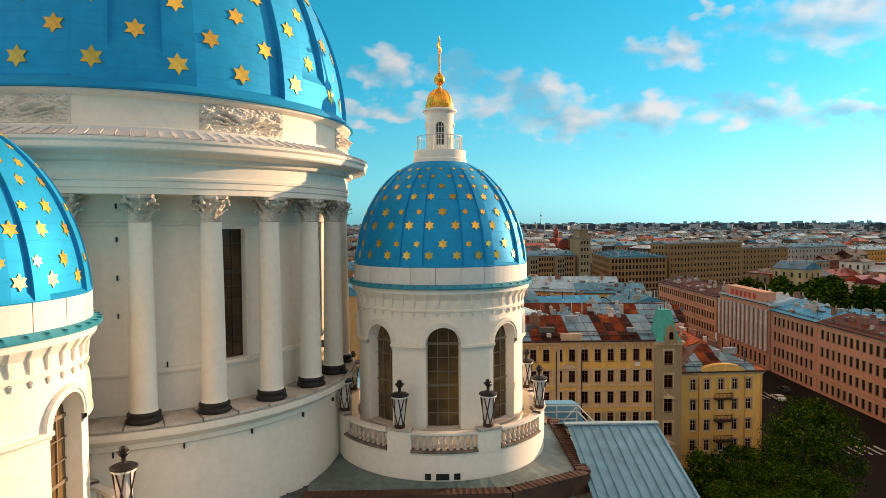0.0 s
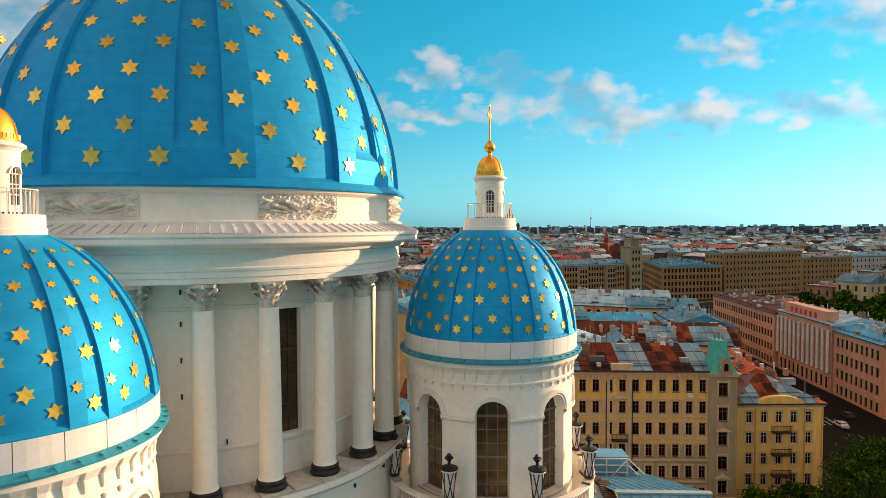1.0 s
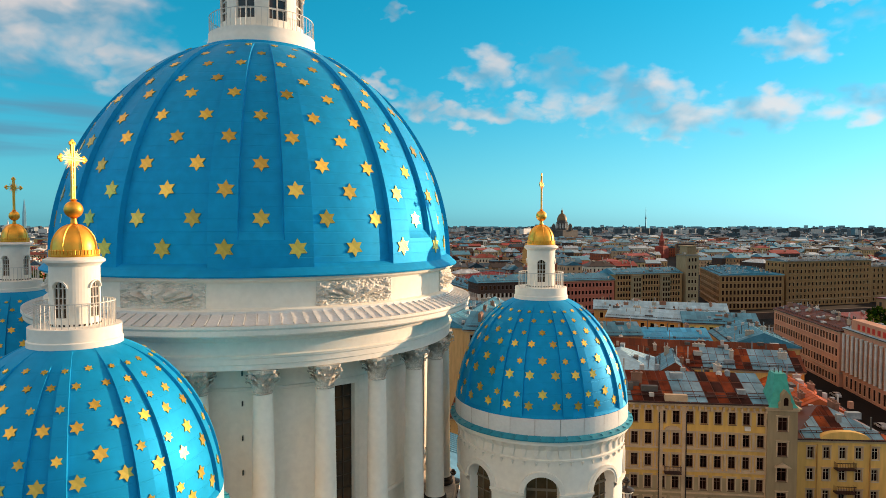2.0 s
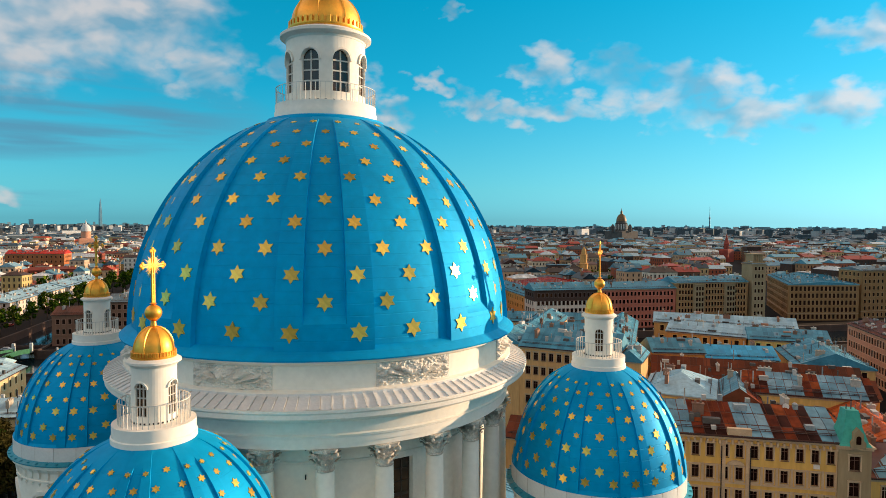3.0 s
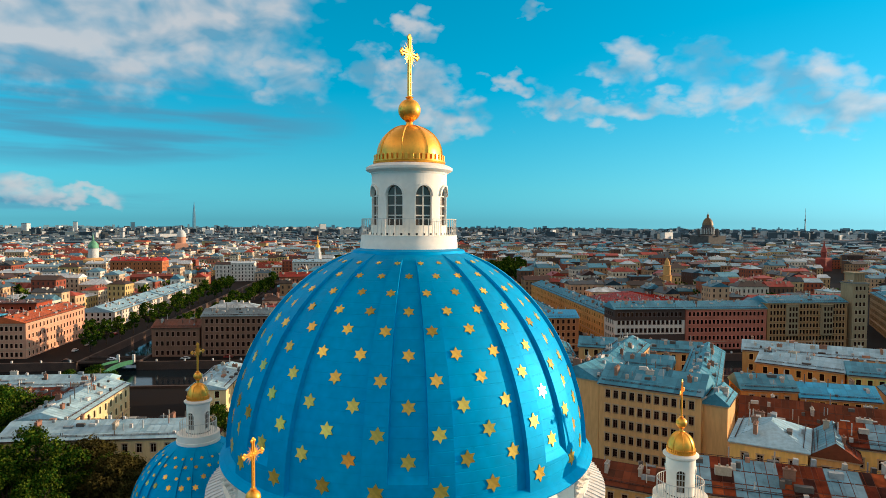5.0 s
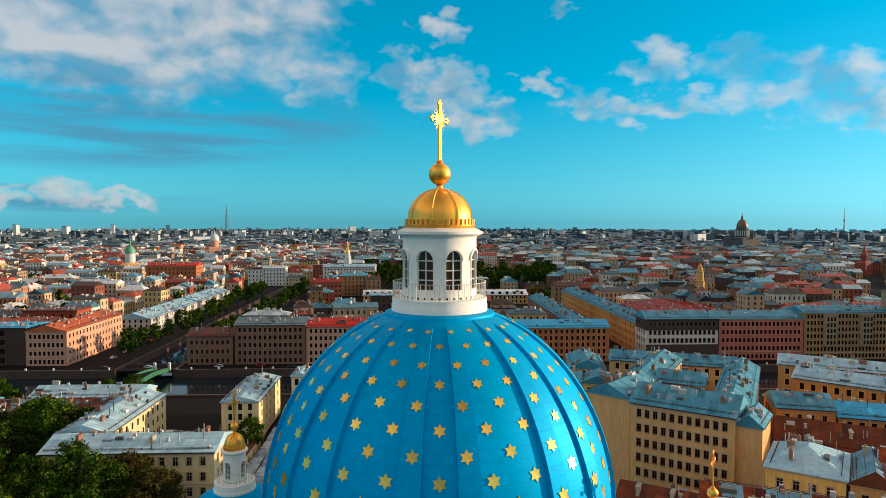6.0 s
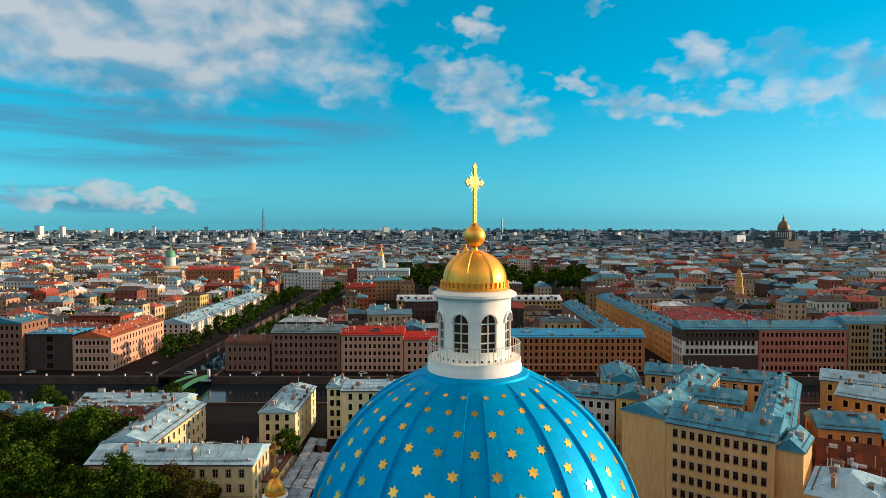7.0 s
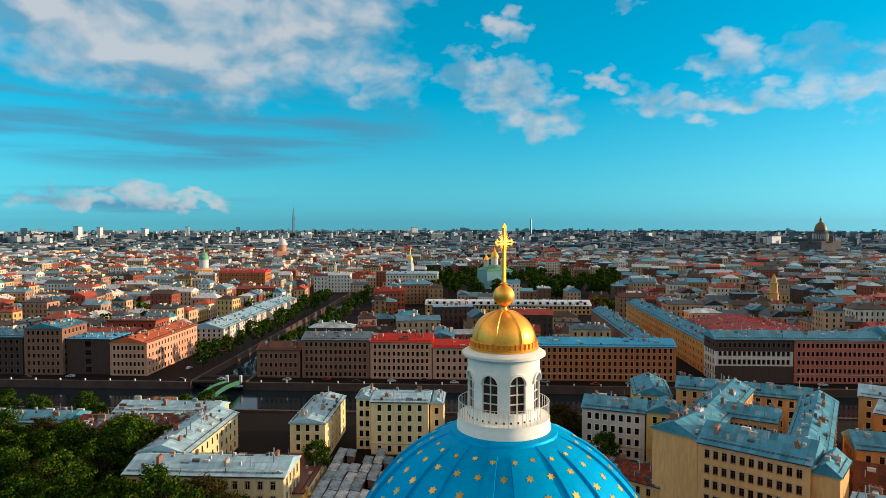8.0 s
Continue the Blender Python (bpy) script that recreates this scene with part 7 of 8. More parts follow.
far_tower("factory_chimney", 109.2, 3600, [("stack", [(6, 0), (4, 112), (3.6, 112)], M_STEEL, 8)], "tall thin factory chimney on the horizon", "chimney", None)
far_tower("bell_tower", 119.9, 800, [("lower_tier", [(7, 0), (7, 13), (5.6, 13.5), (5.6, 22), (4.6, 22.6)], M_FARW, 4), ("upper_tier", [(4.6, 22.5), (4.2, 31), (3.2, 31.6), (3.0, 37)], M_FARW, 8),
          ("gilt_spire", [(3.2, 37), (2.6, 39.5), (1.0, 41), (0.6, 44), (0.1, 52)], M_GOLD, 8)], "white tiered bell tower with gilded spire", "bell tower", None)
nik = far_tower("park_cathedral", 112.4, 820, [("body", [(24, 0), (24, 22), (25, 22.5), (14, 26)], M_FARB, 4), ("green_roof", [(25, 22.6), (10, 28.5), (0.1, 30)], M_GREENC, 4),
          ("drum", [(4.6, 28), (4.6, 38)], M_FARW, 10), ("gilt_dome", [(5, 38), (5.2, 40), (4, 43.5), (1.6, 46), (0.6, 49), (0.1, 52)], M_GOLD, 12)], "pale blue-green cathedral with gilded domes among trees", "cathedral", None)
for k in range(4):
    for nm, pr, mm in (("small_drum", [(2.8, 27), (2.8, 34)], M_FARW), ("small_gilt_dome", [(3.1, 34), (3.2, 35.5), (2, 38), (0.4, 40.5), (0.1, 43)], M_GOLD)):
        ob = part(nm, revolve(pr, 10), mm, nik)
        ob.matrix_basis = at_angle(45 + 90 * k + 20, 15)
far_tower("red_spire_church", 78.3, 1100, [("body", [(11, 0), (11, 18), (8, 20)], M_REDB, 4), ("spire_base", [(4, 18), (4, 27), (4.8, 28)], M_REDB, 8), ("spire", [(4.4, 28), (3.4, 31), (1.6, 37), (0.3, 44)], M_REDB, 8)], "red brick church with pointed spire", "church", None)
far_tower("yellow_bell_tower", 89.7, 640, [("shaft", [(4.2, 0), (4.2, 19), (4.8, 19.5), (3.3, 20), (3.3, 28), (3.9, 28.5), (2.4, 29), (2.2, 32), (0.3, 36)], M_WALL["sand"], 8)], "cream bell tower among roofs", "bell tower", None)
far_tower("green_domed_church", 137.4, 900, [("body", [(15, 0), (15, 20), (16, 20.5), (9, 23)], M_WALL["cream"], 4), ("drum", [(6, 22), (6, 34), (6.6, 34.6)], M_FARW, 12), ("green_dome", [(6.4, 34.5), (6.2, 38), (4, 42), (1.4, 44), (0.8, 49), (0.1, 53)], M_GREENC, 12)], "cream church with green dome", "church", None)
far_tower("pale_domed_church", 131.0, 1300, [("body", [(16, 0), (16, 26), (12, 28)], M_WALL["pink"], 4), ("drum", [(8, 28), (8, 40)], M_WALL["pink"], 12), ("dome", [(8.6, 40), (8, 46), (5, 51), (1.5, 53), (0.2, 60)], M_FARW, 12)], "pink church with pale dome", "church", None)
for az, d, h, w in ((150, 3600, 62, 26), (146.5, 3500, 70, 30), (145.0, 3500, 66, 22), (138.6, 3900, 66, 18), (134.6, 3900, 64, 18), (141.8, 3700, 58, 30), (119.5, 4300, 60, 40), (72, 4300, 44, 30), (64.5, 2600, 40, 16), (61, 4200, 46, 50)):
    x, y = polar(az, d)
    T = thing("tower_block", "pale high-rise block on the skyline", "tower block", pose(x, y, 0, 0, 0, rng.uniform(0, 90)))
    part("wall", box(-w / 2, -w / 2.6, 0, w / 2, w / 2.6, h), M_FARW if rng.random() < 0.5 else M_STEEL, T)
    part("roof", box(-w / 2 - 0.5, -w / 2.6 - 0.5, h, w / 2 + 0.5, w / 2.6 + 0.5, h + 2), M_STEEL, T)


# ---- houses filling the city blocks ----
market = uhouse(-46, 102, 528, 556, 8.0, 2, 40, "sand", "white", "very long low market house with white roof and dormers", sides="f", rh=3.6, chim=14, ww=1.6, wh=2.2, name="market_house")
bm = bmesh.new()
add_box(bm, -1.5, 0, 0, 1.5, 6.5, 2.9, None, 0)
add_box(bm, -1.15, -0.06, 0.3, 1.15, 0.02, 2.4, None, 1)
add_box(bm, -1.8, -0.4, 2.9, 1.8, 6.6, 3.15, None, 0)
dormer = part("dormer", bm, [M_RF["white"], M_PANE], market, "white dormer with a dark opening")
for k in range(22):
    ob = dormer if k == 0 else dormer.copy()
    if k:
        scene.collection.objects.link(ob)
    ob.matrix_basis = pose(*uv(-42 + 6.6 * k, 529.5), 8.3, 0, 0, CITY)
uhouse(121, 138, 302, 480, 17, 4, 5, "orange", "blue", "long orange house along a side street", sides="fl", side_bays=40, rh=3.2, chim=10)
uhouse(86, 100, 302, 440, 16, 4, 4, "brown", "blue", "brown house with blue-grey roof along a side street", sides="r", side_bays=20, rh=3.2, chim=8)
uhouse(139, 205, 330, 400, 15, 4, 14, "rust", "brickred", "block with broad dull red roof", sides="f", rh=4.5, chim=9)
uhouse(-105, -45, 700, 724, 22, 5, 16, "white", "pale", "long white house at the end of the canal", sides="f", rh=3, chim=6)
uhouse(-300, -245, 690, 712, 24, 5, 12, "rust", "red", "large orange house with dull red roof", sides="fr", rh=4, chim=8)
uhouse(-196, -172, 380, 470, 9.5, 3, 6, "white", "pale", "long white house along the canal", sides="fr", side_bays=18, rh=3.6, chim=5)
uhouse(-196, -172, 476, 560, 9.5, 3, 6, "white", "pale", "white house with grey roof along the canal", sides="fr", side_bays=18, rh=3.6, chim=5)
uhouse(-240, -202, 318, 336, 16, 4, 8, "brick", "rust", "brick-red yard house with rusty roof", sides="fr", rh=2.5, chim=3)
uhouse(-236, -204, 350, 368, 19, 4, 6, "brick", "brown", "brick factory house with flat roof", sides="fr", rh=0.6, kind="flat", chim=2)
WALLS_L = [(0.76, 0.64, 0.46), (0.64, 0.42, 0.24), (0.44, 0.24, 0.14), (0.80, 0.74, 0.64), (0.60, 0.42, 0.16), (0.30, 0.07, 0.035), (0.74, 0.64, 0.50), (0.66, 0.48, 0.32)]
WALLS_R = [(0.16, 0.075, 0.04), (0.34, 0.19, 0.09), (0.07, 0.04, 0.03), (0.62, 0.42, 0.20), (0.34, 0.09, 0.04), (0.50, 0.34, 0.20), (0.76, 0.66, 0.52)]
ROOFS_L = [(0.66, 0.73, 0.75), (0.28, 0.035, 0.014), (0.11, 0.28, 0.38), (0.06, 0.025, 0.016), (0.82, 0.83, 0.81), (0.05, 0.12, 0.165), (0.52, 0.07, 0.02), (0.24, 0.42, 0.51), (0.05, 0.06, 0.065)]
ROOFS_R = [(0.05, 0.21, 0.30), (0.10, 0.34, 0.46), (0.07, 0.018, 0.010), (0.025, 0.09, 0.13), (0.36, 0.52, 0.59), (0.36, 0.028, 0.012), (0.02, 0.05, 0.07), (0.10, 0.28, 0.38), (0.035, 0.022, 0.016), (0.56, 0.65, 0.68)]
M_CW = {"l": ramp_mat("west_district_walls", WALLS_L, 0.9), "r": ramp_mat("east_district_walls", WALLS_R, 0.9)}
M_CR = {"l": ramp_mat("west_district_roofs", ROOFS_L, 0.5, 0.2), "r": ramp_mat("east_district_roofs", ROOFS_R, 0.45, 0.25)}
M_CWIN = mat("district_windows", (0.015, 0.011, 0.010), 0.3, 0, 0.2)
M_HW = {"l": ramp_mat("west_house_walls", WALLS_L, 0.9, by="object", streak=True, scale=0.2), "r": ramp_mat("east_house_walls", WALLS_R, 0.9, by="object", streak=True, scale=0.2)}
M_HR = {"l": ramp_mat("west_house_roofs", ROOFS_L, 0.5, 0.2, by="object", scale=0.3, vary=0.25), "r": ramp_mat("east_house_roofs", ROOFS_R, 0.45, 0.25, by="object", scale=0.3, vary=0.25)}
TAKEN = []
for b, _ in HOUSES:
    us = [CU.x * x + CU.y * y for x, y in b]; vs = [CV.x * x + CV.y * y for x, y in b]
    TAKEN.append((min(us), min(vs), max(us), max(vs)))
TAKEN.append((-62, 462, 118, 560))
for x, y, r in ((-295, 714, 34), (-383, 648, 16)):
    u, v = CU.x * x + CU.y * y, CV.x * x + CV.y * y
    TAKEN.append((u - r, v - r, u + r, v + r))


def free(u0, v0, u1, v1):
    if v0 < 284 and v1 > 212:
        return False
    if v1 > 262 and u1 > -171 and u0 < -108 and v0 < 680:
        return False
    if v1 > 284 and u1 > 101 and u0 < 120.5 and v0 < 520:
        return False
    cx, cy = uv((u0 + u1) / 2, (v0 + v1) / 2)
    if cy > 345 and cy < 1100 and abs((cx - 133.5) * 0.986 - (cy - 364) * 0.165) < 11 + (u1 - u0) * 0.5:
        return False
    if v1 < 220 and (cx < 145 or cy < 60):
        return False
    d, a = math.hypot(cx - 17.3, cy + 43), math.degrees(math.atan2(cy + 43, cx - 17.3))
    if 655 < d < 945 and 101 < a < 119.4:
        return False
    if a < 64.5 and 205 < d < 350:
        return False
    return not any(u0 < q[2] + 1 and u1 > q[0] - 1 and v0 < q[3] + 1 and v1 > q[1] - 1 for q in TAKEN)


def plain_house(wall, roof, win, base, H, rh, L, W, mi=0, windows=True, floors=4, flat=False):
    wall.solid(base, 0, H, mi, top=False)
    rs = roof_mesh(base, H, "flat" if flat else "hip" if rng.random() < 0.4 else "gable", rh, 0.4, False)
    n = len(roof.v)
    # weld the roof into one island
    seen, idx = {}, []
    for p in rs.v:
        key = tuple(round(c, 2) for c in p)
        if key not in seen:
            seen[key] = len(roof.v); roof.v.append(p)
        idx.append(seen[key])
    for f in rs.f:
        g = [idx[i] for i in f]
        if len(set(g)) == len(g):
            roof.f.append(tuple(g)); roof.m.append(mi)
    if windows:
        for i in range(4):
            p0, p1 = Vector(base[i]), Vector(base[(i + 1) % 4])
            d = p1 - p0
            ln = d.length
            d /= ln
            nr = Vector((d.y, -d.x))
            mid = (p0 + p1) / 2
            if nr.dot(Vector((17, -43)) - mid) < 0:
                continue
            nb = int(ln / 3.4)
            fh = (H - 1) / floors
            for b in range(nb):
                for k in range(floors):
                    c = p0 + d * (ln * (b + 0.5) / nb) + nr * 0.05
                    z = 0.9 + fh * k
                    a, e = c - d * 0.6, c + d * 0.6
                    win.poly([(a.x, a.y, z), (e.x, e.y, z), (e.x, e.y, z + fh * 0.58), (a.x, a.y, z + fh * 0.58)])


def chimneys_on(soup, base, H, rh, n):
    p0, ux, uy = Vector(base[0]), Vector(base[1]) - Vector(base[0]), Vector(base[3]) - Vector(base[0])
    for k in range(n):
        q = p0 + ux * rng.uniform(0.1, 0.9) + uy * rng.uniform(0.25, 0.75)
        w, l = 0.4, rng.uniform(0.4, 1.3)
        if rng.random() < 0.5:
            w, l = l, w
        soup.solid([(q.x - l, q.y - w), (q.x + l, q.y - w), (q.x + l, q.y + w), (q.x - l, q.y + w)], H, H + rh * 0.6 + rng.uniform(1.2, 2.4))


# outer districts: distance haze is put into these blue-grey wall and roof colours
WALLS_HAZED = [(0.12, 0.16, 0.19), (0.06, 0.085, 0.10), (0.38, 0.41, 0.42), (0.035, 0.048, 0.058), (0.52, 0.53, 0.52), (0.66, 0.67, 0.66), (0.045, 0.075, 0.095), (0.07, 0.10, 0.12)]
ROOFS_HAZED = [(0.025, 0.085, 0.13), (0.04, 0.12, 0.17), (0.018, 0.045, 0.065), (0.12, 0.20, 0.25), (0.07, 0.03, 0.022), (0.012, 0.03, 0.042), (0.32, 0.39, 0.43), (0.035, 0.10, 0.145)]
M_CW["f"] = ramp_mat("haze_tinted_outer_walls", WALLS_HAZED, 0.9)
M_CR["f"] = ramp_mat("haze_tinted_outer_roofs", ROOFS_HAZED, 0.5, 0.1)
mass = {k: (Soup(), Soup(), Soup(), Soup()) for k in "lrf"}
single = 0
cell_u, cell_v = 104, 84
for iu in range(-26, 24):
    for iv in range(-1, 22):
        bu, bv = iu * cell_u + 20 * math.sin(iv * 1.7), 286 + (iv) * cell_v
        if iv < 0:
            bv = 120
        cx, cy = uv(bu + 50, bv + 40)
        az, d = math.degrees(math.atan2(cy + 43, cx - 17.3)), math.hypot(cx - 17.3, cy + 43)
        if not 44 < az < 158 or d > 1750:
            continue
        lots = []
        lean = math.radians(rng.uniform(-9, 9)) if d > 420 else 0.0

        def turned(u, v, cu=bu + 45, cv=bv + 36, a=lean):
            du, dv = u - cu, v - cv
            return uv(cu + du * math.cos(a) - dv * math.sin(a), cv + du * math.sin(a) + dv * math.cos(a))
        w = cell_u - 14
        h = cell_v - 13
        u = bu
        while u < bu + w - 10:
            L = min(rng.uniform(17, 34), bu + w - u)
            lots.append((u, bv, u + L - 0.4, bv + rng.uniform(12, 15)))
            lots.append((u, bv + h - rng.uniform(12, 15), u + L - 0.4, bv + h))
            u += L
        v = bv + 15.5
        while v < bv + h - 22:
            L = min(rng.uniform(14, 24), bv + h - 15 - v)
            if L > 8:
                lots.append((bu, v, bu + rng.uniform(11, 14), v + L - 0.4))
                lots.append((bu + w - rng.uniform(11, 14), v, bu + w, v + L - 0.4))
            v += L
        for k in range(3):
            x0, y0 = bu + rng.uniform(17, w - 34), bv + rng.uniform(17, h - 30)
            lots.append((x0, y0, x0 + rng.uniform(8, 22), y0 + rng.uniform(8, 14)))
        taken_here = []
        for q in lots:
            if q[2] - q[0] < 6 or q[3] - q[1] < 6 or rng.random() < 0.06 or not free(*q):
                continue
            if any(q[0] < t[2] and q[2] > t[0] and q[1] < t[3] and q[3] > t[1] for t in taken_here):
                continue
            taken_here.append(q)
            side = "l" if (q[0] < -130 or rng.random() < 0.12) else "r"
            H = rng.choice((rng.uniform(8, 13), rng.uniform(13, 19), rng.uniform(15, 24))) if side == "r" else rng.choice((rng.uniform(7, 12), rng.uniform(10, 16), rng.uniform(14, 21)))
            rh = rng.uniform(2.2, 4.2)
            floors = max(2, int(H / 3.9))
            base = [turned(u, v) for u, v in ((q[0], q[1]), (q[2], q[1]), (q[2], q[3]), (q[0], q[3]))]
            mx, my = (base[0][0] + base[2][0]) / 2, (base[0][1] + base[2][1]) / 2
            dd = math.hypot(mx - 17.3, my + 43)
            flat = rng.random() < 0.12
            if dd < 600 and single < 170:
                single += 1
                T = thing("house", "plastered city house with metal roof and chimneys", "house", group="houses of the city blocks")
                a, b, c, e = Soup(), Soup(), Soup(), Soup()
                plain_house(a, b, c, base, H, rh, 0, 0, 0, True, floors, flat)
                chimneys_on(e, base, H, rh if not flat else 0, rng.randint(3, 7))
                part("wall", a.mesh("wall", [M_HW[side]]), None, T)
                part("roof", b.mesh("roof", [M_HR[side]]), None, T)
                if c.f:
                    tagged(part("window", c.mesh("window", [M_CWIN]), None, T), kind="stuff")
                tagged(part("chimney", e.mesh("chimney", [M_CHIM]), None, T), kind="stuff")
            else:
                a, b, c, e = mass[side]
                plain_house(a, b, c, base, H, rh, 0, 0, 0, dd < 1300, floors, flat)
                if dd < 1500:
                    chimneys_on(e, base, H, rh if not flat else 0, rng.randint(2, 5))
# the farther districts, thinning out to the horizon
for i in range(13000):
    d = 1700 + 3100 * math.sqrt(rng.random()) ** 1.3
    az = rng.uniform(47, 156)
    x, y = polar(az, d)
    side = "l" if az > 118 + rng.uniform(-8, 8) else "r"
    # with distance, more houses take the haze-tinted palette
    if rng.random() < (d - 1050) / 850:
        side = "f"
    big = rng.random() < 0.12
    L, W = (rng.uniform(40, 90), rng.uniform(12, 20)) if big else (rng.uniform(12, 34), rng.uniform(9, 15))
    H = rng.uniform(10, 19) if rng.random() < 0.9 or d < 2400 else rng.uniform(22, 40)
    if d > 4200:
        H = rng.uniform(12, 28) if rng.random() < 0.9 else rng.uniform(28, 44)
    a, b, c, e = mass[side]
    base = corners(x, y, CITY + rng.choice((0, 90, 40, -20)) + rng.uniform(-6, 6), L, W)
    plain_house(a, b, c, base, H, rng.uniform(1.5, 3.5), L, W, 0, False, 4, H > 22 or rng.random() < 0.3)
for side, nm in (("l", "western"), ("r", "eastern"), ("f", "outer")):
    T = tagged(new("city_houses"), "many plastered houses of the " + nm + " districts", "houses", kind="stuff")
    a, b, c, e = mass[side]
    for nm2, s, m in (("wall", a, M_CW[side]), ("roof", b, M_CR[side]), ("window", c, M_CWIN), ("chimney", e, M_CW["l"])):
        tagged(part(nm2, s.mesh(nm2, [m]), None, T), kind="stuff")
# clumps of trees between the far houses
v, f = [], []
for i in range(900):
    d = 500 + 4200 * rng.random() ** 1.2
    x, y = polar(rng.uniform(48, 155), d)
    if d < 1000 and not free(*(lambda u, w: (u - 3, w - 3, u + 3, w + 3))(CU.x * x + CU.y * y, CV.x * x + CV.y * y)):
        continue
    row = rng.uniform(0, math.pi)
    n_cl = rng.randint(2, 7) if d < 1500 else rng.randint(6, 16)
    for k in range(n_cl):
        px, py = x + (k - n_cl / 2) * 7 * math.cos(row) + rng.gauss(0, 3), y + (k - n_cl / 2) * 7 * math.sin(row) + rng.gauss(0, 3)
        rr, hh = rng.uniform(3, 5.5), rng.uniform(9, 16)
        for q in range(26 if d < 1500 else 12):
            p = Vector((px + rng.gauss(0, rr * 0.5), py + rng.gauss(0, rr * 0.5), hh * rng.uniform(0.35, 1.0)))
            t1 = Vector((rng.gauss(0, 1), rng.gauss(0, 1), rng.gauss(0, 0.5))).normalized() * rr * 0.42
            t2 = t1.cross(Vector((rng.gauss(0, 1), rng.gauss(0, 1), rng.gauss(0, 1)))).normalized() * rr * 0.30
            n = len(v)
            v += [tuple(p - t1), tuple(p + t2), tuple(p + t1), tuple(p - t2)]
            f.append((n, n + 1, n + 2, n + 3))
me = bpy.data.meshes.new("far_trees")
me.from_pydata(v, [], f)
me.materials.append(M_LEAF)
tagged(part("far_trees", me, None), "clumps of green trees between the distant houses", "trees", kind="stuff")
# skyline at the edge of sight, the haze painted in as its base colour
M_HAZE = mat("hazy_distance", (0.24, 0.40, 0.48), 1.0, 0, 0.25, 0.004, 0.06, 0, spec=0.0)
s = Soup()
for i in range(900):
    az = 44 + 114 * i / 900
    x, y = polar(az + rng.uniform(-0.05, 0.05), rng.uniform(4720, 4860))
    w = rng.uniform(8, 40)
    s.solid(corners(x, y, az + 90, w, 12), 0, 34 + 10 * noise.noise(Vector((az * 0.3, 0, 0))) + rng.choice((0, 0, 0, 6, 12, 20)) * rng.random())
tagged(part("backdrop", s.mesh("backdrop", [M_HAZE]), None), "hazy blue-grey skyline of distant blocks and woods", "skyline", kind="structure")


# ---- bridges, market, cars ----
M_GREENP = mat("green_paint", (0.05, 0.20, 0.11), 0.5, 0.1, 0.2)


def bridges():
    T = thing("foot_bridge", "green painted iron foot bridge with pale end posts", "bridge")
    bm = bmesh.new()
    n = 10
    pr = None
    for i in range(n + 1):
        v = 221 + 48 * i / n
        z = 0.6 + 2.2 * math.sin(math.pi * i / n)
        cur = [bm.verts.new((*uv(u, v), z + dz)) for u, dz in ((-126, -0.5), (-120, -0.5), (-120, 0), (-126, 0))]
        if pr:
            for k in range(4):
                bm.faces.new((pr[k], pr[(k + 1) % 4], cur[(k + 1) % 4], cur[k]))
        pr = cur
    part("deck", bm, M_ASPHALT, T)
    for u in (-126.3, -119.7):
        bm = bmesh.new()
        pr = None
        for i in range(n + 1):
            v = 221 + 48 * i / n
            z = 0.6 + 2.2 * math.sin(math.pi * i / n)
            cur = [bm.verts.new((*uv(u + du, v), z + dz)) for du, dz in ((-0.15, -0.9), (0.15, -0.9), (0.15, 1.1), (-0.15, 1.1))]
            if pr:
                for k in range(4):
                    bm.faces.new((pr[k], pr[(k + 1) % 4], cur[(k + 1) % 4], cur[k]))
            pr = cur
        part("side_girder", bm, M_GREENP, T)
    for u in (-126.5, -119.5):
        for v in (221, 269):
            bm = box(-0.6, -0.6, 0, 0.6, 0.6, 4.2, 0.1)
            bm.transform(pose(*uv(u, v), 0, 0, 0, CITY))
            part("end_post", bm, M_FARW, T)
    T = thing("road_bridge", "flat road bridge over the canal mouth", "bridge")
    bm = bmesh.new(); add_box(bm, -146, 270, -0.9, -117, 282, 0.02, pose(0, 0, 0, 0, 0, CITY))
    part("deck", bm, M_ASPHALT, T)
    for v in (270, 281.6):
        bm = bmesh.new(); add_box(bm, -146, v, 0.02, -117, v + 0.4, 1.0, pose(0, 0, 0, 0, 0, CITY))
        part("parapet", bm, M_QUAY, T)


bridges()
# the avenue over the river, and its painted lines
T = thing("avenue_bridge", "broad flat road bridge carrying the avenue over the river", "bridge")
bm = bmesh.new()
p, q, w = Vector((106, 200)), Vector((133.5, 364)), Vector((9.5, -1.6))
v = [bm.verts.new((*c, z)) for z in (-0.9, 0.03) for c in (p - w, p + w, q + w, q - w)]
for f in ((0, 3, 2, 1), (4, 5, 6, 7), (0, 1, 5, 4), (1, 2, 6, 5), (2, 3, 7, 6), (3, 0, 4, 7)):
    bm.faces.new([v[i] for i in f])
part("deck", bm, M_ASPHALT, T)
for k in (-1, 1):
    bm = bmesh.new()
    d = (q - p).normalized()
    a, b, n = p + d * 60 + w * k, p + d * 118 + w * k, w.normalized() * 0.25
    v = [bm.verts.new((*c, z)) for z in (0.03, 1.05) for c in (a - n, a + n, b + n, b - n)]
    for f in ((4, 5, 6, 7), (0, 1, 5, 4), (1, 2, 6, 5), (2, 3, 7, 6), (3, 0, 4, 7)):
        bm.faces.new([v[i] for i in f])
    part("parapet", bm, M_QUAY, T)
M_LINE = mat("road_paint", (0.55, 0.53, 0.50), 0.8, 0, 0.25, 1.0, 6, 0)
bm = bmesh.new()
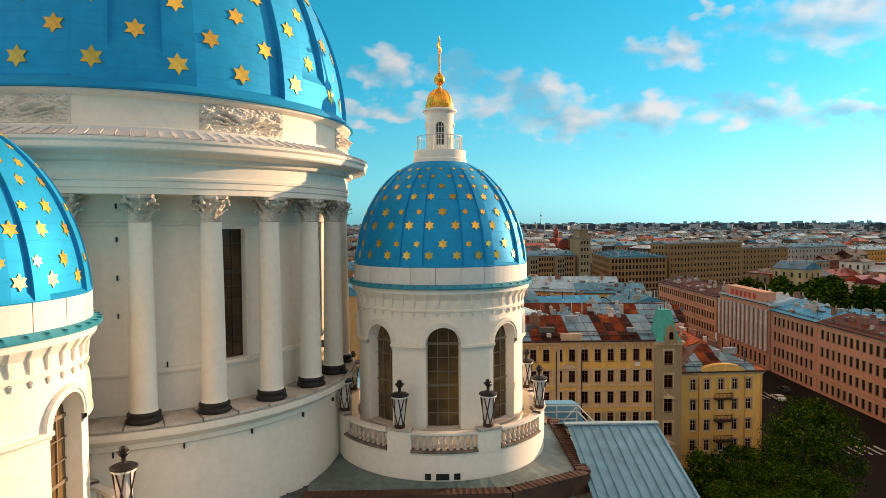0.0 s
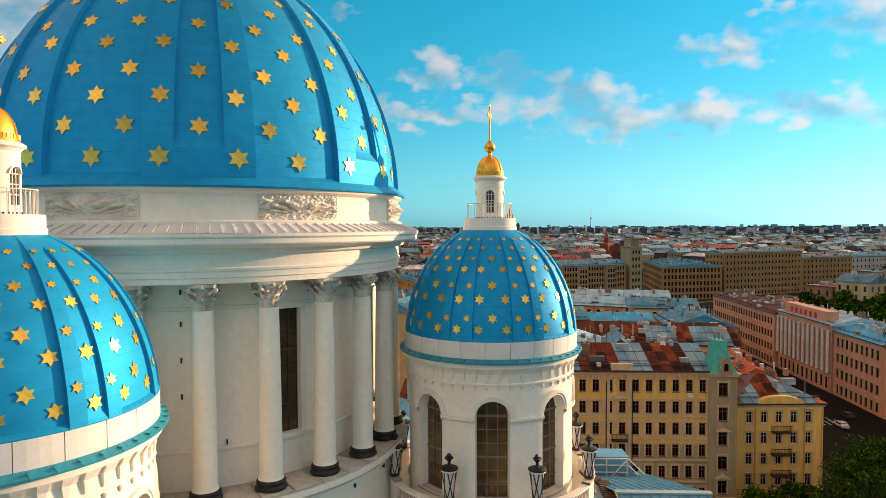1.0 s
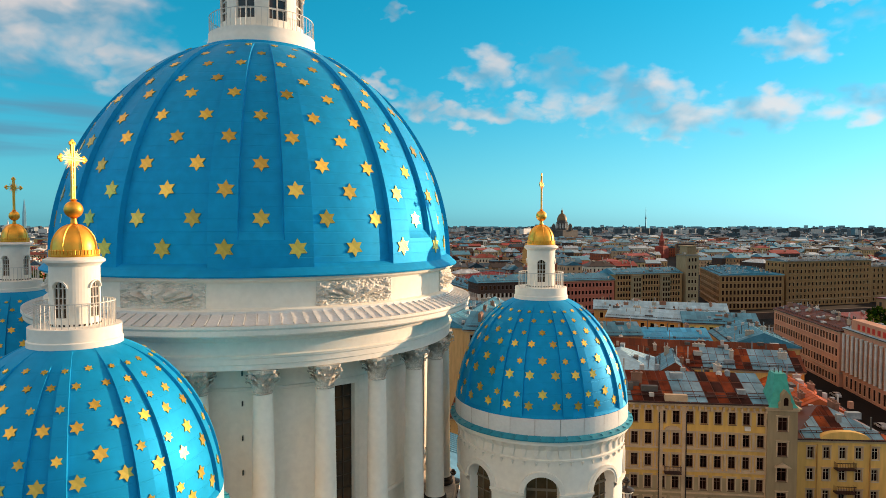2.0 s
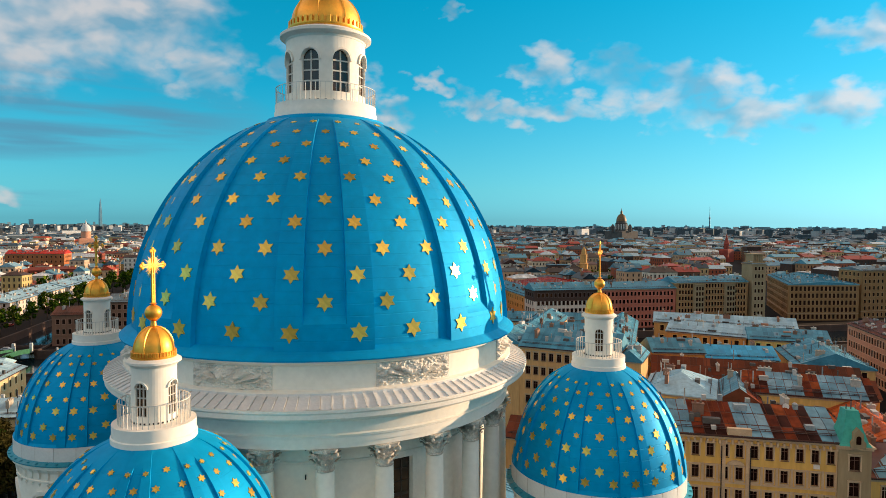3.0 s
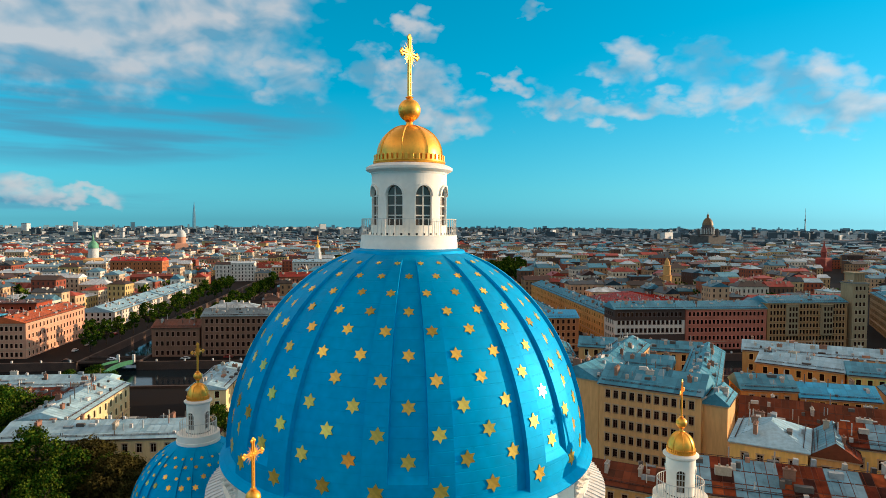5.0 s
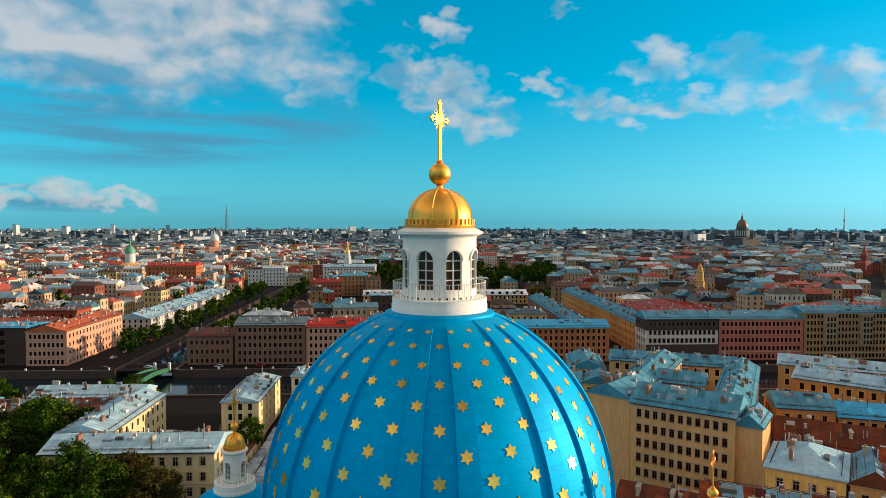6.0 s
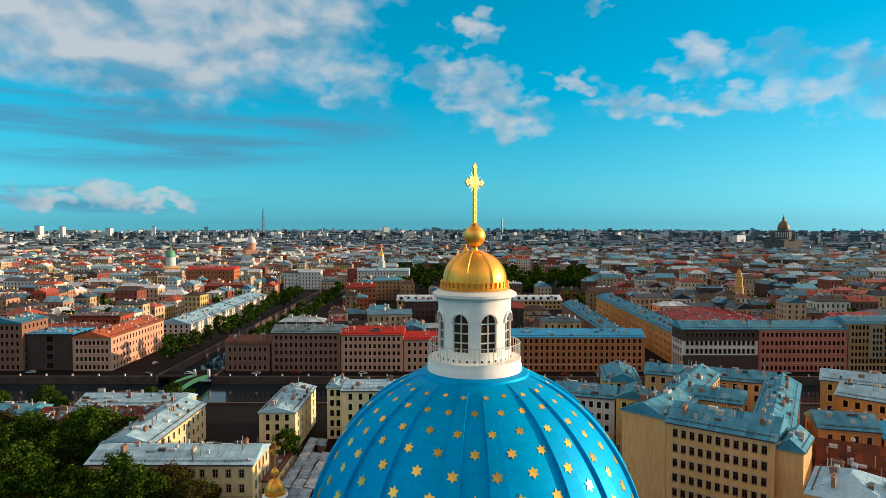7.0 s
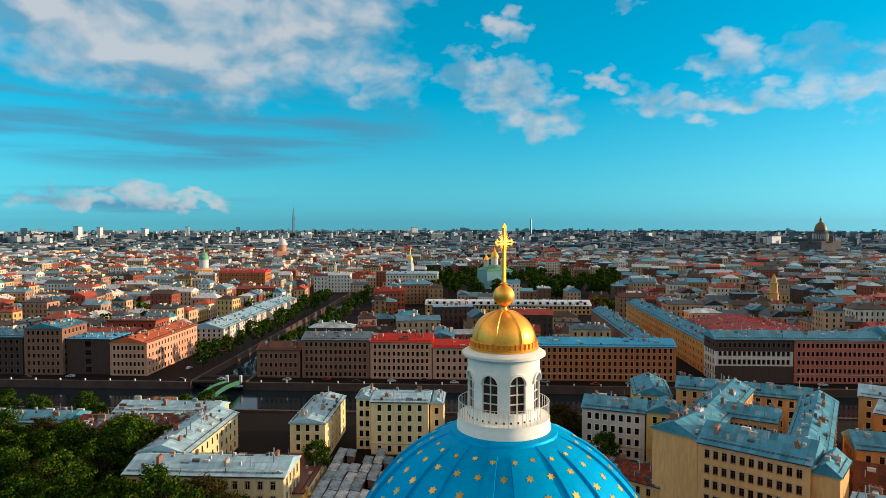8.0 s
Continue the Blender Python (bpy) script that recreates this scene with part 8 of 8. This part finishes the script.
for k in range(5):
    add_box(bm, 100.0 + 1.9 * k, 79.5, 0.0, 100.5 + 1.9 * k, 84.5, 0.02)
    add_box(bm, 102.5 + 1.5 * k, 119.5, 0.0, 102.9 + 1.5 * k, 124.0, 0.02)
for k in range(22):
    add_box(bm, 107.3 + k * 0.02, 60 + 7 * k, 0.0, 107.5 + k * 0.02, 63 + 7 * k, 0.02)
tagged(part("road_marking", bm, M_LINE), "worn white painted lines on the avenue", "road marking", kind="structure")
post = None
for i in range(46):
    u = -330 + 13 * i
    if -146 < u < -117:
        continue
    if post is None:
        post = thing("quay_post", "pale granite post of the quay railing", "post", group="posts along the quay")
        part("shaft", box(-0.35, -0.35, 0.8, 0.35, 0.35, 1.9, 0.08), M_FARW, post)
        ob = post
    else:
        ob = copy_thing(post, pose(0, 0, 0))
    ob.matrix_basis = pose(*uv(u, 268.7), 0, 0, 0, CITY)

CAR_COL = [(0.62, 0.62, 0.60), (0.05, 0.05, 0.055), (0.30, 0.31, 0.33), (0.35, 0.04, 0.03), (0.70, 0.70, 0.70)]
M_CAR = ramp_mat("car_paint", CAR_COL, 0.3, 0.2, by="object", vary=0.02, bump=0)
M_TYRE = mat("tyre", (0.02, 0.02, 0.02), 0.9)


def car_thing():
    T = thing("car", "parked passenger car on the street", "car", group="cars on the quay")
    bm = bmesh.new()
    prof = [(-2.2, 0.35), (2.2, 0.35), (2.25, 0.7), (2.0, 0.85), (1.1, 0.95), (0.5, 1.42), (-1.2, 1.45), (-1.8, 0.98), (-2.2, 0.9)]
    a, b = [bm.verts.new((x, -0.85, z)) for x, z in prof], [bm.verts.new((x, 0.85, z)) for x, z in prof]
    bm.faces.new(a); bm.faces.new(b[::-1])
    for i in range(9):
        bm.faces.new((a[i], b[i], b[(i + 1) % 9], a[(i + 1) % 9]))
    bmesh.ops.recalc_face_normals(bm, faces=bm.faces[:])
    part("body", bm, M_CAR, T)
    bm = bmesh.new()
    add_box(bm, -1.45, -0.87, 1.0, 0.65, 0.87, 1.36)
    part("side_glass", bm, M_PANE, T)
    for x in (-1.35, 1.35):
        for y in (-0.82, 0.82):
            ob = part("wheel", revolve([(0.05, -0.11), (0.32, -0.11), (0.32, 0.11), (0.05, 0.11)], 12), M_TYRE, T)
            ob.matrix_basis = pose(x, y, 0.32, 90, 0, 0)
    return T


car = car_thing()
spots = [(u, 274 + (i % 3) * 2.2, 0 if i % 2 else 180) for i, u in enumerate((-262, -236, -214, -152, -98, -78, -62, -44, -28, -12, 6, 34, 58, 76, 92, 126, 140, 171, 188, 215, 232))]
spots += [(-160, 300, 90), (-161, 316, 90), (-163, 330, 90), (-160, 350, 90), (-132, 276, 0), (-108, 152, 60), (-66, 148, 20), (108, 300, 90), (112, 330, 90)]
for i, (u, v, a) in enumerate(spots):
    m = pose(*uv(u, v), 0.02 if v != 276 else 0.03, 0, 0, CITY + a)
    if i == 0:
        car.matrix_basis = m
    else:
        copy_thing(car, m)
for i, (x, y) in enumerate(((104, 96), (107, 118), (112, 140), (99, 160), (115, 172), (103, 205), (113, 126))):
    copy_thing(car, pose(x, y, 0.02, 0, 0, 90))

M_TIN = ramp_mat("tin_stall_roof", [(0.46, 0.56, 0.62), (0.34, 0.44, 0.51), (0.66, 0.70, 0.72), (0.22, 0.31, 0.37), (0.40, 0.50, 0.56)], 0.5, 0.3, by="object", scale=0.6, vary=0.3)
stall = thing("market_stall", "long low tin-roofed market stall", "stall", group="market stalls in the yard")
part("wall", box(-3.2, -1.1, 0, 3.2, 1.1, 2.4, 0.05), M_WALL["brown"], stall)
bm = bmesh.new()
for x0, x1, dz in ((-3.5, -1.2, 0.0), (-1.25, 1.3, 0.07), (1.25, 3.5, 0.02)):
    q = [bm.verts.new(c) for c in ((x0, -1.45, 2.4 + dz), (x1, -1.45, 2.4 + dz), (x1, 1.45, 2.9 + dz), (x0, 1.45, 2.9 + dz), (x0, -1.45, 2.47 + dz), (x1, -1.45, 2.47 + dz), (x1, 1.45, 2.97 + dz), (x0, 1.45, 2.97 + dz))]
    for f in ((0, 3, 2, 1), (4, 5, 6, 7), (0, 1, 5, 4), (1, 2, 6, 5), (2, 3, 7, 6), (3, 0, 4, 7)):
        bm.faces.new([q[i] for i in f])
part("tin_roof", bm, M_TIN, stall)
n = 0
for i in range(9):
    for j in range(11):
        u, v = -47 + 3.4 * i + rng.uniform(-0.25, 0.25), 98 + 7.0 * j + rng.uniform(-0.5, 0.5)
        if rng.random() < 0.08 or u > -22 + (v < 138) * 8 or v > 168:
            continue
        m = pose(*uv(u, v), rng.uniform(-0.3, 0.0), 0, 0, CITY + 90 + rng.uniform(-3, 3))
        if n == 0:
            stall.matrix_basis = m
        else:
            copy_thing(stall, m)
        n += 1
